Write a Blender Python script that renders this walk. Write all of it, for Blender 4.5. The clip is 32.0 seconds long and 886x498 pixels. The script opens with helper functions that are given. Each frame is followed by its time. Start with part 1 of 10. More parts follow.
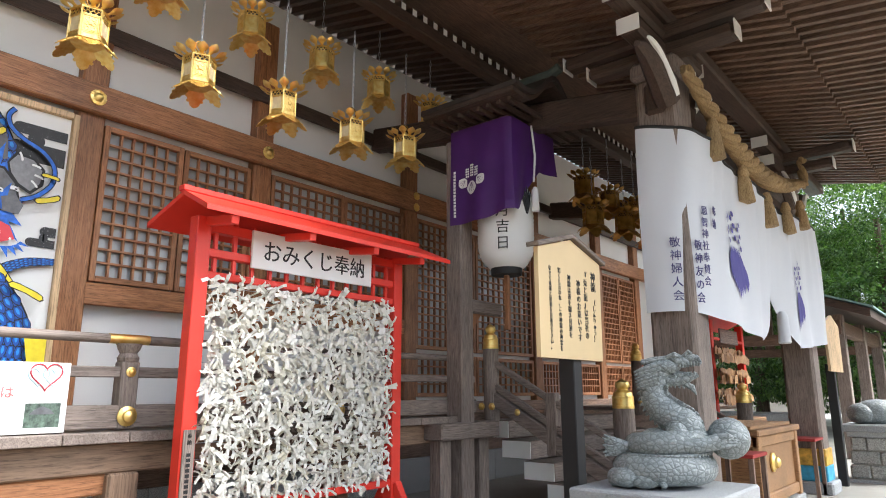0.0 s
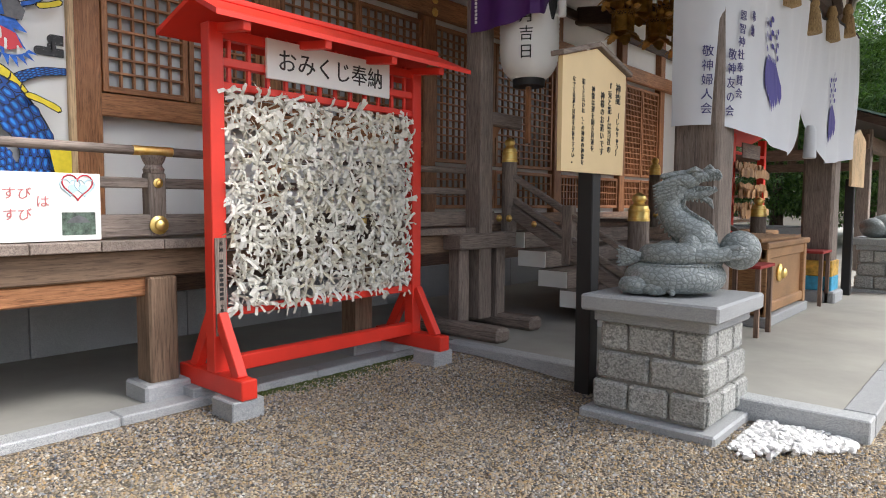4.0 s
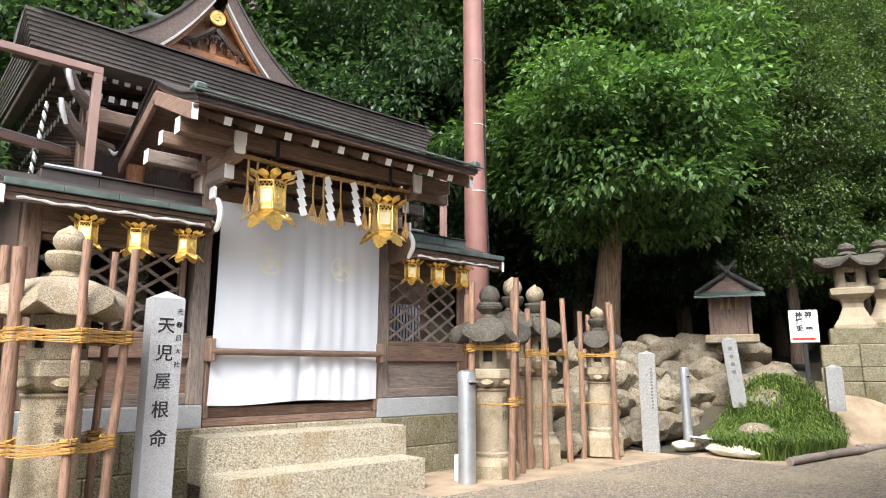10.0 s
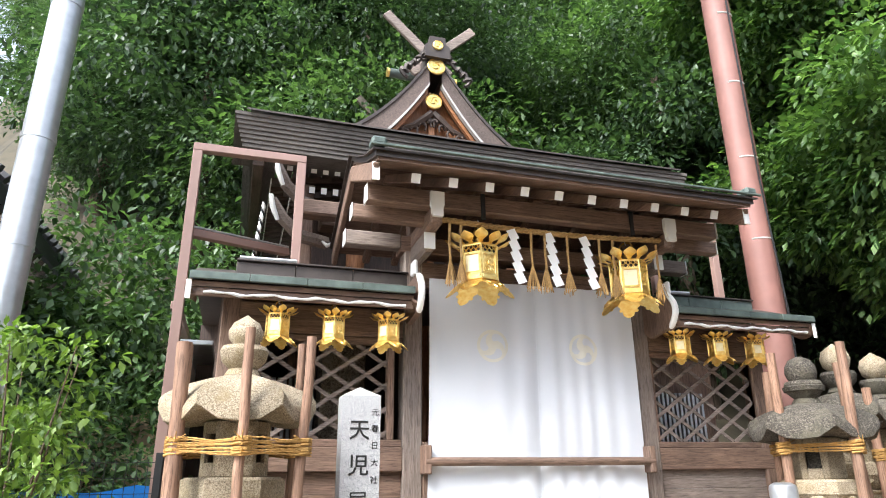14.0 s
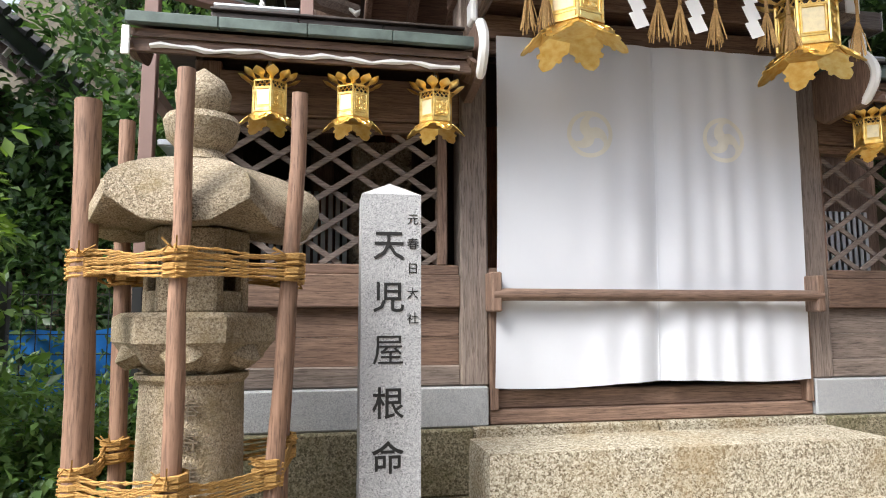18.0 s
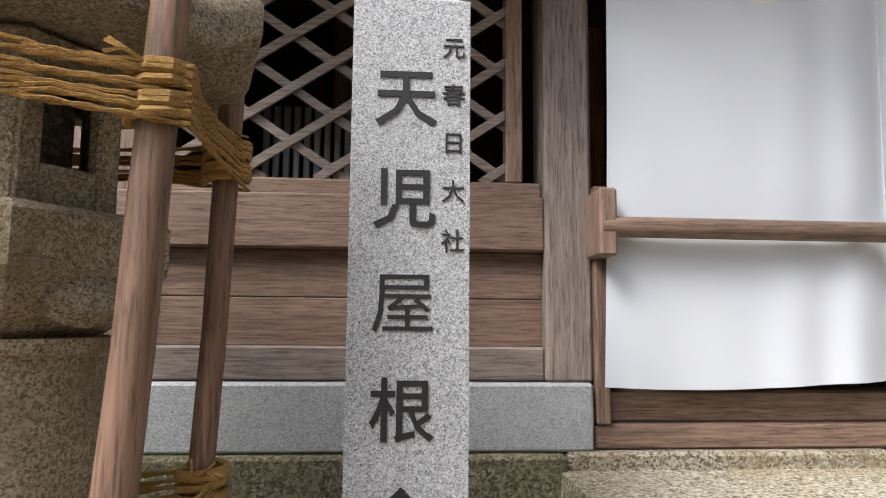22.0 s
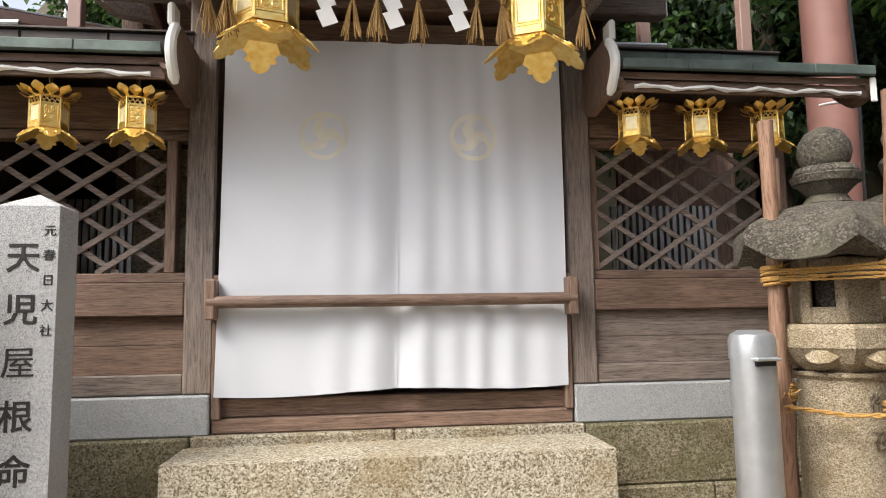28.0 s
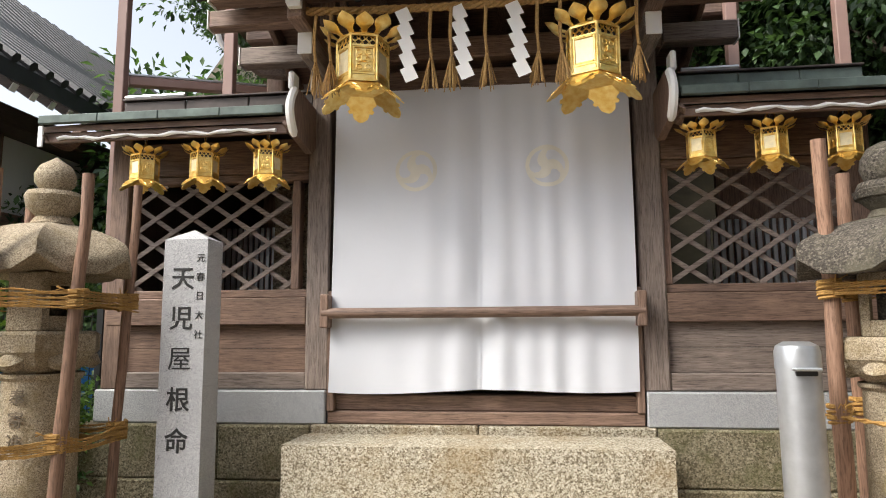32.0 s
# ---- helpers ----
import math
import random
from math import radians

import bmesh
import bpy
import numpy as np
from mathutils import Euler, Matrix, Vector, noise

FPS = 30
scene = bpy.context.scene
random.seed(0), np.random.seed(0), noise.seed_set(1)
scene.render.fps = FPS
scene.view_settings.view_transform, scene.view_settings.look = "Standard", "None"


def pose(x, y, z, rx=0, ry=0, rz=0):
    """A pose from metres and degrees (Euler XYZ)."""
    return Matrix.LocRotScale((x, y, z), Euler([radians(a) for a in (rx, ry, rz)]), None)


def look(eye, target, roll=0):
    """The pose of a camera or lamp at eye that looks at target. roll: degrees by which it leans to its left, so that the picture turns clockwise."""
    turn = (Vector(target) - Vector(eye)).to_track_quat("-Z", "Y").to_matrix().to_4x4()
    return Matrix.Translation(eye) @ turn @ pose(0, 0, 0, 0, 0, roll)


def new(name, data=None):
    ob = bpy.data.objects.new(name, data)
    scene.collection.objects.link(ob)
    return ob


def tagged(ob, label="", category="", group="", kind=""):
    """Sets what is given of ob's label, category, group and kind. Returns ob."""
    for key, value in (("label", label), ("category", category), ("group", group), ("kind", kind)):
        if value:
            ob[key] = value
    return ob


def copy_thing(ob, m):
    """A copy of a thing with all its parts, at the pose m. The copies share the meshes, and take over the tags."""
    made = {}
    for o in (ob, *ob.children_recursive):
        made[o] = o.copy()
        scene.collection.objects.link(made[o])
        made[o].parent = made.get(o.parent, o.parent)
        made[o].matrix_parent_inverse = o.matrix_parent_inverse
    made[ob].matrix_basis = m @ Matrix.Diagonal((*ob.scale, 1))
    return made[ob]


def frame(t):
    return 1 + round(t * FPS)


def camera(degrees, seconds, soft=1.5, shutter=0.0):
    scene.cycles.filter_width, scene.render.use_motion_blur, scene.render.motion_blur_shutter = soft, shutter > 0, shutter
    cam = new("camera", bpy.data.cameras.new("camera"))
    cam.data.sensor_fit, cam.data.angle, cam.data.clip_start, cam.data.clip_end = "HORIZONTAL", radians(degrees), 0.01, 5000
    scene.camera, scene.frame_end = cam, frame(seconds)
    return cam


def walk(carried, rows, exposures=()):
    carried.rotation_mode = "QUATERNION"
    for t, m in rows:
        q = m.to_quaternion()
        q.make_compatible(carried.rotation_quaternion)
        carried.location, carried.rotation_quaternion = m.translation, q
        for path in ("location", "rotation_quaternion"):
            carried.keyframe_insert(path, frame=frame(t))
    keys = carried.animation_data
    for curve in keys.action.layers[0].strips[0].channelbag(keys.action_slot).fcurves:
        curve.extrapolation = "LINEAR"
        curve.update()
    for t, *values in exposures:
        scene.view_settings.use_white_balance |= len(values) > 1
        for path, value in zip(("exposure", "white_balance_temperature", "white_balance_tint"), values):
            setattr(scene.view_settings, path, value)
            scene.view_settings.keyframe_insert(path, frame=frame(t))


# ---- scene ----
cam = camera(68.1, 32.0, 1.0)
PATH = [
    (0.0, -0.264, 0.167, 1.262, 39.71, 12.25, 0.06),
    (0.5, -0.267, 0.163, 1.268, 39.67, 8.54, 0.11),
    (1.0, -0.273, 0.164, 1.273, 39.23, -1.20, -0.41),
    (1.5, -0.281, 0.187, 1.224, 39.11, -13.62, 0.08),
    (2.0, -0.281, 0.193, 1.209, 39.08, -20.59, 0.23),
    (2.5, -0.279, 0.190, 1.209, 38.51, -19.53, 0.16),
    (3.0, -0.281, 0.188, 1.242, 38.25, -14.32, -0.12),
    (3.5, -0.275, 0.174, 1.268, 38.57, -8.24, -0.42),
    (5.5, -0.296, 0.144, 1.237, 57.62, 5.52, -0.12),
    (6.0, -0.431, 0.150, 1.241, 64.92, 7.20, -0.00),
    (6.5, -0.621, 0.171, 1.255, 74.11, 8.12, 0.11),
    (7.0, -0.793, 0.150, 1.247, 85.56, 8.67, 0.06),
    (7.5, -0.995, 0.112, 1.248, 97.14, 9.05, -0.00),
    (8.0, -1.218, 0.008, 1.232, 107.26, 9.34, 0.06),
    (8.5, -1.512, -0.182, 1.240, 116.66, 9.65, 0.25),
    (9.0, -1.821, -0.419, 1.235, 125.22, 9.54, 0.12),
    (9.5, -2.125, -0.677, 1.259, 132.35, 9.82, 0.08),
    (10.0, -2.418, -0.942, 1.275, 138.61, 10.45, 0.02),
    (10.5, -2.648, -1.167, 1.301, 144.26, 11.79, 0.03),
    (11.0, -2.865, -1.361, 1.317, 148.63, 13.40, 0.11),
    (11.5, -3.006, -1.530, 1.335, 152.40, 15.48, -0.01),
    (12.0, -3.180, -1.733, 1.359, 155.35, 18.37, 0.08),
    (12.5, -3.334, -1.897, 1.367, 158.30, 20.57, 0.28),
    (13.0, -3.515, -2.039, 1.356, 160.56, 20.75, 0.17),
    (13.5, -3.570, -2.084, 1.347, 162.22, 20.23, 0.19),
    (15.5, -3.529, -2.134, 1.273, 163.80, 14.03, 0.48),
    (16.0, -3.624, -2.378, 1.264, 164.82, 11.83, 0.20),
    (16.5, -3.764, -2.698, 1.282, 165.90, 10.39, 0.42),
    (17.0, -3.884, -3.086, 1.292, 166.87, 8.65, 0.21),
    (17.5, -3.981, -3.459, 1.319, 167.99, 7.38, 0.22),
    (18.0, -4.099, -3.858, 1.321, 169.32, 6.08, 0.16),
    (18.5, -4.176, -4.209, 1.319, 170.24, 4.69, 0.27),
    (19.0, -4.255, -4.561, 1.318, 171.60, 3.46, 0.18),
    (19.5, -4.348, -4.850, 1.286, 173.33, 3.52, -0.15),
    (20.0, -4.416, -5.096, 1.265, 174.25, 4.11, -0.29),
    (20.5, -4.446, -5.301, 1.227, 174.72, 4.89, -0.68),
    (21.0, -4.434, -5.392, 1.198, 175.02, 6.26, -0.69),
    (21.5, -4.413, -5.404, 1.182, 175.49, 7.19, -0.58),
    (22.0, -4.395, -5.376, 1.146, 175.83, 6.09, -0.50),
    (22.5, -4.397, -5.295, 1.117, 176.65, 4.23, -0.33),
    (23.0, -4.402, -5.177, 1.133, 177.62, 2.30, -0.33),
    (23.5, -4.388, -5.032, 1.152, 177.45, 1.31, -0.30),
    (24.0, -4.336, -4.788, 1.173, 175.89, 0.96, -0.16),
    (24.5, -4.290, -4.561, 1.204, 173.83, 1.22, 0.07),
    (25.0, -4.319, -4.306, 1.221, 170.16, 1.09, 0.37),
    (25.5, -4.450, -3.979, 1.231, 166.62, 0.98, 0.77),
    (26.0, -4.747, -3.834, 1.248, 164.93, 1.39, 0.81),
    (26.5, -5.109, -3.738, 1.304, 165.71, 2.35, 0.97),
    (28.5, -6.188, -3.600, 1.361, 175.81, 6.86, 0.65),
    (29.0, -6.356, -3.469, 1.361, 177.73, 7.41, 0.47),
    (29.5, -6.384, -3.313, 1.351, 179.27, 7.05, 0.53),
    (30.0, -6.392, -3.185, 1.342, 181.90, 6.84, 0.43),
    (30.5, -6.444, -3.118, 1.340, 183.67, 6.82, 0.40),
    (31.0, -6.450, -3.109, 1.341, 185.06, 6.95, 0.32),
    (31.5, -6.442, -3.113, 1.337, 186.13, 7.05, 0.34),
    (32.0, -6.436, -3.122, 1.338, 186.74, 7.09, 0.35),
]

walk(cam, [(t, pose(x, y, z, 90 + pitch, roll, yaw)) for t, x, y, z, yaw, pitch, roll in PATH],
     exposures=[(0.0, 1.6, 6000, 8), (1.0, 1.6, 6000, 8), (2.0, 0.85, 6350, 10), (3.0, 0.65, 6400, 10), (4.0, 1.0, 6200, 10), (6.0, 1.7, 6000, 9), (7.0, 1.6, 6050, 9), (8.0, 1.45, 6050, 10), (9.0, 1.5, 6150, 10), (10.0, 1.45, 6100, 10), (12.0, 1.65, 6050, 10), (13.0, 1.76, 6000, 9), (16.0, 1.5, 6100, 10), (18.0, 1.25, 6200, 10), (20.0, 0.95, 6100, 10), (24.0, 1.0, 6250, 10), (26.0, 0.97, 6400, 10), (30.0, 1.05, 6450, 10), (32.0, 1.05, 6450, 10)])

# ---- light ----
SUN_TURN, SUN_EL = 55.0, 50.0   # degrees: from north round by east, height
world = bpy.data.worlds.new("world")
scene.world = world
world.use_nodes = True
wn, wl = world.node_tree.nodes, world.node_tree.links
sky = wn.new("ShaderNodeTexSky")
sky.sky_type, sky.sun_disc = "NISHITA", False
sky.sun_elevation, sky.sun_rotation = radians(SUN_EL), radians(SUN_TURN)
sky.air_density, sky.dust_density = 1.0, 4.0
hazy = wn.new("ShaderNodeHueSaturation")
hazy.inputs["Saturation"].default_value = 0.4
wl.new(sky.outputs[0], hazy.inputs["Color"])
wl.new(hazy.outputs[0], wn["Background"].inputs["Color"])
wn["Background"].inputs["Strength"].default_value = 0.15
sun = new("sun", bpy.data.lights.new("sun", "SUN"))
sun.data.energy, sun.data.angle, sun.data.color = 2.2, radians(25), (1.0, 0.95, 0.87)
sun.matrix_world = look((0, 0, 30), (-0.526, -0.368, 29.235))

# ---- building blocks ----


class Geo:
    """Vertices and faces of one mesh."""

    def __init__(self):
        self.v, self.f = [], []

    def add(self, v, f, m=None):
        n = len(self.v)
        self.v += [tuple(m @ Vector(p)) for p in v] if m is not None else [tuple(p) for p in v]
        self.f += [tuple(i + n for i in q) for q in f]
        return self

    def box(self, x0, y0, z0, x1, y1, z1, c=0.006, m=None):
        """A box with chamfered edges."""
        x0, x1 = min(x0, x1), max(x0, x1)
        y0, y1 = min(y0, y1), max(y0, y1)
        z0, z1 = min(z0, z1), max(z0, z1)
        c = min(c, 0.3 * min(x1 - x0, y1 - y0, z1 - z0))
        if c <= 0:
            v = [(x, y, z) for x in (x0, x1) for y in (y0, y1) for z in (z0, z1)]
            f = [(0, 1, 3, 2), (4, 6, 7, 5), (0, 4, 5, 1), (2, 3, 7, 6), (0, 2, 6, 4), (1, 5, 7, 3)]
            return self.add(v, f, m)
        v, idx = [], {}
        for ix, x in enumerate((x0, x1)):
            for iy, y in enumerate((y0, y1)):
                for iz, z in enumerate((z0, z1)):
                    sx, sy, sz = (1 - 2 * ix) * c, (1 - 2 * iy) * c, (1 - 2 * iz) * c
                    for k, p in enumerate(((x, y + sy, z + sz), (x + sx, y, z + sz), (x + sx, y + sy, z))):
                        idx[ix, iy, iz, k] = len(v)
                        v.append(p)
        f = []
        for s in (0, 1):
            q = [idx[s, 0, 0, 0], idx[s, 0, 1, 0], idx[s, 1, 1, 0], idx[s, 1, 0, 0]]
            f.append(q if s == 0 else q[::-1])
            q = [idx[0, s, 0, 1], idx[1, s, 0, 1], idx[1, s, 1, 1], idx[0, s, 1, 1]]
            f.append(q if s == 0 else q[::-1])
            q = [idx[0, 0, s, 2], idx[0, 1, s, 2], idx[1, 1, s, 2], idx[1, 0, s, 2]]
            f.append(q if s == 0 else q[::-1])
        for a in (0, 1):
            for b in (0, 1):
                f.append((idx[0, a, b, 1], idx[1, a, b, 1], idx[1, a, b, 2], idx[0, a, b, 2]))
                f.append((idx[a, 0, b, 0], idx[a, 1, b, 0], idx[a, 1, b, 2], idx[a, 0, b, 2]))
                f.append((idx[a, b, 0, 0], idx[a, b, 1, 0], idx[a, b, 1, 1], idx[a, b, 0, 1]))
                for d in (0, 1):
                    f.append((idx[a, b, d, 0], idx[a, b, d, 1], idx[a, b, d, 2]))
        return self.add(v, f, m)

    def beam(self, p, q, w, h, up=(0, 0, 1), c=0.004):
        """A straight timber of width w and height h from p to q."""
        p, q = Vector(p), Vector(q)
        d = q - p
        x = d.normalized()
        y = Vector(up).cross(x)
        y = y.normalized() if y.length > 1e-6 else Vector((0, 1, 0))
        z = x.cross(y)
        m = Matrix((x, y, z)).transposed().to_4x4()
        m.translation = p
        return self.box(0, -w / 2, -h / 2, d.length, w / 2, h / 2, c, m)

    def lathe(self, profile, n=20, m=None, turn=0.0, squash=None):
        """A turned shape: profile of (radius, height), bottom to top."""
        v, f = [], []
        for r, z in profile:
            for i in range(n):
                a = 2 * math.pi * i / n + turn
                v.append((r * math.cos(a), r * math.sin(a), z))
        k = len(profile)
        for j in range(k - 1):
            for i in range(n):
                f.append((j * n + i, j * n + (i + 1) % n, (j + 1) * n + (i + 1) % n, (j + 1) * n + i))
        f.append(tuple(range(n))[::-1])
        f.append(tuple((k - 1) * n + i for i in range(n)))
        return self.add(v, f, m)

    def tube(self, pts, r, n=8, closed=False, flat=1.0):
        """A tube along points; r a radius or one for each point."""
        pts = [Vector(p) for p in pts]
        k = len(pts)
        rs = r if isinstance(r, (list, tuple)) else [r] * k
        v, f = [], []
        side = None
        for i, p in enumerate(pts):
            a = pts[(i - 1) % k] if closed or i else p
            b = pts[(i + 1) % k] if closed or i < k - 1 else p
            d = (b - a).normalized()
            if side is None:
                side = d.orthogonal().normalized()
            side = (side - d * side.dot(d))
            side = side.normalized() if side.length > 1e-6 else d.orthogonal().normalized()
            other = d.cross(side)
            for j in range(n):
                t = 2 * math.pi * j / n
                v.append(p + side * (math.cos(t) * rs[i]) + other * (math.sin(t) * rs[i] * flat))
        for i in range(k if closed else k - 1):
            for j in range(n):
                f.append((i * n + j, i * n + (j + 1) % n, ((i + 1) % k) * n + (j + 1) % n, ((i + 1) % k) * n + j))
        if not closed:
            f.append(tuple(range(n))[::-1])
            f.append(tuple((k - 1) * n + j for j in range(n)))
        return self.add(v, f)

    def plate(self, outline, t, m=None):
        """A flat outline in x, z made t thick along y (from 0 back to t)."""
        n = len(outline)
        v = [(x, 0, z) for x, z in outline] + [(x, t, z) for x, z in outline]
        f = [tuple(range(n)), tuple(range(n, 2 * n))[::-1]]
        f += [(i, i + n, (i + 1) % n + n, (i + 1) % n) for i in range(n)]
        return self.add(v, f, m)

    def grid(self, fn, nu, nv):
        """A sheet fn(u, v) with u, v from 0 to 1."""
        v = [fn(i / nu, j / nv) for j in range(nv + 1) for i in range(nu + 1)]
        f = [(j * (nu + 1) + i, j * (nu + 1) + i + 1, (j + 1) * (nu + 1) + i + 1, (j + 1) * (nu + 1) + i)
             for j in range(nv) for i in range(nu)]
        return self.add(v, f)


def part(name, geo, material, parent=None, label="", smooth=False):
    me = bpy.data.meshes.new(name)
    me.from_pydata(geo.v, [], geo.f)
    me.materials.append(material)
    if smooth:
        me.polygons.foreach_set("use_smooth", [True] * len(me.polygons))
        me.set_sharp_from_angle(angle=radians(38))
    me.update()
    ob = new(name, me)
    if parent is not None:
        ob.parent = parent
    if label:
        tagged(ob, label)
    return ob


def piece(name, me, parent, m):
    """One more object on a mesh that others share."""
    ob = new(name, me)
    ob.parent = parent
    ob.matrix_basis = m
    return ob


def empty(name, x=0.0, y=0.0, z=0.0, rz=0.0, label="", category="", group="", kind=""):
    ob = new(name)
    ob.empty_display_size = 0.1
    ob.matrix_basis = pose(x, y, z, 0, 0, rz)
    return tagged(ob, label, category, group, kind)


def writing(name, text, size, m, material, parent=None, gap=1.15, depth=0.002, upright=True, align="CENTER", bold=0.0):
    """Letters as a mesh in the x, z plane of m, read from -y; upright: one under another."""
    cu = bpy.data.curves.new(name, "FONT")
    cu.body = "\n".join(text) if upright else text
    cu.size, cu.extrude, cu.align_x, cu.align_y = size, depth, align, "TOP"
    cu.space_line = gap
    cu.resolution_u = 2
    cu.offset = bold
    tmp = bpy.data.objects.new(name, cu)
    scene.collection.objects.link(tmp)
    dg = bpy.context.evaluated_depsgraph_get()
    me = bpy.data.meshes.new_from_object(tmp.evaluated_get(dg))
    bpy.data.objects.remove(tmp)
    me.transform(pose(0, 0, 0, 90))
    me.materials.clear()
    me.materials.append(material)
    ob = new(name, me)
    if parent is not None:
        ob.parent = parent
    ob.matrix_basis = m
    return ob


# ---- materials ----
def material(name, rough=0.6, metal=0.0):
    m = bpy.data.materials.new(name)
    m.use_nodes = True
    b = m.node_tree.nodes["Principled BSDF"]
    b.inputs["Roughness"].default_value, b.inputs["Metallic"].default_value = rough, metal
    return m, m.node_tree.nodes, m.node_tree.links, b


def coords(n, l, scale, kind="Object"):
    tc, mp = n.new("ShaderNodeTexCoord"), n.new("ShaderNodeMapping")
    mp.inputs["Scale"].default_value = scale
    l.new(tc.outputs[kind], mp.inputs["Vector"])
    return mp.outputs[0]


def noise_of(n, l, vec, scale, detail=4, rough=0.55, dist=0.0):
    t = n.new("ShaderNodeTexNoise")
    t.inputs["Scale"].default_value, t.inputs["Detail"].default_value = scale, detail
    t.inputs["Roughness"].default_value, t.inputs["Distortion"].default_value = rough, dist
    if vec is not None:
        l.new(vec, t.inputs["Vector"])
    return t.outputs["Fac"]


def ramp(n, l, fac, stops):
    r = n.new("ShaderNodeValToRGB")
    e = r.color_ramp.elements
    e[0].position, e[0].color = stops[0][0], (*stops[0][1], 1)
    e[1].position, e[1].color = stops[-1][0], (*stops[-1][1], 1)
    for p, c in stops[1:-1]:
        q = e.new(p)
        q.color = (*c, 1)
    l.new(fac, r.inputs["Fac"])
    return r.outputs["Color"]


def mix(n, l, fac, a, b, how="MIX"):
    x = n.new("ShaderNodeMix")
    x.data_type, x.blend_type = "RGBA", how
    for sock, val in ((x.inputs[0], fac), (x.inputs[6], a), (x.inputs[7], b)):
        if isinstance(val, (int, float)):
            sock.default_value = val
        elif isinstance(val, tuple):
            sock.default_value = (*val, 1)
        else:
            l.new(val, sock)
    return x.outputs[2]


def bump(n, l, b, height, strength=0.3, distance=0.01):
    u = n.new("ShaderNodeBump")
    u.inputs["Strength"].default_value, u.inputs["Distance"].default_value = strength, distance
    l.new(height, u.inputs["Height"])
    l.new(u.outputs[0], b.inputs["Normal"])


def wood(name, dark, light, axis="z", rough=0.6, grain=14, relief=0.25):
    m, n, l, b = material(name, rough)
    s = {"x": (0.06, 1, 1), "y": (1, 0.06, 1), "z": (1, 1, 0.06)}[axis]
    vec = coords(n, l, s)
    g = noise_of(n, l, vec, grain * 4, 5, 0.6, 1.2)
    big = noise_of(n, l, coords(n, l, (1, 1, 1)), 1.7, 3)
    col = ramp(n, l, g, [(0.3, dark), (0.68, light)])
    tone = ramp(n, l, big, [(0.3, (0.72, 0.72, 0.72)), (0.7, (1.15, 1.13, 1.1))])
    col = mix(n, l, 1.0, col, tone, "MULTIPLY")
    line = ramp(n, l, noise_of(n, l, vec, grain * 11, 3, 0.7), [(0.36, (0.55, 0.53, 0.51)), (0.5, (1.06, 1.06, 1.06))])
    col = mix(n, l, 1.0, col, line, "MULTIPLY")
    info = n.new("ShaderNodeObjectInfo")
    shade = ramp(n, l, info.outputs["Random"], [(0, (0.86, 0.86, 0.86)), (1, (1.08, 1.08, 1.08))])
    l.new(mix(n, l, 1.0, col, shade, "MULTIPLY"), b.inputs["Base Color"])
    bump(n, l, b, g, relief, 0.004)
    return m


def stone(name, stops, speck=160, stain=(0.1, 0.09, 0.07), amount=0.35, rough=0.8, relief=0.4, moss=None, coarse=9):
    m, n, l, b = material(name, rough)
    vec = coords(n, l, (1, 1, 1))
    vo = n.new("ShaderNodeTexVoronoi")
    vo.inputs["Scale"].default_value = speck * 1.3
    l.new(vec, vo.inputs["Vector"])
    sep = n.new("ShaderNodeSeparateColor")
    l.new(vo.outputs["Color"], sep.inputs[0])
    grit = n.new("ShaderNodeMapRange")
    grit.inputs["To Min"].default_value, grit.inputs["To Max"].default_value = 0.28, 0.72
    l.new(sep.outputs[0], grit.inputs["Value"])
    both = n.new("ShaderNodeMix")
    both.inputs[0].default_value = 0.55
    l.new(noise_of(n, l, vec, speck * 0.5, 4, 0.7), both.inputs[2])
    l.new(grit.outputs[0], both.inputs[3])
    col = ramp(n, l, both.outputs[0], stops)
    big = noise_of(n, l, vec, 2.2, 5, 0.65)
    f = n.new("ShaderNodeMapRange")
    f.inputs["From Min"].default_value, f.inputs["From Max"].default_value = 0.48, 0.72
    f.inputs["To Max"].default_value = amount
    l.new(big, f.inputs["Value"])
    col = mix(n, l, f.outputs[0], col, stain)
    if moss:
        f2 = n.new("ShaderNodeMapRange")
        f2.inputs["From Min"].default_value, f2.inputs["From Max"].default_value = 0.5, 0.66
        f2.inputs["To Max"].default_value = 0.6
        l.new(noise_of(n, l, vec, 4.3, 6, 0.7), f2.inputs["Value"])
        col = mix(n, l, f2.outputs[0], col, moss)
    info = n.new("ShaderNodeObjectInfo")
    shade = ramp(n, l, info.outputs["Random"], [(0, (0.84, 0.84, 0.84)), (1, (1.1, 1.1, 1.1))])
    l.new(mix(n, l, 1.0, col, shade, "MULTIPLY"), b.inputs["Base Color"])
    h = n.new("ShaderNodeMath")
    h.operation = "ADD"
    l.new(noise_of(n, l, vec, speck * 0.5, 4, 0.7), h.inputs[0])
    l.new(noise_of(n, l, vec, coarse, 4, 0.6), h.inputs[1])
    bump(n, l, b, h.outputs[0], relief, 0.012)
    return m


def plain(name, colour, rough=0.6, metal=0.0, vary=0.12, scale=3.0, relief=0.05, fine=60):
    m, n, l, b = material(name, rough, metal)
    vec = coords(n, l, (1, 1, 1))
    lo, hi = tuple(c * (1 - vary) for c in colour), tuple(min(1, c * (1 + vary)) for c in colour)
    l.new(ramp(n, l, noise_of(n, l, vec, scale, 5, 0.6), [(0.3, lo), (0.7, hi)]), b.inputs["Base Color"])
    bump(n, l, b, noise_of(n, l, vec, fine, 4), relief, 0.004)
    return m


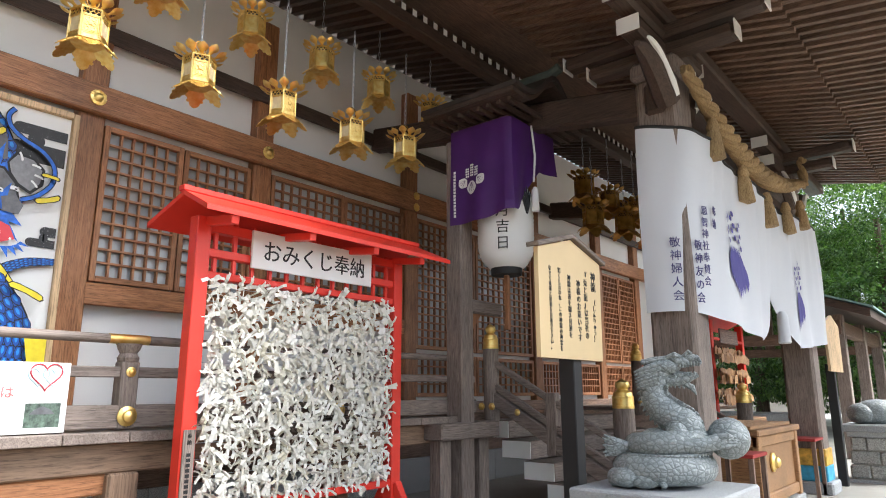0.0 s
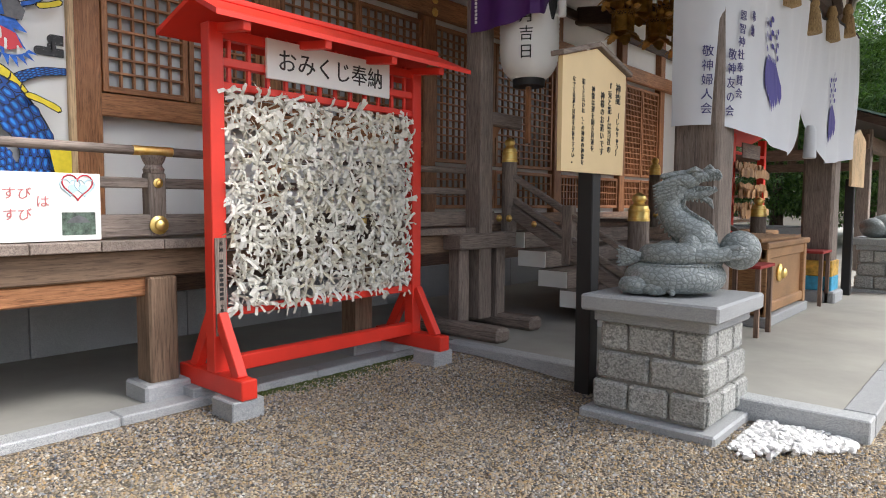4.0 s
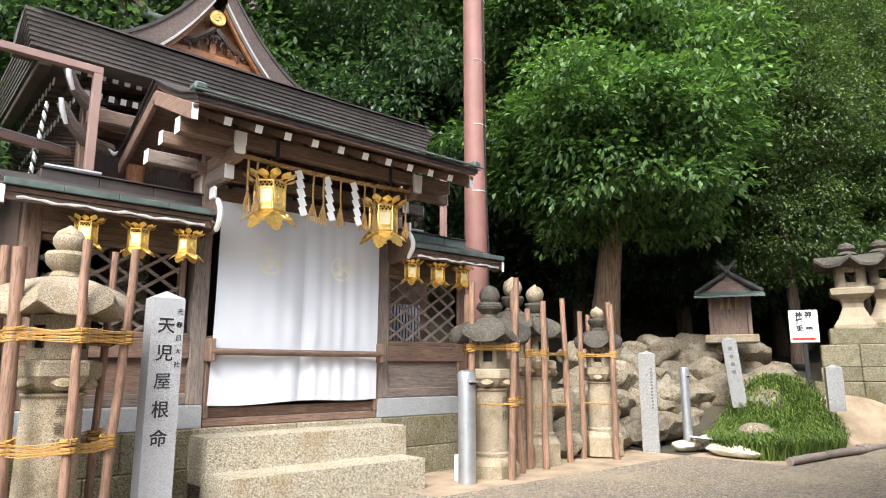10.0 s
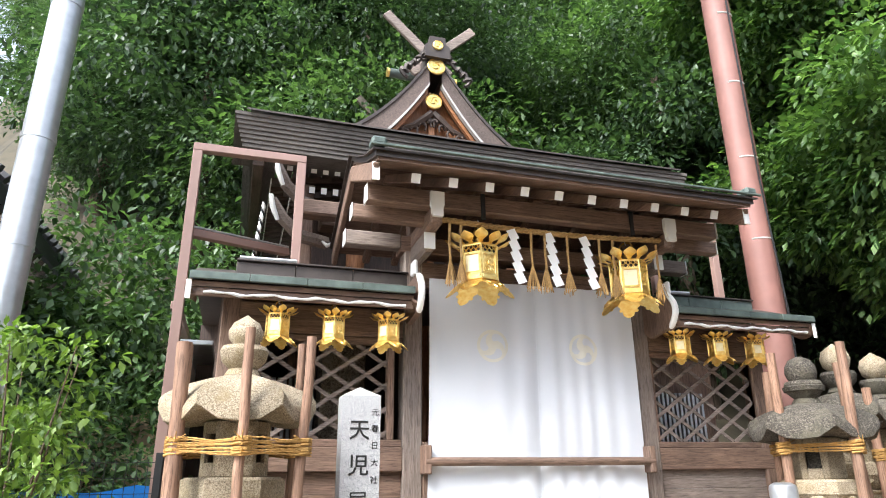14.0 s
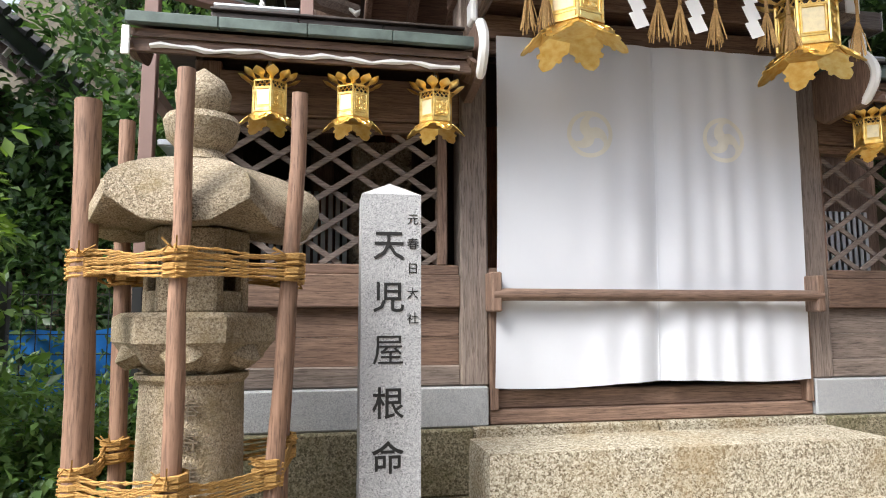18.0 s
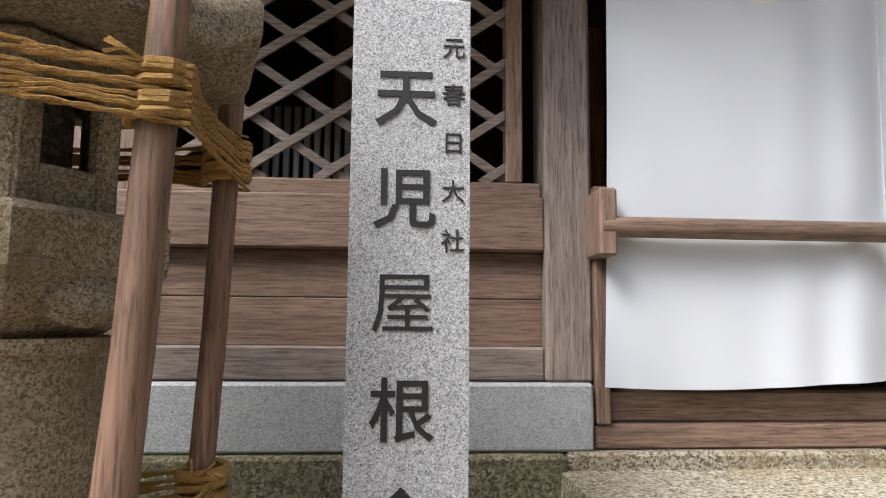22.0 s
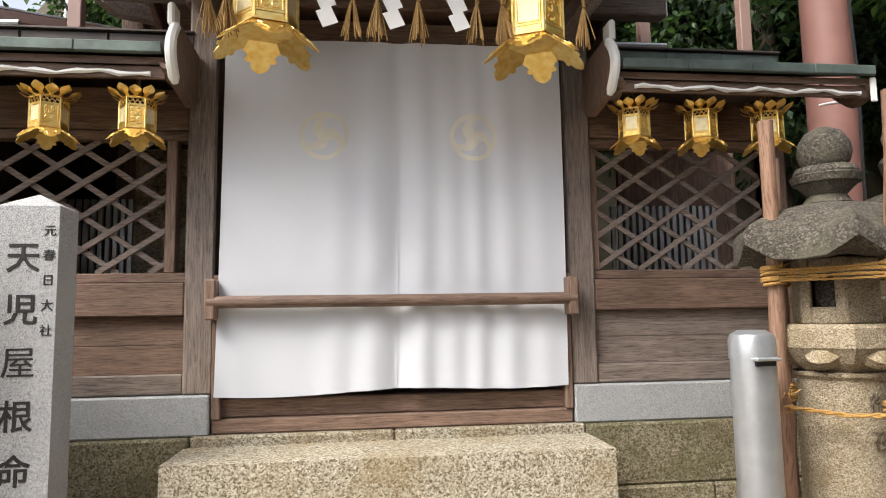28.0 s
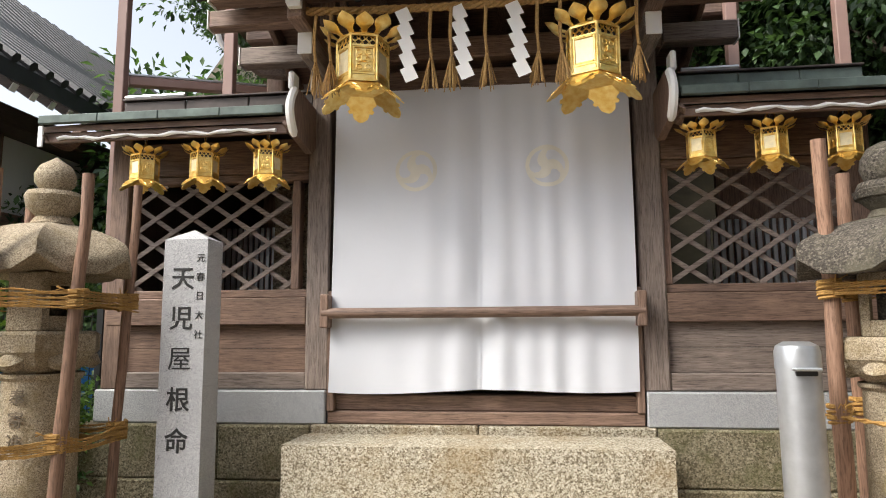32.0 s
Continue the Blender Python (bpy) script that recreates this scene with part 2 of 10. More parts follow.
W_OLD = {a: wood("old_brown_timber_" + a, (0.12, 0.074, 0.053), (0.27, 0.178, 0.132), a) for a in "xyz"}
W_GREY = {a: wood("greyed_timber_" + a, (0.15, 0.118, 0.1), (0.3, 0.245, 0.212), a, 0.7) for a in "xyz"}
W_RED = {a: wood("oiled_brown_timber_" + a, (0.23, 0.092, 0.034), (0.46, 0.215, 0.098), a, 0.5) for a in "xyz"}
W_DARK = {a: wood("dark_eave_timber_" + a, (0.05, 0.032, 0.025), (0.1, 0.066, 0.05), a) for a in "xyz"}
W_TAN = {a: wood("tan_timber_" + a, (0.15, 0.095, 0.06), (0.3, 0.2, 0.133), a, 0.6, 9) for a in "xyz"}
W_LOG = wood("peeled_log", (0.2, 0.11, 0.07), (0.36, 0.22, 0.15), "z", 0.65, 10, 0.4)
W_PALE = wood("pale_sign_wood", (0.62, 0.43, 0.24), (0.74, 0.54, 0.32), "z", 0.5, 6, 0.1)
W_BOX = wood("warm_box_wood", (0.26, 0.13, 0.055), (0.42, 0.24, 0.11), "x", 0.5)
PLASTER = plain("white_plaster", (0.8, 0.79, 0.77), 0.8, 0, 0.04, 1.5)
GOLD, gn, gl, gb = material("gilt_brass", 0.4, 1.0)
gl.new(ramp(gn, gl, noise_of(gn, gl, coords(gn, gl, (1, 1, 1)), 22, 5), [(0.3, (0.86, 0.55, 0.13)), (0.65, (1.0, 0.79, 0.32))]), gb.inputs["Base Color"])
bump(gn, gl, gb, noise_of(gn, gl, coords(gn, gl, (1, 1, 1)), 85, 5, 0.7), 0.25, 0.004)
GOLD_OLD = plain("tarnished_brass", (0.42, 0.24, 0.06), 0.4, 1.0, 0.4, 12, 0.3, 90)
GLASSY = plain("sky_bright_mica_pane", (0.92, 0.78, 0.48), 0.35, 0.35, 0.1, 30, 0.3, 120)
LAMP_DARK = plain("lantern_hollow_shade", (0.05, 0.035, 0.02), 0.7)
WHITE = plain("white_paint", (0.82, 0.82, 0.8), 0.6, 0, 0.03)
BLACK = plain("black_paint", (0.012, 0.012, 0.013), 0.6, 0, 0.2)
INK = plain("black_ink", (0.012, 0.012, 0.012), 0.6, 0, 0.1)
RED = plain("vermilion_paint", (0.72, 0.035, 0.018), 0.42, 0, 0.08, 4)
RED_INK = plain("red_brush_ink", (0.5, 0.03, 0.05), 0.6)
STEEL = plain("galvanised_steel", (0.5, 0.52, 0.54), 0.38, 0.75, 0.12, 8, 0.1, 40)
PINK = plain("rust_pink_painted_steel", (0.225, 0.108, 0.088), 0.6, 0, 0.16, 2)
BROWN_STEEL = plain("brown_painted_steel", (0.29, 0.185, 0.155), 0.45, 0, 0.08)
BARK_ROOF = wood("cypress_bark_edge", (0.075, 0.066, 0.06), (0.125, 0.115, 0.105), "x", 0.85, 20, 0.6)
BARK_SIDE = wood("cypress_bark_side", (0.075, 0.066, 0.06), (0.125, 0.115, 0.105), "y", 0.85, 20, 0.6)
PALE_TRIM = plain("weathered_pale_trim", (0.42, 0.41, 0.39), 0.8, 0, 0.2, 9)
BARK_TOP = wood("cypress_bark_thatch", (0.08, 0.06, 0.055), (0.15, 0.115, 0.1), "y", 0.85, 8, 0.5)
COPPER = plain("verdigris_copper", (0.1, 0.13, 0.115), 0.55, 0.3, 0.4, 5, 0.15)
COPPER_DARK = plain("brown_copper_sheet", (0.07, 0.058, 0.052), 0.5, 0.4, 0.3, 4, 0.1)
GRANITE = stone("cut_grey_granite", [(0.35, (0.2, 0.21, 0.22)), (0.5, (0.36, 0.37, 0.38)), (0.62, (0.5, 0.51, 0.51))], 260, (0.2, 0.2, 0.19), 0.3, 0.65, 0.1)
GRANITE_POST = stone("polished_grey_granite", [(0.36, (0.1, 0.1, 0.105)), (0.44, (0.27, 0.275, 0.28)), (0.54, (0.42, 0.425, 0.43)), (0.64, (0.62, 0.62, 0.62))], 330, (0.25, 0.25, 0.25), 0.25, 0.7, 0.08)
STEP = stone("rough_step_granite", [(0.37, (0.12, 0.092, 0.055)), (0.48, (0.34, 0.295, 0.21)), (0.61, (0.57, 0.525, 0.42))], 95, (0.28, 0.19, 0.08), 0.5, 0.85, 1.0, coarse=45)
MOSSY = stone("mossy_base_stone", [(0.37, (0.07, 0.06, 0.033)), (0.5, (0.2, 0.175, 0.11)), (0.64, (0.35, 0.31, 0.215))], 90, (0.12, 0.09, 0.03), 0.55, 0.9, 1.0, (0.1, 0.1, 0.03), 30)
LANTERN_STONE = stone("weathered_lantern_stone", [(0.34, (0.13, 0.1, 0.065)), (0.48, (0.33, 0.265, 0.175)), (0.62, (0.53, 0.45, 0.33))], 170, (0.1, 0.08, 0.05), 0.6, 0.9, 0.9, (0.23, 0.17, 0.07), 18)
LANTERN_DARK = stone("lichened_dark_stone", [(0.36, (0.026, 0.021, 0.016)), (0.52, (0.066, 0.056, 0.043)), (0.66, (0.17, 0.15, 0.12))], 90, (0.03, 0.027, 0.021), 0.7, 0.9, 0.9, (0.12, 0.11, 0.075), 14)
ROCK = stone("wall_rock", [(0.34, (0.07, 0.053, 0.034)), (0.48, (0.2, 0.155, 0.1)), (0.62, (0.32, 0.275, 0.2))], 60, (0.05, 0.04, 0.025), 0.7, 0.9, 1.0, (0.36, 0.34, 0.27), 6)
CONCRETE = plain("poured_concrete", (0.31, 0.3, 0.268), 0.85, 0, 0.14, 1.4, 0.15, 40)
DRAGON = stone("carved_blue_grey_stone", [(0.36, (0.19, 0.215, 0.217)), (0.64, (0.3, 0.332, 0.332))], 130, (0.42, 0.45, 0.45), 0.4, 0.42, 0.12)
# carved scale lines, paler than the stone
dn, dl = DRAGON.node_tree.nodes, DRAGON.node_tree.links
db = [q for q in dn if q.type == "BSDF_PRINCIPLED"][0]
dv = dn.new("ShaderNodeTexVoronoi")
dv.feature = "DISTANCE_TO_EDGE"
dv.inputs["Scale"].default_value = 26
dl.new(coords(dn, dl, (1, 1, 1.2)), dv.inputs["Vector"])
old = db.inputs["Base Color"].links[0].from_socket
line = ramp(dn, dl, dv.outputs["Distance"], [(0.03, (0.6, 0.6, 0.6)), (0.12, (0, 0, 0))])
dl.new(mix(dn, dl, line, old, (0.1, 0.12, 0.12)), db.inputs["Base Color"])
nb = dn.new("ShaderNodeBump")
nb.inputs["Strength"].default_value = 0.8
nb.inputs["Distance"].default_value = 0.012
dl.new(dv.outputs["Distance"], nb.inputs["Height"])
dl.new(db.inputs["Normal"].links[0].from_socket, nb.inputs["Normal"])
dl.new(nb.outputs[0], db.inputs["Normal"])
PEBBLE = plain("white_pebbles", (0.74, 0.73, 0.72), 0.6, 0, 0.12, 30)
ROPE = wood("straw_rope", (0.28, 0.145, 0.035), (0.6, 0.36, 0.11), "x", 0.9, 40, 0.8)
STRAW = plain("pale_straw", (0.42, 0.26, 0.1), 0.9, 0, 0.3, 60, 0.5, 200)
CLOTH = plain("white_curtain_cloth", (0.63, 0.65, 0.69), 0.85, 0, 0.02, 2, 0.04, 300)
CREST = plain("woven_cream_crest", (0.7, 0.68, 0.605), 0.85)
PURPLE = plain("purple_silk", (0.065, 0.012, 0.13), 0.55, 0, 0.12, 5, 0.06, 300)
VIOLET = plain("violet_print", (0.085, 0.075, 0.28), 0.8)
PAPER = plain("white_paper", (0.86, 0.85, 0.82), 0.75, 0, 0.03)
EARTH = plain("brown_earth", (0.3, 0.225, 0.15), 0.95, 0, 0.35, 2.5, 0.6, 30)


def gravel(name, stops, scale):
    m, n, l, b = material(name, 0.85)
    vec = coords(n, l, (1, 1, 1))
    vo = n.new("ShaderNodeTexVoronoi")
    vo.inputs["Scale"].default_value = scale
    l.new(vec, vo.inputs["Vector"])
    sep = n.new("ShaderNodeSeparateColor")
    l.new(vo.outputs["Color"], sep.inputs[0])
    col = ramp(n, l, sep.outputs[0], stops)
    gap = ramp(n, l, vo.outputs["Distance"], [(0.3, (1.26, 1.25, 1.22)), (0.72, (0.24, 0.2, 0.165))])
    col = mix(n, l, 1.0, col, gap, "MULTIPLY")
    big = ramp(n, l, noise_of(n, l, vec, 0.55, 5, 0.6), [(0.5, (0, 0, 0)), (0.75, (0.75, 0.75, 0.75))])
    col = mix(n, l, big, col, (0.33, 0.28, 0.19))
    mid = ramp(n, l, noise_of(n, l, vec, 16, 5, 0.75), [(0.32, (0.62, 0.6, 0.58)), (0.7, (1.35, 1.33, 1.28))])
    col = mix(n, l, 1.0, col, mid, "MULTIPLY")
    l.new(col, b.inputs["Base Color"])
    inv = n.new("ShaderNodeMath")
    inv.operation = "SUBTRACT"
    inv.inputs[0].default_value = 1.0
    l.new(vo.outputs["Distance"], inv.inputs[1])
    bump(n, l, b, inv.outputs[0], 0.8, 0.012)
    return m


GRAVEL = gravel("mixed_gravel", [(0.0, (0.06, 0.065, 0.075)), (0.25, (0.24, 0.21, 0.18)), (0.5, (0.4, 0.33, 0.24)), (0.72, (0.34, 0.26, 0.14)), (0.85, (0.27, 0.28, 0.3)), (1.0, (0.52, 0.47, 0.38))], 82)
LEAFY = []
# leaf 4 is darkened for the wood's shade, leaf 1 brightened for sunlit crowns
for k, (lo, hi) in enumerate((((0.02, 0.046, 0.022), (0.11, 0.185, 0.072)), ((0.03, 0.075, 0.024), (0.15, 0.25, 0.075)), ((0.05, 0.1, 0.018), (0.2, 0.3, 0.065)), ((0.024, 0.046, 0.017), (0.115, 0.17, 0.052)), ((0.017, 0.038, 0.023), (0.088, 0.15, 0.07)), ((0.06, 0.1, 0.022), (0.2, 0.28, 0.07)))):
    m, n, l, b = material(("dark_forest_leaf", "broad_green_leaf", "bright_maple_leaf", "olive_shrub_leaf", "shade_darkened_leaf", "grass_blade")[k], 0.45)
    geo = n.new("ShaderNodeNewGeometry")
    col = ramp(n, l, geo.outputs["Random Per Island"], [(0.0, lo), (1.0, hi)])
    big = ramp(n, l, noise_of(n, l, coords(n, l, (1, 1, 1)), 0.8, 3), [(0.3, (0.6, 0.65, 0.6)), (0.7, (1.25, 1.2, 1.1))])
    l.new(mix(n, l, 1.0, col, big, "MULTIPLY"), b.inputs["Base Color"])
    b.inputs["Specular IOR Level"].default_value = 0.45
    tr = n.new("ShaderNodeBsdfTranslucent")
    l.new(mix(n, l, 1.0, col, (1.6, 1.8, 0.8), "MULTIPLY"), tr.inputs["Color"])
    ms = n.new("ShaderNodeMixShader")
    ms.inputs[0].default_value = 0.3
    l.new(b.outputs[0], ms.inputs[1])
    l.new(tr.outputs[0], ms.inputs[2])
    l.new(ms.outputs[0], n["Material Output"].inputs[0])
    LEAFY.append(m)
BARK = wood("tree_bark", (0.07, 0.05, 0.035), (0.2, 0.15, 0.11), "z", 0.9, 6, 0.9)
UNDER = plain("leaf_litter_slope", (0.055, 0.046, 0.028), 0.95, 0, 0.5, 1.2, 0.5, 8)
# reddish bark, its colour brightened to make the leaning trunk look lit
TRUNK_RED = wood("lit_reddish_bark", (0.15, 0.09, 0.055), (0.46, 0.32, 0.22), "z", 0.9, 5, 0.9)


# ---- ground ----
def smooth(a, b, x):
    t = min(1, max(0, (x - a) / (b - a)))
    return t * t * (3 - 2 * t)


def bank(x):
    """Where the foot of the western bank runs."""
    return -4.75 + 2.1 * smooth(-12, -22, x)


def rise(x, y):
    hill = 0.8 * max(0.0, -10.5 - y) * (1 - smooth(-2, 9, x + 0.35 * (y + 12)))
    hill = min(hill, 34.0)
    side = 0.9 * smooth(0.1, 1.5, bank(x) - y) * smooth(-12.9, -14.6, x) + 0.5 * smooth(1.5, 3.5, bank(x) - y) * smooth(-12.9, -15, x)
    west = 0.75 * max(0.0, -30 - x) * smooth(-1, -6, y + 2)
    path = 0.9 * smooth(-18, -34, x)
    apron = 0.075 * smooth(-2.3, -3.5, x) * smooth(-0.4, 0.6, y) * (1 - smooth(4.2, 5, y))
    far = 0.25 * max(0.0, math.hypot(x, y) - 90)
    return hill + side + apron + min(west, 25) + path + min(far, 18)


g = Geo()
xs = sorted(set([-400, -260, -170, -120, -95] + [-80 + 4 * i for i in range(13)] + [-31 + i for i in range(35)] + [-4.2, -3.6, -3.3, -2.7, -2.3] + [6, 10, 15, 22, 32, 45, 65, 95, 140, 220, 400]))
ys = sorted(set([-400, -260, -170, -120, -90, -70, -56, -46, -40] + [-36 + 2 * i for i in range(9)] + [-19 + 0.75 * i for i in range(28)] + [0.3, 0.6, 1.4, 2, 3, 4, 4.6, 7, 11, 16, 24, 34, 50, 75, 110, 170, 260, 400]))
g.add([(x, y, rise(x, y)) for y in ys for x in xs],
      [(j * len(xs) + i, j * len(xs) + i + 1, (j + 1) * len(xs) + i + 1, (j + 1) * len(xs) + i) for j in range(len(ys) - 1) for i in range(len(xs) - 1)])
ground = part("ground", g, GRAVEL, smooth=True)
ground.data.materials.append(UNDER)
ground.data.materials.append(EARTH)
for p in ground.data.polygons:
    c = p.center
    if c.y < -9.8 or c.x < -40 or c.x > 40 or c.y > 40 or (c.x < -12 and c.y < bank(c.x) - 1.4):
        p.material_index = 1
    elif c.y < -7.9 or (c.x < -7.4 and c.y < -6.55) or (c.x < -12 and c.y < bank(c.x)):
        p.material_index = 2
tagged(ground, "pale mixed gravel yard with bare patches, rising to a dark wooded slope", "ground", kind="structure")

# paving round the hall, with its granite kerb
g = Geo()
g.box(-16.0, 0.25, -0.2, -3.95, 40, 0.115, 0)
g.box(-3.95, 4.35, -0.2, -0.95, 40, 0.115, 0)
paving = tagged(part("pavement", g, CONCRETE), "smooth grey concrete apron round the hall", "pavement", kind="structure")


def kerb(x0, y0, x1, y1, w=0.16, top=0.125, step=1.2):
    n = max(1, round(math.hypot(x1 - x0, y1 - y0) / step))
    for i in range(n):
        a, b = i / n, (i + 1) / n
        g = Geo()
        p, q = Vector((x0 + (x1 - x0) * a, y0 + (y1 - y0) * a, top - 0.15)), Vector((x0 + (x1 - x0) * b, y0 + (y1 - y0) * b, top - 0.15))
        d = (q - p).normalized() * 0.002
        g.beam(p + d, q - d, w, 0.3, c=0.008)
        part("kerb_stone", g, GRANITE, paving)


kerb(-3.87, 0.3, -3.87, 4.2)
kerb(-3.79, 4.27, -0.8, 4.27)
kerb(-0.88, 4.36, -0.88, 16)
kerb(-5.6, 0.22, -16, 0.22, 0.12, 0.13)

# ---- the hall ----
WX, WY = -5.45, 0.47           # planes of its front and side walls
FLOOR = 1.05                   # veranda floor
hall = empty("hall", -10, 8, 0, 0, "timber shrine hall with white plaster panels and lattice windows", "building", kind="structure")
hall.matrix_basis = Matrix()


def sides(geo, name, mat, label=""):
    return part(name, geo, mat, hall, label)


POSTS = [0.62, 2.10, 3.68, 5.80, 8.60, 10.7, 12.3, 13.9]
# stone plinth and skirting
for i in range(12):
    g = Geo()
    g.box(WX - 0.32, WY + 0.06 + i * 1.2, 0.1, WX - 0.18, WY + 1.256 + i * 1.2, 0.5, 0.006)
    part("plinth_stone", g, GRANITE, hall)
for i in range(8):
    g = Geo()
    g.box(WX - 0.3 - i * 1.15 - 1.146, WY + 0.03, 0.1, WX - 0.3 - i * 1.15, WY + 0.17, 0.5, 0.006)
    part("plinth_stone", g, GRANITE, hall)
for z in (0.5, 0.69, 0.88):
    g = Geo().box(WX - 0.3, WY + 0.05, z, WX - 0.22, 14, z + 0.186, 0.004)
    sides(g, "skirting_board", W_OLD["y"])
    g = Geo().box(-15.2, WY + 0.08, z, WX - 0.3, WY + 0.16, z + 0.186, 0.004)
    sides(g, "skirting_board", W_RED["x"])
# white infill behind everything
sides(Geo().box(WX - 0.16, WY + 0.1, 1.05, WX - 0.08, 14, 5.2, 0), "wall_front", PLASTER)
sides(Geo().box(-15.2, WY + 0.08, 1.05, WX - 0.1, WY + 0.16, 5.2, 0), "wall_side", PLASTER)
for y in POSTS:
    w = 0.1 if y > 1 else 0.11
    sides(Geo().box(WX - 0.1, y - w, 0.95, WX + 0.03, y + w, 4.9, 0.012), "post", W_RED["z"])
for x in (-7.3, -9.1, -10.9, -12.7, -14.5):
    sides(Geo().box(x - 0.1, WY - 0.03, 0.5, x + 0.1, WY + 0.1, 4.9, 0.012), "post", W_RED["z"])
# long tie beams on the front
for z0, z1, out, mt in ((3.38, 3.62, 0.09, W_RED), (4.02, 4.16, 0.05, W_DARK), (1.0, 1.14, 0.06, W_OLD)):
    sides(Geo().box(WX, WY - 0.02, z0, WX + out, 14, z1, 0.012), "tie_beam", mt["y"])
    sides(Geo().box(-15.2, WY - out, z0, WX - 0.002, WY + 0.02, z1, 0.012), "tie_beam", W_RED["x"])
sides(Geo().box(-15.2, WY - 0.06, 1.86, WX - 0.1, WY + 0.02, 2.0, 0.01), "rail_beam", W_RED["x"])
sides(Geo().box(WX - 0.02, WY + 0.2, 1.9, WX + 0.025, 5.7, 2.07, 0.01), "sill_beam", W_RED["y"])


def boss(x, y, z, face, r=0.055, parent=hall):
    """A gilt nail cover: rim of petals and a round head."""
    g = Geo()
    m = Matrix.Translation((x, y, z)) @ (pose(0, 0, 0, 0, 90, 0) if face == "x" else pose(0, 0, 0, 90, 0, 0))
    g.lathe([(r * 0.9, 0), (r, 0.008), (r * 0.95, 0.014), (r * 0.6, 0.016), (r * 0.45, 0.034), (r * 0.2, 0.042)], 12, m)
    for i in range(6):
        a = math.pi / 3 * i
        g.lathe([(r * 0.28, 0.006), (r * 0.26, 0.018), (r * 0.1, 0.022)], 8, m @ pose(r * 0.72 * math.cos(a), r * 0.72 * math.sin(a), 0))
    return part("nail_cover", g, GOLD, parent, "gilt nail cover", True)


def knob(x, y, z, face, r, parent):
    m = Matrix.Translation((x, y, z)) @ (pose(0, 0, 0, 0, 90, 0) if face == "x" else pose(0, 0, 0, 90, 0, 0))
    g = Geo().lathe([(r, 0), (r, r * 0.15), (r * 0.8, r * 0.22), (r * 0.62, r * 0.35), (r * 0.55, r * 0.6), (r * 0.3, r * 0.78), (0.001, r * 0.82)], 18, m)
    return part("nail_cover", g, GOLD, parent, "domed gilt nail cover", True)


for y in POSTS[:3]:
    boss(WX + 0.09, y, 3.5, "x", 0.065)
for z in (3.42, 3.56):
    boss(WX + 0.09, 5.8, z, "x", 0.05)
for x in (-5.55, -7.3, -9.1, -10.9, -12.7):
    boss(x, WY - 0.09, 3.5, "y", 0.055)
    knob(x, WY - 0.06, 1.07, "y", 0.07, hall)

# lattice windows, each sash with its own bars and panes
# pane colour is raised to grey tones for the sky's reflection
PANE, pn, pl, pb = material("sky_grey_window_glass", 0.08)
pl.new(ramp(pn, pl, noise_of(pn, pl, coords(pn, pl, (1, 1, 1)), 1.3, 3), [(0.35, (0.26, 0.28, 0.29)), (0.65, (0.52, 0.54, 0.54))]), pb.inputs["Base Color"])


def lattice(y0, y1, z0, z1, nx, nz, wood_v, wood_h, x=WX, glass=PANE, name="window"):
    win = empty(name, 0, 0, 0, 0, "brown timber lattice window, its glass coloured grey for reflected sky", "window", kind="structure")
    part("pane", Geo().box(x - 0.075, y0, z0, x - 0.06, y1, z1, 0), glass, win)
    f = 0.045
    for a, b, c, d, mt in ((y0, z0, y0 + f, z1, wood_v), (y1 - f, z0, y1, z1, wood_v), (y0 + f, z0, y1 - f, z0 + f, wood_h), (y0 + f, z1 - f, y1 - f, z1, wood_h)):
        part("frame", Geo().box(x - 0.055, a, b, x + 0.0, c, d, 0.004), mt, win)
    for i in range(1, nx):
        yy = y0 + f + (y1 - y0 - 2 * f) * i / nx
        part("bar", Geo().box(x - 0.045, yy - 0.009, z0 + f, x - 0.012, yy + 0.009, z1 - f, 0.002), wood_v, win)
    for i in range(1, nz):
        zz = z0 + f + (z1 - z0 - 2 * f) * i / nz
        part("bar", Geo().box(x - 0.04, y0 + f, zz - 0.009, x - 0.008, y1 - f, zz + 0.009, 0.002), wood_h, win)
    return win


k = 1
for a, b in ((2.2, 3.58), (3.78, 5.7)):
    mid = (a + b) / 2
    for c, d in ((a, mid), (mid, b)):
        lattice(c + 0.01, d - 0.01, 2.08, 3.33, 6 if b < 4 else 8, 11 if b < 4 else 12, W_RED["z"], W_RED["y"], WX + (0.02 if c == a else 0.0), name="window_%d" % k)
        k += 1
for a, b in ((5.9, 7.1), (7.1, 8.5), (8.7, 9.7), (9.7, 10.6), (10.8, 11.5), (11.5, 12.2)):
    for z0, z1, nz in ((1.75, 3.33, 16), (1.2, 1.7, 4)):
        lattice(a + 0.01, b - 0.01, z0, z1, 10, nz, W_RED["z"], W_RED["y"], name="window_%d" % k)
        k += 1

# eaves: boards, rafters with white ends, and the roof over them
eave = empty("eaves", 0, 0, 0, 0, "dark timber eaves with close rafters and white rafter ends", "eaves", kind="structure")
roof = Geo()
EX, EY = -3.35, -1.62          # outer edges of the front and side eaves
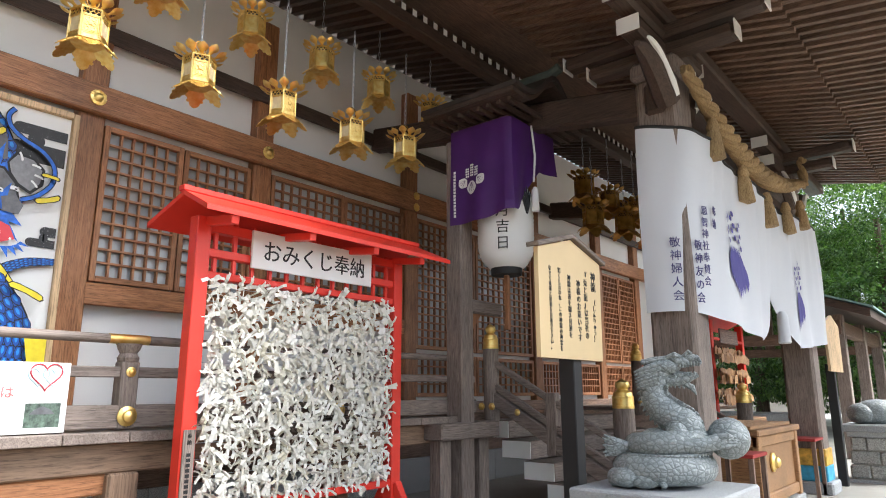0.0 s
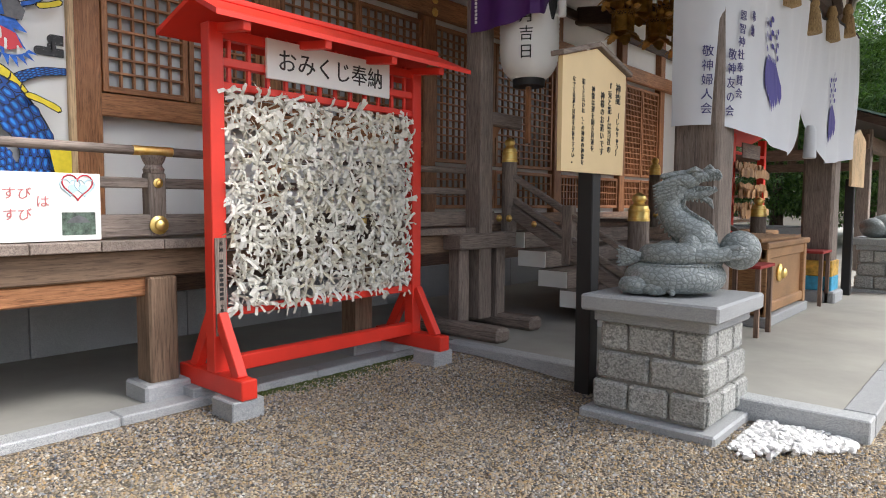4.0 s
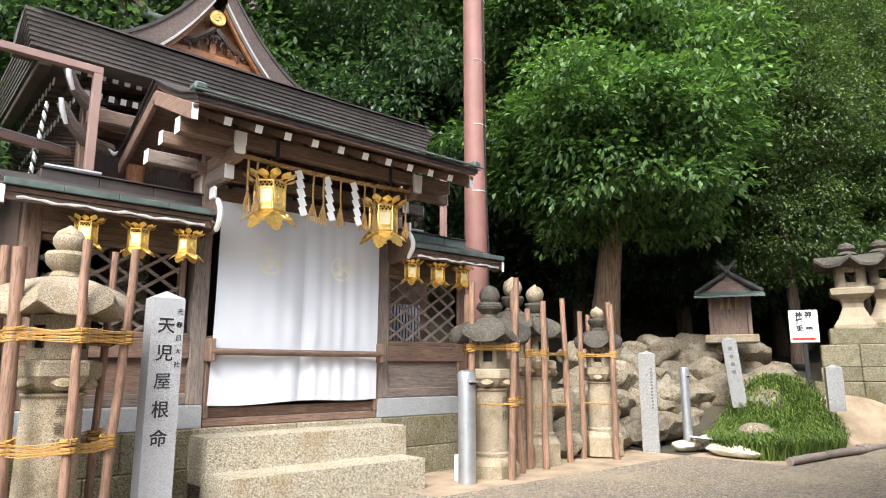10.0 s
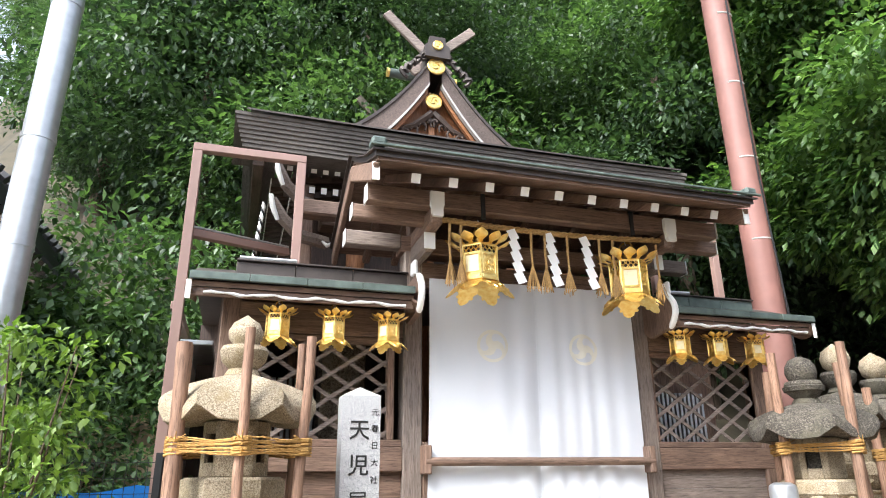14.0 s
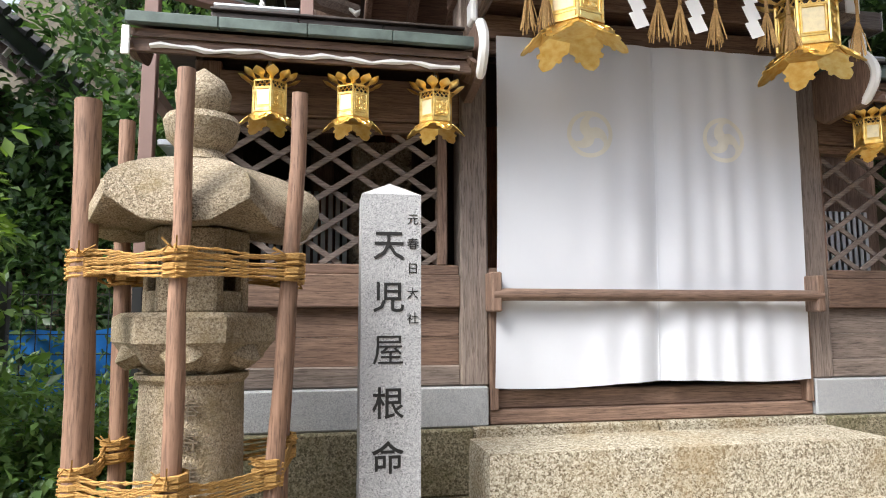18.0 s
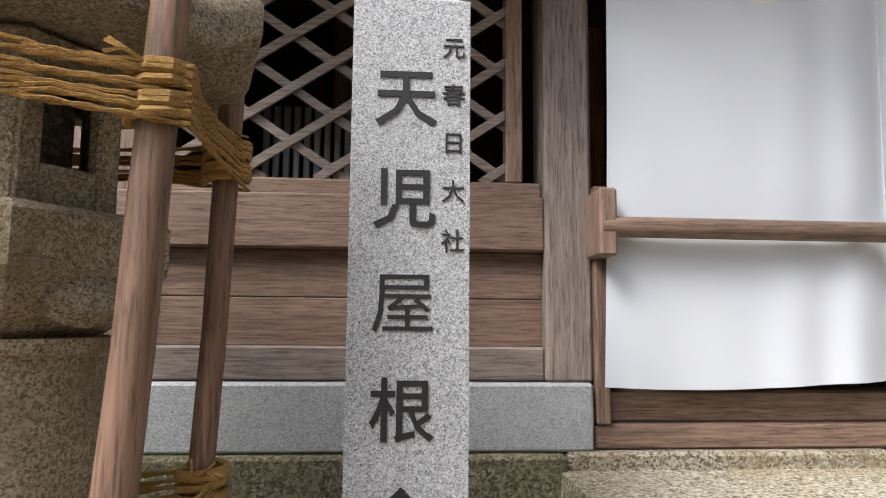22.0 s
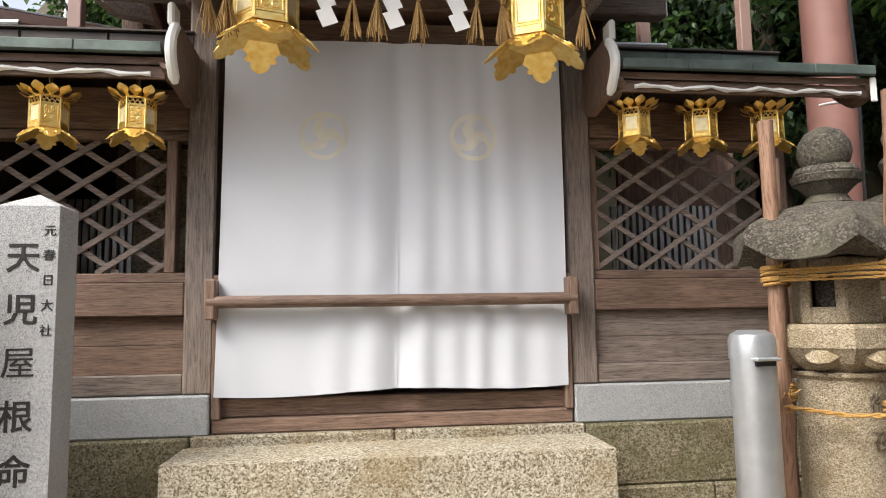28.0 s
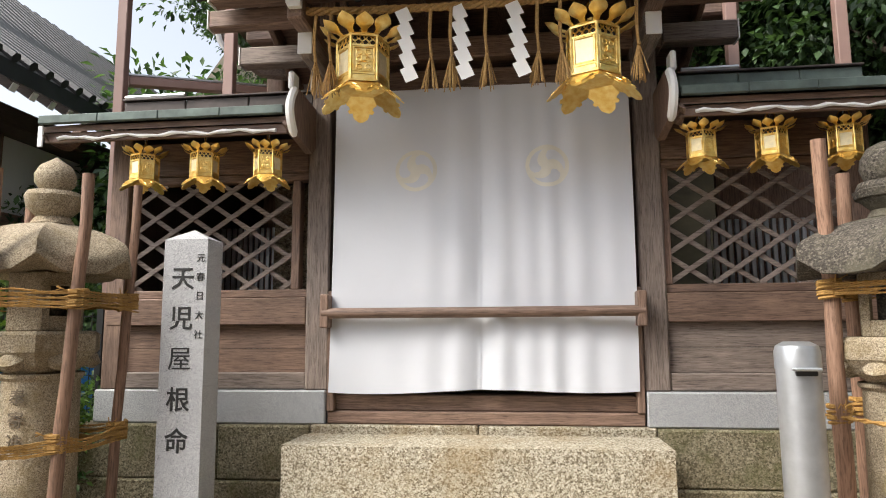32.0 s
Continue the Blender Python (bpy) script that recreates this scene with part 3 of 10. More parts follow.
roof.add([(WX - 0.1, WY + 0.1, 5.32), (EX, EY, 4.9), (EX, 16, 4.9), (WX - 0.1, 16, 5.32), (-16.5, EY, 4.9), (-16.5, WY + 0.1, 5.32),
          (WX - 0.1, WY + 0.1, 5.5), (EX, EY, 5.12), (EX, 16, 5.12), (-11, 16, 9.0), (-16.5, EY, 5.12), (-11, 6, 9.0), (-16.5, 6, 9.0)],
         [(0, 1, 2, 3), (0, 5, 4, 1), (1, 7, 8, 2), (1, 4, 10, 7), (7, 11, 9, 8), (7, 10, 12, 11)])
part("roof_boards", roof, W_OLD["y"], eave)
for tier, (n0, n1, z0, z1) in enumerate(((-5.4, -4.12, 5.14, 4.84), (-4.2, -3.42, 4.95, 4.8))):
    tip = Geo()
    for i in range(100):
        y = -1.35 + i * 0.155
        if y > 14 or (tier == 1 and y > 3.8 and y < 11.4):
            continue
        xa = n0 if y > WY else max(n0, WX + (WY - y) * -0.0)
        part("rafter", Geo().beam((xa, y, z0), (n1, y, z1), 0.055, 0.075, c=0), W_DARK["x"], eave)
        tip.beam((n1, y, z1), (n1 + 0.006, y, z1), 0.056, 0.076, c=0)
    part("rafter_tips", tip, WHITE, eave, "white painted rafter ends")
for i in range(54):
    x = -5.4 - i * 0.205
    part("side_rafter", Geo().beam((x, WY, 5.14), (x, EY + 0.1, 4.78), 0.075, 0.13, c=0), W_RED["y"], eave)
part("eave_board", Geo().box(EX - 0.02, EY, 4.74, EX + 0.05, 3.7, 4.92, 0.01), W_OLD["y"], eave)
part("eave_board", Geo().box(-16.5, EY - 0.03, 4.74, EX, EY + 0.04, 4.92, 0.01), W_RED["x"], eave)
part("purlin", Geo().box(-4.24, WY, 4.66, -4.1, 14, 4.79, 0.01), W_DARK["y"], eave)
part("purlin", Geo().box(-15.5, -0.75, 4.66, -4.2, -0.62, 4.79, 0.01), W_OLD["x"], eave)

# porch roof over the stairs
porch = empty("porch", 0, 0, 0, 0, "broad timber porch roof on square posts", "porch", kind="structure")
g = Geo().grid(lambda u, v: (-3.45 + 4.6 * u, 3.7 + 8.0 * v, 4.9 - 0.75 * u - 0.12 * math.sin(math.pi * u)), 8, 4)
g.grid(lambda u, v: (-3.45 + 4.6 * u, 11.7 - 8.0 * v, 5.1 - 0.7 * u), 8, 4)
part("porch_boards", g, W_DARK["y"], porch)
for i in range(52):
    y = 3.78 + i * 0.153
    g = Geo()
    g.beam((-3.5, y, 4.82), (-1.2, y, 4.34), 0.055, 0.075, c=0)
    g.beam((-1.2, y, 4.38), (1.1, y, 4.08), 0.055, 0.075, c=0)
    part("rafter", g, W_OLD["x"], porch)
g = Geo()
for i in range(52):
    y = 3.78 + i * 0.153
    g.beam((1.1, y, 4.08), (1.108, y, 4.08), 0.056, 0.076, c=0)
part("rafter_tips", g, WHITE, porch, "white painted rafter ends")
part("eave_board", Geo().box(1.1, 3.65, 4.1, 1.2, 11.75, 4.28, 0.01), W_OLD["y"], porch)
for y in (3.66, 11.7):
    part("barge_board", Geo().beam((-3.45, y, 4.8), (1.15, y, 4.1), 0.08, 0.2), W_OLD["x"], porch)
PX = -2.08
for y in (5.2, 9.15):
    part("porch_post", Geo().box(PX - 0.17, y - 0.17, 0.2, PX + 0.17, y + 0.17, 3.75, 0.03), W_GREY["z"], porch)
    part("post_base", Geo().box(PX - 0.24, y - 0.24, 0.1, PX + 0.24, y + 0.24, 0.25, 0.02), GRANITE, porch, "granite post base")
    part("bracket_block", Geo().box(PX - 0.2, y - 0.2, 3.75, PX + 0.2, y + 0.2, 3.92, 0.04), W_GREY["z"], porch)
    for dz, ln in ((3.95, 0.62), (4.12, 0.85)):
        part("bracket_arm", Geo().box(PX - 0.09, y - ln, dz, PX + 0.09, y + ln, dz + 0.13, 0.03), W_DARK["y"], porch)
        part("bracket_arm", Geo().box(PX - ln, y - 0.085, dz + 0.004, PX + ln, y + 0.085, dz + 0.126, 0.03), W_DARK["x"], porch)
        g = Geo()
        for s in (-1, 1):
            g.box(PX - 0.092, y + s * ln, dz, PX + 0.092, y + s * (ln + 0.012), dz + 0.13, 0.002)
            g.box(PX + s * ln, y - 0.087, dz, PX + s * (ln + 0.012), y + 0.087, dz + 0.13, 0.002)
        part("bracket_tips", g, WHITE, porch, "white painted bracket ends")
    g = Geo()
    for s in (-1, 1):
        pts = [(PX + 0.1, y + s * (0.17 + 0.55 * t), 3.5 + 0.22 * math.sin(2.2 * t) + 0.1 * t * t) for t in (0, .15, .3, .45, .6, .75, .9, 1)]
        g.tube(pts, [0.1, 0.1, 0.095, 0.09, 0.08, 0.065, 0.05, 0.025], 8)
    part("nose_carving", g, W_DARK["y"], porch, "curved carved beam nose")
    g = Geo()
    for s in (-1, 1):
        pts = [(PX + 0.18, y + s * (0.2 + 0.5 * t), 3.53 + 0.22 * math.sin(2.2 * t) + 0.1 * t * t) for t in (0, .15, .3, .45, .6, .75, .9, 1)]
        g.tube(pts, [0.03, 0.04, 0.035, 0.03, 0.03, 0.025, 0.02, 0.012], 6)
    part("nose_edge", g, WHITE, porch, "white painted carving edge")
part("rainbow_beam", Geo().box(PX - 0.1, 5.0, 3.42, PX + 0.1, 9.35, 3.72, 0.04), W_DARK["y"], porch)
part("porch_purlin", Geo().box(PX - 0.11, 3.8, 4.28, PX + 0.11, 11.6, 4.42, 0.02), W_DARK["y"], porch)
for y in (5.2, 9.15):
    part("link_beam", Geo().beam((PX, y, 3.6), (WX, y, 4.1), 0.16, 0.26, c=0.02), W_DARK["x"], porch)

# ---- veranda and its railing ----
VX = -4.08
ver = empty("veranda", 0, 0, 0, 0, "raised timber veranda along the hall front", "veranda", kind="structure")
for i in range(int((5.3 - 0.2) / 0.34)):
    y = 0.22 + i * 0.34
    part("floor_board", Geo().box(WX + 0.05, y, FLOOR - 0.055, VX + 0.16, y + 0.336, FLOOR, 0.004), W_GREY["x"], ver)
for y in range(12):
    part("floor_board", Geo().box(WX + 0.05, 9.0 + y * 0.34, FLOOR - 0.055, VX + 0.16, 9.336 + y * 0.34, FLOOR, 0.004), W_GREY["x"], ver)
part("edge_beam", Geo().box(VX - 0.07, 0.26, 0.83, VX + 0.06, 5.3, FLOOR - 0.057, 0.01), W_TAN["y"], ver)
part("edge_beam", Geo().box(WX, 0.25, 0.83, VX - 0.07, 0.37, FLOOR - 0.057, 0.01), W_RED["x"], ver)
part("brace_beam", Geo().box(VX - 0.05, 0.45, 0.72, VX + 0.04, 1.9, 0.828, 0.01), W_RED["y"], ver)
for y in (0.35, 1.94, 3.5):
    part("stilt", Geo().box(VX - 0.09, y - 0.085, 0.2, VX + 0.09, y + 0.085, 0.83, 0.012), W_TAN["z"], ver)
    part("stilt_base", Geo().box(VX - 0.14, y - 0.14, 0.1, VX + 0.14, y + 0.14, 0.215, 0.015), GRANITE, ver, "granite stilt base")
    part("joist", Geo().box(WX - 0.2, y - 0.06, 0.84, VX - 0.07, y + 0.06, FLOOR - 0.057, 0.008), W_OLD["x"], ver)

rail = empty("railing", 0, 0, 0, 0, "greyed timber veranda railing with gilt fittings", "railing", kind="structure")


def newel(parent, x, y, z0, h, r=0.085):
    part("newel_post", Geo().lathe([(r, z0), (r, z0 + h), (r * 0.97, z0 + h)], 24, pose(x, y, 0)), W_GREY["z"], parent, "", True)
    g = Geo().lathe([(r * 1.03, 0), (r * 1.05, 0.02), (r * 1.0, 0.022), (r * 0.98, 0.085), (r * 1.03, 0.088), (r * 1.03, 0.1), (r * 0.92, 0.102), (r * 0.85, 0.13),
                     (r * 0.55, 0.148), (r * 0.5, 0.16), (r * 0.62, 0.17), (r * 0.7, 0.19), (r * 0.62, 0.215), (r * 0.35, 0.232), (r * 0.08, 0.245)], 24, pose(x, y, z0 + h))
    part("finial", g, GOLD, parent, "gilt onion-shaped finial cap", True)


newel(rail, VX, 0.5, FLOOR, 0.56, 0.09)
part("top_rail", Geo().tube([(VX, 0.5, 1.56), (VX, 2.5, 1.553), (VX, 5.15, 1.555)], 0.027, 14), W_GREY["y"], rail, "", True)
part("top_rail", Geo().tube([(VX, 0.5, 1.56), (WX + 0.05, 0.5, 1.56)], 0.027, 14), W_GREY["x"], rail, "", True)
for z0, z1, w in ((1.34, 1.4, 0.03), (1.065, 1.19, 0.045)):
    part("rail_board", Geo().box(VX - w, 0.58, z0, VX + w, 5.2, z1, 0.006), W_GREY["y"], rail)
    part("rail_board", Geo().box(WX + 0.05, 0.5 - w, z0, VX - 0.07, 0.5 + w, z1, 0.006), W_GREY["x"], rail)
for y in (0.66, 1.94, 3.5, 4.95):
    part("rail_post", Geo().box(VX - 0.05, y - 0.05, 1.06, VX + 0.05, y + 0.05, 1.43, 0.008), W_GREY["z"], rail)
    g = Geo().lathe([(0.055, 1.43), (0.06, 1.45), (0.045, 1.475), (0.06, 1.5), (0.07, 1.53)], 12, pose(VX, y, 0))
    part("rail_block", g, W_GREY["z"], rail, "", True)
    knob(VX + 0.052, y, 1.37, "x", 0.028, rail)
    knob(VX + 0.05, y, 1.128, "x", 0.055, rail)
part("joint_strap", Geo().tube([(VX, 1.82, 1.556), (VX, 2.05, 1.556)], 0.0285, 14), GOLD, rail, "gilt joint strap", True)

# ---- stairs to the hall ----
stairs = empty("stairs", 0, 0, 0, 0, "broad timber stairs with white tread ends", "stairs", kind="structure")
SY0, SY1 = 5.72, 8.7
for i in range(5):
    x = -4.2 + 0.25 * i
    z = 0.98 - 0.185 * i
    part("step", Geo().box(x - 0.17, SY0, z - 0.17, x + 0.17, SY1, z, 0.01), W_GREY["y"], stairs)
    part("step_end", Geo().box(x - 0.16, SY0 - 0.012, z - 0.165, x + 0.165, SY0 - 0.002, z - 0.006, 0.002), WHITE, stairs, "white painted tread end")
for y in (5.5, 8.95):
    st = Geo().beam((-4.05, y, 1.2), (-2.7, y, 0.44), 0.09, 0.12, c=0.01)
    part("stringer", st, W_GREY["x"], stairs)
    for dz, w, h in ((0.2, 0.06, 0.06), (0.42, 0.07, 0.055)):
        part("stair_rail", Geo().beam((-4.05, y, 1.12 + dz), (-2.7, y, 0.36 + dz), w, h, c=0.01), W_GREY["x"], stairs)
    part("stair_post", Geo().box(-3.45, y - 0.05, 0.7, -3.35, y + 0.05, 1.25, 0.008), W_GREY["z"], stairs)
    newel(stairs, -4.08, y, 0.95, 0.72, 0.075)
    newel(stairs, -2.72, y, 0.1, 1.02, 0.09)
    for x, z in ((-3.75, 1.02), (-3.2, 0.72)):
        knob(x, y - 0.05, z + 0.05, "y", 0.03, stairs)
    for x in (-4.14, -4.02):
        knob(x, y - 0.08, 1.12, "y", 0.035, stairs)
# trestle that carries the lantern post
tre = empty("lantern_trestle", 0, 0, 0, 0, "greyed timber trestle carrying a tall lantern post", "trestle")
LY = 4.86
part("post", Geo().box(-4.05, LY - 0.09, 0.22, -3.87, LY + 0.09, 3.6, 0.012), W_GREY["z"], tre)
part("cross_head", Geo().box(-4.1, LY - 0.42, 0.86, -3.82, LY + 0.4, 1.0, 0.012), W_GREY["y"], tre)
for dy in (-0.27, 0.27):
    part("leg", Geo().box(-4.03, LY + dy - 0.07, 0.2, -3.9, LY + dy + 0.07, 0.86, 0.01), W_GREY["z"], tre)
part("sleeper", Geo().box(-4.3, LY - 0.44, 0.115, -3.4, LY - 0.26, 0.24, 0.03), W_GREY["x"], tre)
part("sleeper", Geo().box(-4.3, LY + 0.2, 0.115, -3.5, LY + 0.38, 0.24, 0.03), W_GREY["x"], tre)
part("arm", Geo().box(-4.0, LY + 0.09, 1.98, -3.92, LY + 0.62, 2.1, 0.01), W_GREY["y"], tre)
g = Geo().plate([(0, 0), (0.26, 0.3), (0.26, 0.32), (0, 0.32), (0, 0)][:4], 0.06, pose(-3.99, LY + 0.09, 1.66, 0, 0, 90))
part("scroll_bracket", g, W_RED["z"], tre, "carved scroll bracket")

# ---- the small shrine: gate, wings, sanctuary ----
SY = -7.66                     # face of its front wall
gate = empty("shrine_gate", 0, 0, 0, 0, "brown timber shrine gate with lattice wings on a stone base", "shrine", kind="structure")
gate.matrix_basis = Matrix()
XL, XR = -3.36, -8.78
PL, PR = (-4.92, -5.09), (-7.235, -7.41)


def base_blocks(x0, x1, z0, z1, y, joints, mat, name):
    xs = [x0 + (x1 - x0) * t for t in [0] + joints + [1]]
    for a, b in zip(xs, xs[1:]):
        g = Geo().box(a - 0.002, y - 0.6, z0, b + 0.002, y, z1 - 0.003, 0.012)
        part(name, g, mat, gate)


for a, b, j in ((XL + 0.1, -4.98, [0.45]), (-7.3, XR - 0.1, [0.5])):
    base_blocks(a, b, -0.1, 0.33, SY + 0.1, j, MOSSY, "base_stone")
    base_blocks(a, b, 0.33, 0.7, SY + 0.08, [0.62], MOSSY, "base_stone")
base_blocks(-4.98, -7.3, -0.1, 0.705, SY + 0.06, [0.5], STEP, "base_stone")
for a, b in ((XL, -5.08), (-7.245, XR)):
    part("ground_sill_stone", Geo().box(a, SY - 0.3, 0.7, b, SY + 0.04, 0.93, 0.01), GRANITE, gate, "cut granite sill")
part("threshold", Geo().box(-5.09, SY - 0.25, 0.705, -7.235, SY + 0.02, 0.79, 0.008), W_OLD["x"], gate)
part("threshold", Geo().box(-5.09, SY - 0.2, 0.79, -7.235, SY - 0.02, 0.9, 0.008), W_OLD["x"], gate)
for a, b in (PL, PR):
    part("gate_post", Geo().box(a, SY - 0.19, 0.93, b, SY + 0.015, 3.35, 0.012), W_GREY["z"], gate)
for x in (-5.115, -7.21):
    part("jamb", Geo().box(x - 0.025, SY - 0.1, 0.79, x + 0.025, SY + 0.04, 1.62, 0.006), W_OLD["z"], gate)
for x in (XL - 0.1, XR + 0.1):
    part("end_post", Geo().box(x - 0.07 if x > -5 else x - 0.08, SY - 0.16, 0.93, x + 0.08 if x > -5 else x + 0.07, SY + 0.005, 2.8, 0.01), W_OLD["z"], gate)
for a, b in ((XL - 0.04, PL[0]), (PR[1], XR + 0.04)):
    w, sgn = abs(b - a), 1
    for z0, z1, o, mt in ((0.935, 1.05, 0.0, W_GREY), (1.385, 1.58, 0.01, W_OLD), (2.5, 2.75, 0.0, W_OLD), (1.58, 1.64, -0.03, W_OLD), (2.44, 2.5, -0.03, W_OLD)):
        part("wing_beam", Geo().box(a, SY - 0.13, z0, b, SY + o, z1, 0.008), mt["x"], gate)
    for k in range(2):
        part("wing_board", Geo().box(a, SY - 0.1, 1.05 + 0.168 * k, b, SY - 0.04, 1.216 + 0.168 * k, 0.003), (W_OLD if a > -5 else W_GREY)["x"], gate)
    # diamond lattice
    lat = empty("lattice", 0, 0, 0, 0, "diamond timber lattice panel", "lattice", kind="structure")
    x0, x1 = min(a, b) + 0.1, max(a, b) - 0.1
    if x0 < -7:
        x1 = max(a, b) - 0.02
    for c in (x0, x1):
        part("stile", Geo().box(c - 0.03, SY - 0.12, 1.64, c + 0.03, SY - 0.03, 2.44, 0.005), W_OLD["z"], lat)
    run, step = 1.2, 0.3
    for s in (-1, 1):
        for i in range(-9, 18):
            p0 = x0 + i * step
            pa, pb = (p0, 1.64), (p0 + run, 2.44)
            ta, tb = max(0, (x0 - pa[0]) / run), min(1, (x1 - pa[0]) / run)
            if tb - ta < 0.03:
                continue
            f = lambda t: (pa[0] + run * t, 1.64 + 0.8 * t) if s > 0 else (x0 + x1 - pa[0] - run * t, 1.64 + 0.8 * t)
            (xa, za), (xb, zb) = f(ta), f(tb)
            part("slat", Geo().beam((xa, SY - 0.07 - 0.009 * s, za), (xb, SY - 0.07 - 0.009 * s, zb), 0.014, 0.034, c=0.002), W_GREY["x"], lat)
# lintels
part("lintel", Geo().box(-4.95, SY - 0.16, 3.06, -7.38, SY + 0.0, 3.22, 0.01), W_OLD["x"], gate)
part("lintel", Geo().box(-5.09, SY - 0.1, 2.98, -7.235, SY - 0.04, 3.07, 0.006), W_OLD["x"], gate)
part("lintel", Geo().box(-4.88, SY - 0.18, 3.3, -7.46, SY + 0.016, 3.46, 0.01), W_OLD["x"], gate)
# front purlin on bracket arms
FY = -7.05
part("front_purlin", Geo().box(-4.44, FY - 0.06, 3.49, -7.86, FY + 0.06, 3.645, 0.012), W_OLD["x"], gate)
for x, o in ((-4.438, 0.006), (-7.862, -0.006)):
    part("purlin_tip", Geo().box(x - 0.004, FY - 0.062, 3.488, x + o, FY + 0.062, 3.647, 0.001), WHITE, gate, "white painted beam end")
for x, s in ((-5.03, 1), (-7.31, -1)):
    part("bracket_arm", Geo().box(x - 0.055, SY - 0.1, 3.34, x + 0.055, -6.985, 3.485, 0.012), W_OLD["y"], gate)
    part("bracket_hook", Geo().plate([(-0.05, 0.0), (0.035, 0.0), (0.05, 0.03), (0.05, 0.075), (0.06, 0.1), (0.06, 0.22), (-0.06, 0.22), (-0.06, 0.1), (-0.05, 0.075)], 0.04, pose(x, -6.985, 3.4)), WHITE, gate, "pale painted hooked bracket end")
    part("bracket_arm", Geo().box(x - 0.055, SY - 0.1, 3.17, x + 0.055, -7.2, 3.36, 0.03), W_GREY["y"], gate)
    part("bracket_tip", Geo().box(x - 0.05, -7.2, 3.19, x + 0.05, -7.188, 3.34, 0.005), WHITE, gate, "pale painted bracket end")
    xe = x + s * 0.68
    part("inner_arm", Geo().box(x, -7.27, 3.4, xe, -7.17, 3.53, 0.012), W_OLD["x"], gate)
    part("inner_arm_tip", Geo().box(xe, -7.272, 3.398, xe + s * 0.008, -7.168, 3.532, 0.001), WHITE, gate, "white painted beam end")
    xe = x + s * 0.66
    part("wall_beam", Geo().box(x + s * 0.15, SY - 0.1, 3.33, xe, SY + 0.02, 3.47, 0.01), W_GREY["x"], gate)
    part("wall_beam_tip", Geo().box(xe, SY - 0.102, 3.328, xe + s * 0.008, SY + 0.022, 3.472, 0.001), WHITE, gate, "white painted beam end")
    part("gable_strut", Geo().box(x - 0.06, SY - 0.16, 3.46, x + 0.06, SY - 0.04, 4.02, 0.01), W_OLD["z"], gate)
    part("iron_hook", Geo().box(-5.449 + 0.02 if s > 0 else -6.915 + 0.02, FY + 0.06, 3.42, -5.449 - 0.02 if s > 0 else -6.915 - 0.02, FY + 0.075, 3.66, 0.003), BLACK, gate, "black iron lantern hook")
# gabled roof: front eave, ridge over the wall, lower back eave
RIDGE = [(-6.5, 3.575), (-6.9, 3.71), (-7.3, 3.9), (-7.72, 4.12), (-8.1, 3.93), (-8.5, 3.72), (-8.86, 3.585)]
for i in range(10):
    x = -4.763 - 0.312 * i
    part("rafter", Geo().beam((x, -7.72, 4.05), (x, -6.66, 3.575), 0.07, 0.075, c=0.004), W_OLD["y"], gate)
    part("rafter_tip", Geo().beam((x, -6.66, 3.575), (x, -6.649, 3.57), 0.072, 0.077, c=0), WHITE, gate, "white painted rafter end")
    part("back_rafter", Geo().beam((x, -7.72, 4.05), (x, -8.78, 3.56), 0.07, 0.075, c=0), W_OLD["y"], gate)


def roof_layer(name, o, z0, z1, mat):
    """One layer of the gabled roof, reaching o past the eaves."""
    v, f = [], []
    line = [(RIDGE[0][0] + o, RIDGE[0][1] - 0.35 * o)] + RIDGE[1:-1] + [(RIDGE[-1][0] - o, RIDGE[-1][1] - 0.35 * o)]
    for y, z in line:
        for x in (-4.41 + o, -7.89 - o):
            v += [(x, y, z + z0), (x, y, z + z1)]
    for i in range(len(line) - 1):
        a, b = 4 * i, 4 * i + 4
        f += [(a, b, b + 2, a + 2), (a + 1, a + 3, b + 3, b + 1), (a, a + 1, b + 1, b), (a + 2, b + 2, b + 3, a + 3)]
    f += [(0, 2, 3, 1), (4 * len(line) - 4, 4 * len(line) - 3, 4 * len(line) - 1, 4 * len(line) - 2)]
    part(name, Geo().add(v, f), mat, gate)


roof_layer("roof_board", -0.02, 0.045, 0.075, W_OLD["x"])
roof_layer("roof_edge", 0.0, 0.075, 0.125, COPPER_DARK)
roof_layer("roof_sheet", 0.03, 0.125, 0.14, COPPER_DARK)
part("gutter_strip", Geo().box(-4.36, -6.47, 3.715, -7.94, -6.44, 3.735, 0.004), COPPER, gate, "verdigris copper strip")
for x in (-4.43, -7.87):
    for y0, z0, y1, z1 in ((-6.6, 3.56, -7.73, 4.06), (-7.71, 4.06, -8.84, 3.55)):
        part("verge_board", Geo().beam((x, y0, z0), (x, y1, z1), 0.055, 0.15, c=0.01), W_OLD["y"], gate)
    part("verge_tip", Geo().box(x - 0.029, -6.6, 3.49, x + 0.029, -6.588, 3.64, 0.002), WHITE, gate, "white painted verge end")
    part("corner_cap", Geo().box(x - 0.06, -6.62, 3.735, x + 0.06, -6.47, 3.81, 0.02), COPPER, gate, "copper corner cap")
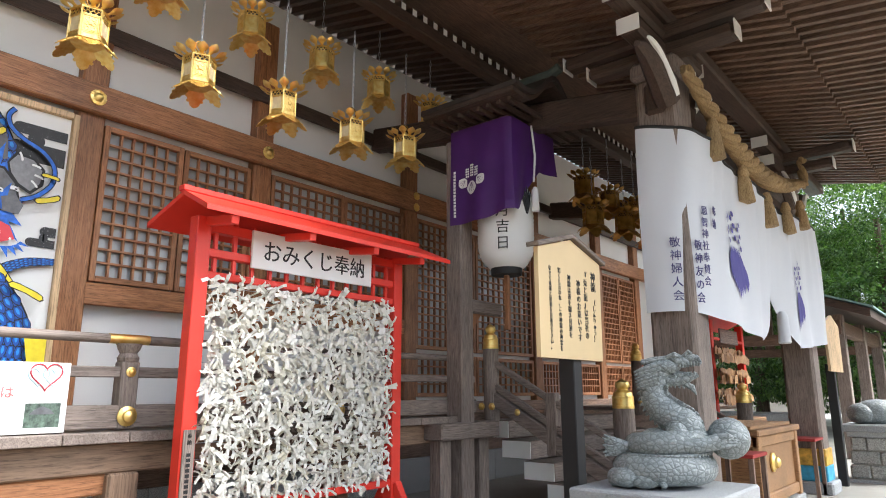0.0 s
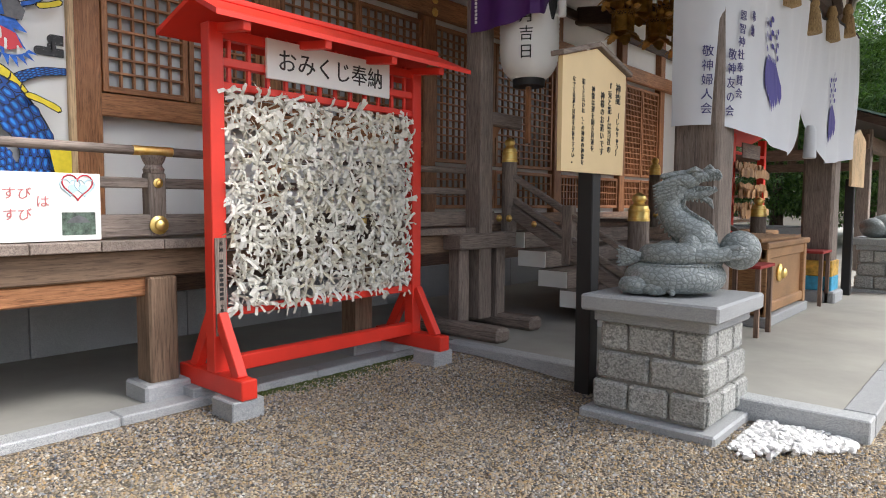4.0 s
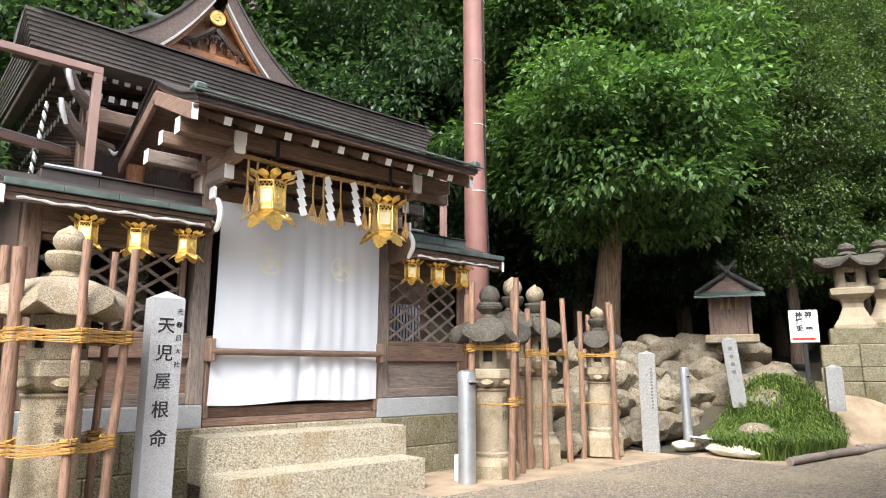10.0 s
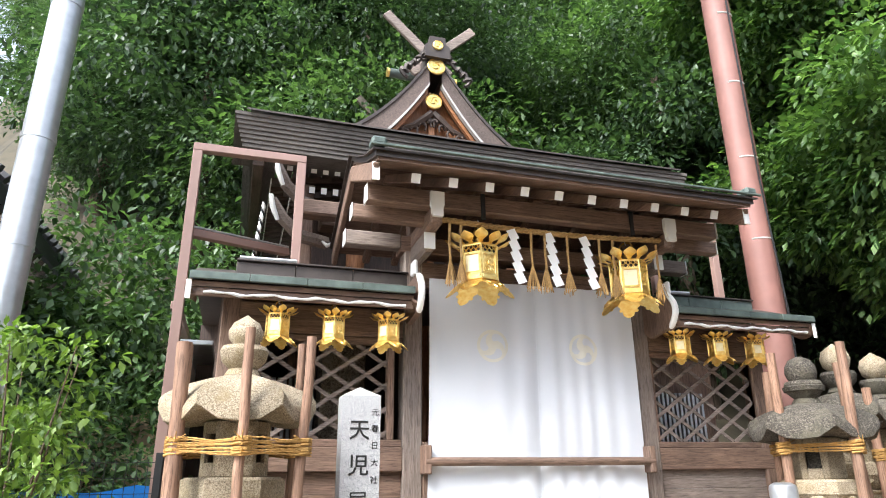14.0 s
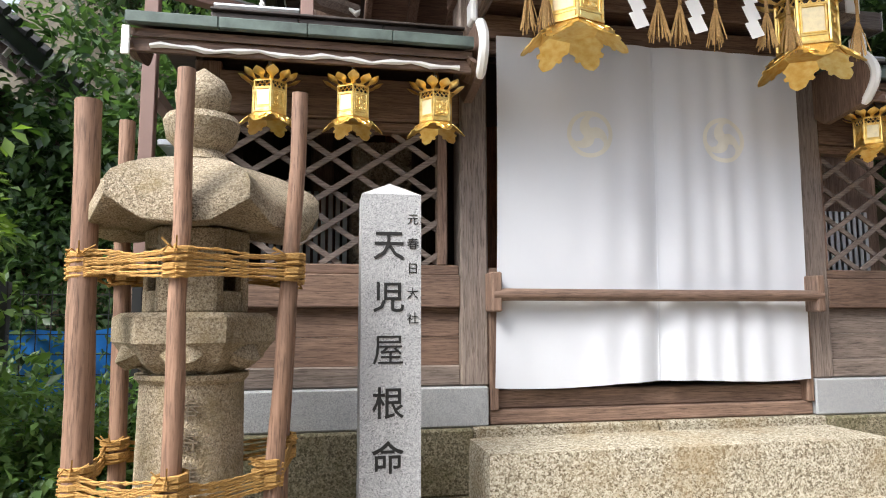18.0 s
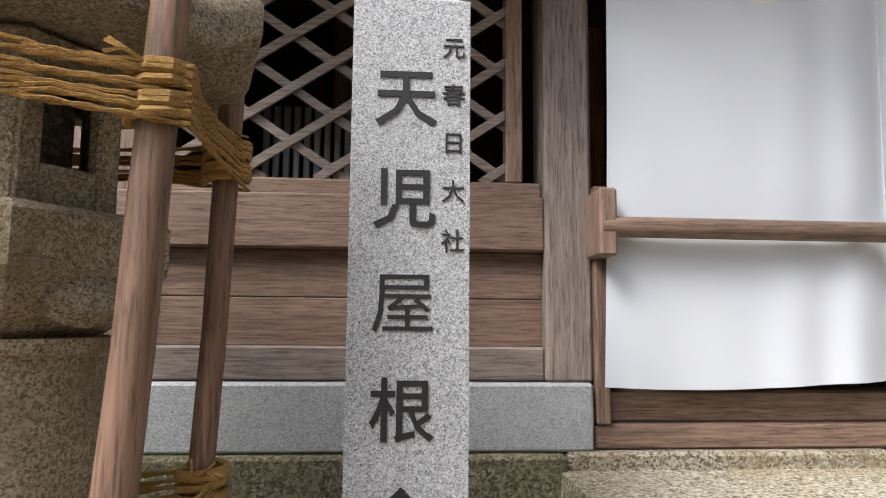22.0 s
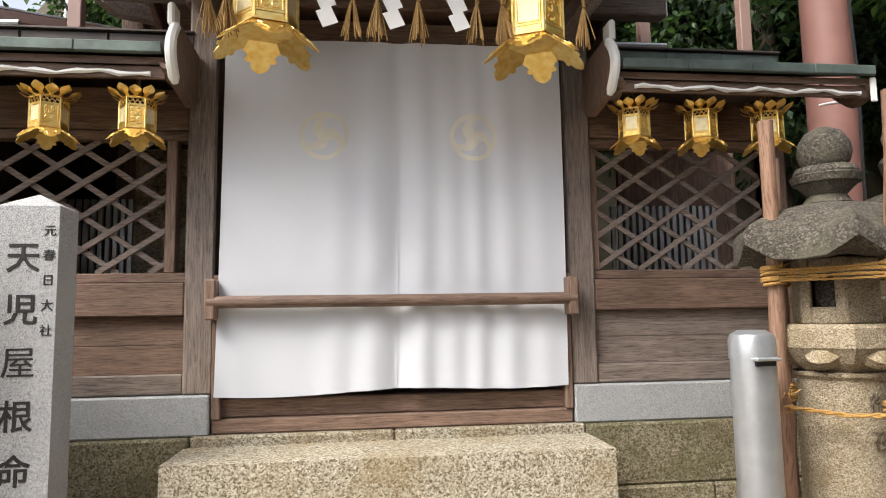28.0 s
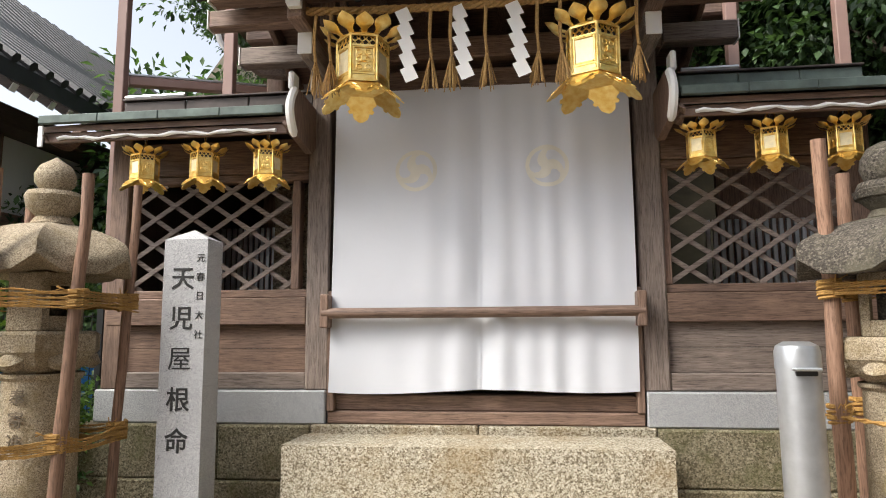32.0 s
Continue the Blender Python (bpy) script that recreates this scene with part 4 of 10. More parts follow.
# small roofs over the wings, curled white verge boards
for x0, x1, inner in ((-3.14, -4.9, -4.95), (-7.45, -9.05, -7.4)):
    for z, w, mt, nm in ((2.75, 0.44, W_OLD["x"], "wing_roof_board"), (2.8, 0.46, COPPER_DARK, "wing_roof_edge")):
        g = Geo()
        g.add([(x0, SY + w, z - 0.02), (x1, SY + w, z - 0.02), (x1, SY - 0.25, z + 0.24), (x0, SY - 0.25, z + 0.24),
               (x0, SY + w, z + 0.02), (x1, SY + w, z + 0.02), (x1, SY - 0.25, z + 0.28), (x0, SY - 0.25, z + 0.28)],
              [(0, 1, 2, 3), (4, 7, 6, 5), (0, 4, 5, 1), (1, 5, 6, 2), (2, 6, 7, 3), (3, 7, 4, 0)])
        part(nm, g, mt, gate)
    s = 1 if x0 > -5 else -1
    n = 4
    for i in range(n):
        a, b = x0 + (x1 - x0) * i / n, x0 + (x1 - x0) * (i + 0.996) / n
        part("wing_gutter_edge", Geo().box(a, SY + 0.462, 2.775, b, SY + 0.5, 2.835, 0.005), COPPER, gate, "verdigris copper edge")
    b0, b1 = (x0 - 0.32, x1 - 0.05) if s > 0 else (x0 - 0.1, x1 + 0.3)
    for i in range(3):
        part("ridge_box", Geo().box(b0 + (b1 - b0) * i / 3, SY - 0.25, 2.93, b0 + (b1 - b0) * (i + 0.995) / 3, SY + 0.02, 3.085, 0.008), COPPER_DARK if s > 0 else COPPER, gate)
    part("ridge_lip", Geo().box(b0, SY + 0.0, 3.086, b1, SY + 0.045, 3.1, 0.003), COPPER_DARK, gate)
    part("ridge_tube", Geo().tube([(b0 - s * 0.0 - 0.02, SY + 0.03, 3.11), ((b0 * 2 + b1) / 3, SY + 0.03, 3.115)], 0.02, 8), STEEL, gate, "pale steel tube", True)
    pts = [(x0 + (x1 - x0) * (0.06 + 0.9 * t), SY + 0.43, 2.685 + 0.008 * math.sin(25 * t) + 0.004 * math.sin(61 * t)) for t in [i / 30 for i in range(31)]]
    part("white_batten", Geo().tube(pts, [0.013 + 0.004 * math.sin(1.7 * i) for i in range(31)], 6), WHITE, gate, "peeling white painted batten")
    part("batten_board", Geo().box(x0, SY + 0.39, 2.66, x1, SY + 0.42, 2.73, 0.004), W_OLD["x"], gate)
    for xx in (x0, x1):
        pts = [(xx, SY + 0.46 - 0.44 * t, 2.72 - 0.1 * math.sin(math.pi * t) + 0.16 * t) for t in [i / 10 for i in range(11)]]
        part("verge_board", Geo().tube(pts, [0.07 - 0.03 * abs(2 * i / 10 - 1) for i in range(11)], 4, flat=0.35), W_OLD["y"], gate)
    xo = x0 if s > 0 else x1
    part("verge_face", Geo().box(xo - 0.02, SY + 0.455, 2.62, xo + 0.02, SY + 0.47, 2.77, 0.006), WHITE, gate, "white painted verge end")
    front = [(SY + 0.4 + 0.1 * math.sin(math.pi * t), 2.97 - 0.33 * t) for t in [i / 14 for i in range(15)]]
    turn = Matrix(((0, 1, 0, inner - 0.025), (1, 0, 0, 0), (0, 0, 1, 0), (0, 0, 0, 1)))
    part("verge_plank", Geo().plate(front + [(SY + 0.1, 2.6), (SY + 0.02, 2.66), (SY + 0.02, 2.95)], 0.05, turn), W_OLD["z"], gate)
    part("curled_verge", Geo().tube([(inner, y + 0.008, z) for y, z in front], [0.018] + [0.03] * 13 + [0.018], 8), WHITE, gate, "white curled verge end", True)
    part("verge_stub", Geo().box(inner + s * 0.03 - 0.02, SY + 0.3, 2.97, inner + s * 0.03 + 0.02, SY + 0.42, 3.1, 0.012), WHITE, gate, "white painted beam end")
# unseen cover added to keep sky light out behind the lattices
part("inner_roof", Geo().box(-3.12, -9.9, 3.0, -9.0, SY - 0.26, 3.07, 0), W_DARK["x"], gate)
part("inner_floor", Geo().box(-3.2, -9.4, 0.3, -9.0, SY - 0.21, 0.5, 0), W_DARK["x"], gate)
# stone steps
steps = empty("stone_steps", 0, 0, 0, 0, "two rough granite block steps", "steps", kind="structure")


def rough_block(x0, y0, z0, x1, y1, z1, amp=0.006, n=(14, 5, 4)):
    """A stone block with uneven faces and worn edges."""
    bm = bmesh.new()
    bmesh.ops.create_cube(bm, size=1)
    bmesh.ops.subdivide_edges(bm, edges=bm.edges[:], cuts=5, use_grid_fill=True)
    for v in bm.verts:
        p = v.co * 2
        edge = sorted(abs(c) for c in p)
        pull = 1 - 0.012 * (edge[1] > 0.97)
        x, y, z = (x0 + x1) / 2 + p.x * (x1 - x0) / 2 * (1 - 0.004 * (edge[1] > 0.97)), (y0 + y1) / 2 + p.y * (y1 - y0) / 2 * pull, (z0 + z1) / 2 + p.z * (z1 - z0) / 2 * pull
        d = noise.noise_vector(Vector((x, y, z)) * 3.1) * amp
        v.co = Vector((x, y, z)) + d
    g = Geo()
    bm.verts.index_update()
    g.add([v.co for v in bm.verts], [[v.index for v in f.verts] for f in bm.faces])
    bm.free()
    return g


part("upper_step", rough_block(-4.95, -7.7, 0.2, -7.31, -7.13, 0.645), STEP, steps)
part("lower_step", rough_block(-4.97, -7.3, -0.1, -7.22, -6.68, 0.33), STEP, steps)

# sanctuary behind
sanc = empty("sanctuary", 0, 0, 0, 0, "small cypress-bark roofed sanctuary with a curved gable", "shrine", kind="structure")
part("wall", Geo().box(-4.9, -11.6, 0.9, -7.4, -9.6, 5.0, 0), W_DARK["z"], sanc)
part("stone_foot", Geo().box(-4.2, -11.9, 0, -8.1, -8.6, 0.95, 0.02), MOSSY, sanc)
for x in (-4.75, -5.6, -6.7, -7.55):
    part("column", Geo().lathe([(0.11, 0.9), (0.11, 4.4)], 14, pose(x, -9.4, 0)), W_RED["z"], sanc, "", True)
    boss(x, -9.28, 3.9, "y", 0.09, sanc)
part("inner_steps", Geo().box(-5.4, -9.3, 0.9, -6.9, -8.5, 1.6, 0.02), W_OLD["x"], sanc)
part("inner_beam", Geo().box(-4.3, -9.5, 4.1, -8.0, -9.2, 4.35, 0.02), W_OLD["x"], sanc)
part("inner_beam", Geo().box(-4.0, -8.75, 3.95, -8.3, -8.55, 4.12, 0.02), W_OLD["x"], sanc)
# backing in dark timber, the sanctuary's inner shade put into its colour
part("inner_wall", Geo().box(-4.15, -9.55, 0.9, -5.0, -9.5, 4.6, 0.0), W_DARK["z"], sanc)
# side eave running back, with its rafter ends and carved arm
for k in range(8):
    part("side_bark_course", Geo().box(-3.47 + 0.013 * k, -12.6, 4.6 + 0.046 * k, -3.75, -8.6, 4.644 + 0.046 * k, 0.004), BARK_SIDE, sanc)
part("side_fascia", Geo().box(-3.5, -12.6, 4.5, -3.62, -8.7, 4.598, 0.01), W_DARK["y"], sanc)
for i in range(18):
    for tier in (0, 1):
        y, xe, z = -9.1 - 0.2 * i, -3.72 - 0.22 * tier, 4.5 - 0.16 * tier
        part("side_rafter", Geo().beam((-5.0, y, z + 0.2), (xe, y, z), 0.07, 0.075, c=0), W_DARK["x"], sanc)
        part("rafter_tip", Geo().beam((xe, y, z), (xe + 0.012, y, z), 0.072, 0.077, c=0), WHITE, sanc, "white painted rafter end")
for z, o in ((4.5, 0.0), (4.1, 0.03)):
    part("corner_arm", Geo().tube([(-4.35, -9.05, z - 0.28), (-4.05, -8.85, z - 0.3), (-3.86, -8.7, z - 0.18), (-3.76 + o, -8.62, z)], [0.075, 0.075, 0.065, 0.05], 8), W_GREY["x"], sanc, "pale curved bracket arm", True)
    part("arm_face", Geo().tube([(-3.83 + o, -8.64, z - 0.22), (-3.77 + o, -8.58, z - 0.1), (-3.745 + o, -8.57, z + 0.03)], [0.022, 0.03, 0.024], 6), WHITE, sanc, "white painted arm end", True)
for k, (x, z) in enumerate(((-4.25, 4.1), (-4.45, 4.12), (-4.3, 3.78))):
    part("cloud_nose", Geo().tube([(x, -8.9, z), (x - 0.05, -8.86, z - 0.06), (x - 0.11, -8.84, z - 0.03), (x - 0.15, -8.84, z - 0.09)], [0.012, 0.026, 0.02, 0.026], 6), WHITE, sanc, "white edged cloud nose", True)
for k in range(3):
    line = [(-3.66 + 0.0015 * i + 0.014 * math.cos(0.8 * i + 2.1 * k), -8.98 + 0.014 * math.sin(0.8 * i + 2.1 * k), 4.2 - 0.0155 * i) for i in range(60)]
    part("hanging_cord", Geo().tube(line, 0.012, 5), (WHITE, BLACK, WHITE)[k], sanc, "twisted black and white cord")
part("corner_column", Geo().box(-4.2, -9.2, 0.9, -4.02, -9.02, 4.5, 0.015), W_OLD["z"], sanc)
part("inner_wall", Geo().box(-8.2, -9.2, 0.9, -9.3, -9.15, 3.0, 0.0), W_OLD["z"], sanc, "dim inner screen")
# dark sheets added in place of the shade behind the left lattice
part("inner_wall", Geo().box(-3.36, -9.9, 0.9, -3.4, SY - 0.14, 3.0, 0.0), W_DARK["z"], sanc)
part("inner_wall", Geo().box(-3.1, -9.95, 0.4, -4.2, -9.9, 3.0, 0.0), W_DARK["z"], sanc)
for i in range(16):
    x = -8.05 - i * 0.06
    part("fence_slat", Geo().box(x - 0.018, -8.95, 0.95, x + 0.018, -8.92, 2.27, 0.003), STEEL, sanc)
for i in range(12):
    x = -3.68 - i * 0.055
    part("fence_slat", Geo().box(x - 0.017, -8.95, 0.95, x + 0.017, -8.92, 2.3, 0.003), STEEL, sanc)
part("stone_pillar", rough_block(-4.32, -8.9, 0.6, -4.75, -8.55, 2.62, 0.03), ROCK, sanc, "mossy upright rock")
for i in range(33):
    x = -3.9 - i * 0.1312
    for tier in (0, 1):
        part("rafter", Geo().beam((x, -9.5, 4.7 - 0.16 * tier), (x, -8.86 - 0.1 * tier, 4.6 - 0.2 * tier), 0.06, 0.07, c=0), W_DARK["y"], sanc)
        part("rafter_tip", Geo().beam((x, -8.86 - 0.1 * tier, 4.6 - 0.2 * tier), (x, -8.848 - 0.1 * tier, 4.598 - 0.2 * tier), 0.062, 0.072, c=0), WHITE, sanc, "white painted rafter end")


def hisashi(u, lift=0.0):
    """Front roof edge, drooping in the middle."""
    x = -3.4 - 5.3 * u
    return x, 4.6 + 0.02 * (2 * u - 1) ** 2 + lift


# thick layered bark edge, course on course
for k in range(8):
    o = 0.014 * k
    v, f = [], []
    n = 20
    for i in range(n + 1):
        x, z = hisashi(i / n)
        x += (0.02 + o) * (1 - 2 * i / n)
        y0 = -8.54 + o
        v += [(x, y0 - 0.012, z + 0.046 * k), (x, y0, z + 0.006 + 0.046 * k), (x, y0, z + 0.044 + 0.046 * k), (x, -9.0, z + 0.25), (x, -9.0, z)]
    for i in range(n):
        a, b = 5 * i, 5 * i + 5
        f += [(a, b, b + 1, a + 1), (a + 1, b + 1, b + 2, a + 2), (a + 2, b + 2, b + 3, a + 3), (a + 4, b + 4, b, a)]
    f += [(0, 1, 2, 3, 4), (5 * n + 4, 5 * n + 3, 5 * n + 2, 5 * n + 1, 5 * n)]
    part("bark_course", Geo().add(v, f), BARK_ROOF, sanc)
v, f = [], []
for i in range(21):
    x, z = hisashi(i / 20, 0.372)
    v += [(x, -8.4, z), (x, -8.4, z + 0.02), (x * 0.72 - 1.68, -10.9, 5.72), (x * 0.72 - 1.68, -10.9, 5.74)]
for i in range(20):
    a, b = 4 * i, 4 * i + 4
    f += [(a, b, b + 1, a + 1), (a + 1, b + 1, b + 3, a + 3)]
part("roof_sheet", Geo().add(v, f), COPPER_DARK, sanc, "dark copper covered roof")


# main roof: swept gable running back, with bark barge edges
def gable(s, t):
    """Half width and height along the swept slope, t from the ridge 0 to the foot 1."""
    return s * (0.1 + 1.8 * t), 7.2 - 1.5 * (1 - (1 - t) ** 1.9)


GX, GY = -5.97, -10.12
for s in (-1, 1):
    n = 18
    v, f = [], []
    for i in range(n + 1):
        w, z = gable(s, i / n)
        v += [(GX + w, GY, z), (GX + w, -13.4, z), (GX + w * 0.94, GY, z - 0.33), (GX + w * 0.94, -13.4, z - 0.28)]
    for i in range(n):
        a, b = 4 * i, 4 * i + 4
        f += [(a, a + 1, b + 1, b), (a, b, b + 2, a + 2), (a + 2, b + 2, b + 3, a + 3)]
    part("bark_slope", Geo().add(v, f), BARK_TOP, sanc, "brown cypress-bark roof slope")
    for nm, mt, a0, a1, y0, y1 in (("roof_rim", COPPER_DARK, -0.025, 0.035, GY + 0.02, GY - 0.05), ("barge_trim", PALE_TRIM, 0.335, 0.385, GY + 0.015, GY - 0.06), ("barge_board", W_RED["x"], 0.385, 0.47, GY - 0.08, GY - 0.14)):
        v, f = [], []
        for i in range(n + 1):
            w, z = gable(s, i / n)
            q = 0.94 if a0 > 0.1 else 1.0
            v += [(GX + w * q, y0, z - a0), (GX + w * q, y0, z - a1), (GX + w * q, y1, z - a1), (GX + w * q, y1, z - a0)]
        for i in range(n):
            a, b = 4 * i, 4 * i + 4
            f += [(a, b, b + 1, a + 1), (a + 1, b + 1, b + 2, a + 2), (a + 2, b + 2, b + 3, a + 3), (a + 3, b + 3, b, a)]
        part(nm, Geo().add(v, f), mt, sanc, "pale edge of the barge" if nm == "barge_trim" else "")
g = Geo().add([(GX, GY - 0.3, 6.9), (GX - 1.45, GY - 0.3, 5.5), (GX + 1.45, GY - 0.3, 5.5)], [(0, 1, 2)])
part("gable_wall", g, W_RED["z"], sanc)
for i in range(19):
    x = GX - 0.81 + i * 0.09
    part("gable_bar", Geo().box(x - 0.02, GY - 0.3, 5.55, x + 0.02, GY - 0.26, 5.95, 0.002), W_RED["z"], sanc)
part("gable_beam", Geo().box(GX - 1.2, GY - 0.32, 5.95, GX + 1.2, GY - 0.2, 6.06, 0.01), W_RED["x"], sanc)
part("gable_strut", Geo().box(GX - 0.05, GY - 0.3, 6.06, GX + 0.05, GY - 0.22, 6.7, 0.01), W_RED["z"], sanc)
g = Geo()
for s in (-1, 1):
    for j in range(4):
        pts = [(GX + s * (0.05 + 0.13 * j + 0.1 * a * math.cos(4 * a)), GY - 0.18, 6.3 - 0.07 * j + 0.1 * a * math.sin(4 * a)) for a in [i / 8 for i in range(9)]]
        g.tube(pts, [0.045 - 0.004 * i for i in range(9)], 6)
    g.tube([(GX + s * 0.02, GY - 0.17, 6.46), (GX + s * 0.09, GY - 0.16, 6.38), (GX + s * 0.3, GY - 0.17, 6.2), (GX + s * 0.6, GY - 0.18, 6.1)], [0.05, 0.055, 0.045, 0.02], 6)
part("carving", g, W_DARK["x"], sanc, "dark scrolled wood carving")


def disc(x, y, z, r, parent):
    g = Geo().lathe([(0.001, 0), (r, 0), (r, 0.02), (r * 0.88, 0.028), (r * 0.84, 0.02), (0.001, 0.02)], 24, pose(x, y, z, -90))
    for k in range(3):
        a0 = 2 * math.pi * k / 3
        pts = [(x + r * (0.2 + 0.45 * t) * math.cos(a0 + 2.3 * t), y + 0.022, z + r * (0.2 + 0.45 * t) * math.sin(a0 + 2.3 * t)) for t in [i / 6 for i in range(7)]]
        g.tube(pts, [r * 0.2, r * 0.19, r * 0.16, r * 0.13, r * 0.1, r * 0.06, r * 0.03], 6, flat=0.5)
    return part("crest", g, GOLD, parent, "round gilt three-comma crest", True)


disc(GX, GY - 0.12, 6.62, 0.13, sanc)
disc(GX, GY + 0.03, 7.13, 0.14, sanc)
# ridge: box, crest block, crossed finials and billets
part("ridge", Geo().box(GX - 0.16, -13.4, 7.1, GX + 0.16, GY, 7.36, 0.02), COPPER_DARK, sanc)
part("ridge_end", Geo().plate([(-0.2, 0), (0.2, 0), (0.19, 0.2), (0.13, 0.24), (0.12, 0.36), (-0.12, 0.36), (-0.13, 0.24), (-0.19, 0.2)], 0.12, pose(GX, GY, 7.24)), COPPER_DARK, sanc)
disc(GX, GY + 0.12, 7.44, 0.08, sanc)
for s in (-1, 1):
    g = Geo()
    for j in range(5):
        pts = [(GX + s * (0.2 + 0.075 * j + 0.07 * a * math.cos(5 * a + j)), GY + 0.04, 7.3 - 0.085 * j + 0.1 * a * math.sin(5 * a)) for a in [i / 7 for i in range(8)]]
        g.tube(pts, [0.06 - 0.005 * i for i in range(8)], 6)
    part("ridge_scroll", g, COPPER_DARK, sanc, "scrolled ridge-end ornament")
    for y in (-10.4, -12.9):
        part("crossed_finial", Geo().beam((GX - s * 0.3, y + s * 0.03, 7.2), (GX + s * 0.72, y + s * 0.03, 8.16), 0.06, 0.15, c=0.01), W_GREY["x"], sanc)
for y in (-10.9, -12.4):
    part("ridge_billet", Geo().lathe([(0.07, -0.55), (0.085, -0.2), (0.09, 0), (0.085, 0.2), (0.07, 0.55)], 14, pose(GX, y, 7.46, 0, 90, 0)), COPPER, sanc, "verdigris ridge billet", True)
    for s in (-1, 1):
        part("billet_cap", Geo().lathe([(0.072, -0.02), (0.075, 0.02)], 14, pose(GX + s * 0.56, y, 7.46, 0, 90, 0)), GOLD, sanc, "gilt cap")

# brown steel frames of the shelter
shelter = empty("shelter_frame", 0, 0, 0, 0, "brown painted steel frame of a side shelter", "frame", kind="structure")
for a, b in (((-2.985, -8.3, 0), (-2.985, -8.3, 4.46)), ((-3.985, -8.3, 3.0), (-3.985, -8.3, 4.46)), ((-2.94, -8.3, 4.42), (-4.03, -8.3, 4.42)),
             ((-3.0, -8.38, 3.56), (-3.95, -9.2, 3.72)), ((-8.2, -8.5, 2.9), (-8.2, -8.5, 4.5)), ((-9.0, -8.4, 2.9), (-9.0, -8.4, 4.3)), ((-2.93, -8.6, 2.9), (-2.93, -11, 2.9))):
    part("steel_bar", Geo().beam(a, b, 0.09, 0.08, (0, 1, 0) if a[0] == b[0] and a[1] == b[1] else (0, 0, 1), c=0.006), BROWN_STEEL, shelter)
part("steel_cap", Geo().beam((-3.0, -8.36, 3.615), (-3.95, -9.18, 3.775), 0.05, 0.02), STEEL, shelter, "bright metal strip")
part("roof_panel", Geo().box(-2.95, -11.4, 2.55, -3.3, -8.7, 2.6, 0.01), STEEL, shelter, "pale roof panel")
part("side_panel", Geo().box(-3.0, -11.4, 0.2, -3.08, -8.8, 2.5, 0.0), PLASTER, shelter, "white side panel")

# curtain with its bar
cur = empty("curtain", -6.16, SY + 0.03, 0.9, 0, "long white cloth curtain with two pale woven crests", "curtain")
cx0, cx1 = 1.02, -1.04


def cloth(u, v):
    """u across from the left edge, v down from the top."""
    x = cx0 + 0.03 * (v ** 2) + (cx1 - cx0 - 0.03 * v) * u
    fold = 0.0
    for c, w, a in ((0.08, 0.05, 0.006), (0.2, 0.07, 0.006), (0.33, 0.05, 0.012), (0.43, 0.04, 0.018), (0.5, 0.02, -0.012), (0.57, 0.035, 0.022), (0.655, 0.04, 0.018), (0.73, 0.03, 0.02), (0.82, 0.04, 0.018), (0.92, 0.04, 0.01)):
        cc = c + 0.05 * (v - 0.4) * (c - 0.5)
        fold += a * math.exp(-((u - cc) / w) ** 2)
    pin = 1 - 0.6 * math.exp(-((v - 0.735) / 0.04) ** 2)
    z = 2.15 - v * (2.13 + 0.012 * math.sin(9 * u) - 0.02 * u)
    return (x, 0.035 + 1.5 * fold * pin * (0.5 + 0.6 * v) + 0.01 * math.sin(3 * v + 2 * u), z)


part("cloth", Geo().grid(cloth, 90, 60), CLOTH, cur, "", True)
cur_seam = Geo().tube([tuple(Vector(cloth(0.5, i / 30)) + Vector((0, 0.003, 0))) for i in range(31)], 0.0035, 4)
part("seam", cur_seam, CLOTH, cur)
for uc in (0.285, 0.725):
    g, rnd = Geo(), Geo()
    R, vc = 0.148, 0.28
    fan = [Vector(cloth(uc, vc)) + Vector((0, 0.003, 0))]
    for rr in (0.35, 0.7, 1.0):
        fan += [Vector(cloth(uc + R * rr * math.cos(2 * math.pi * i / 40) / 2.06, vc + R * rr * math.sin(2 * math.pi * i / 40) / 2.13)) + Vector((0, 0.003, 0)) for i in range(40)]
    rnd.add(fan, [(0, 1 + i, 1 + (i + 1) % 40) for i in range(40)] + [(1 + 40 * k + i, 41 + 40 * k + i, 41 + 40 * k + (i + 1) % 40, 1 + 40 * k + (i + 1) % 40) for k in range(2) for i in range(40)])
    part("crest_round", rnd, CREST, cur, "cream woven round", True)
    for k in range(3):
        a0 = 2 * math.pi * k / 3 + 0.4
        L, Q = [], []
        for i in range(15):
            t = i / 14
            half = 0.26 * math.sqrt(max(0.0, 1 - ((t - 0.26) / 0.26) ** 2)) if t < 0.26 else 0.26 * (1 - (t - 0.26) / 0.74) ** 0.9
            mid, a = 0.47 + 0.33 * t, a0 + 2.0 * t
            for q, rr in ((L, mid - half), (Q, min(0.95, mid + half))):
                q.append(Vector(cloth(uc + R * rr * math.cos(a) / 2.06, vc + R * rr * math.sin(a) / 2.13)) + Vector((0, 0.005, 0)))
        n0 = len(L)
        g.add(L + Q, [(i, i + 1, n0 + i + 1, n0 + i) for i in range(n0 - 1)])
    part("crest", g, CLOTH, cur, "white woven three-comma crest", True)
bar = empty("curtain_bar", -6.16, SY + 0.14, 1.46, 0, "round brown wooden bar across the curtain", "bar")
part("rod", Geo().tube([(1.08, 0, 0), (0, 0, -0.002), (-1.08, 0, 0)], 0.036, 14), W_OLD["x"], bar, "", True)
for s in (1.06, -1.06):
    part("bar_rest", Geo().box(s - 0.03, -0.14, -0.1, s + 0.03, 0.03, 0.13, 0.008), W_OLD["z"], bar)

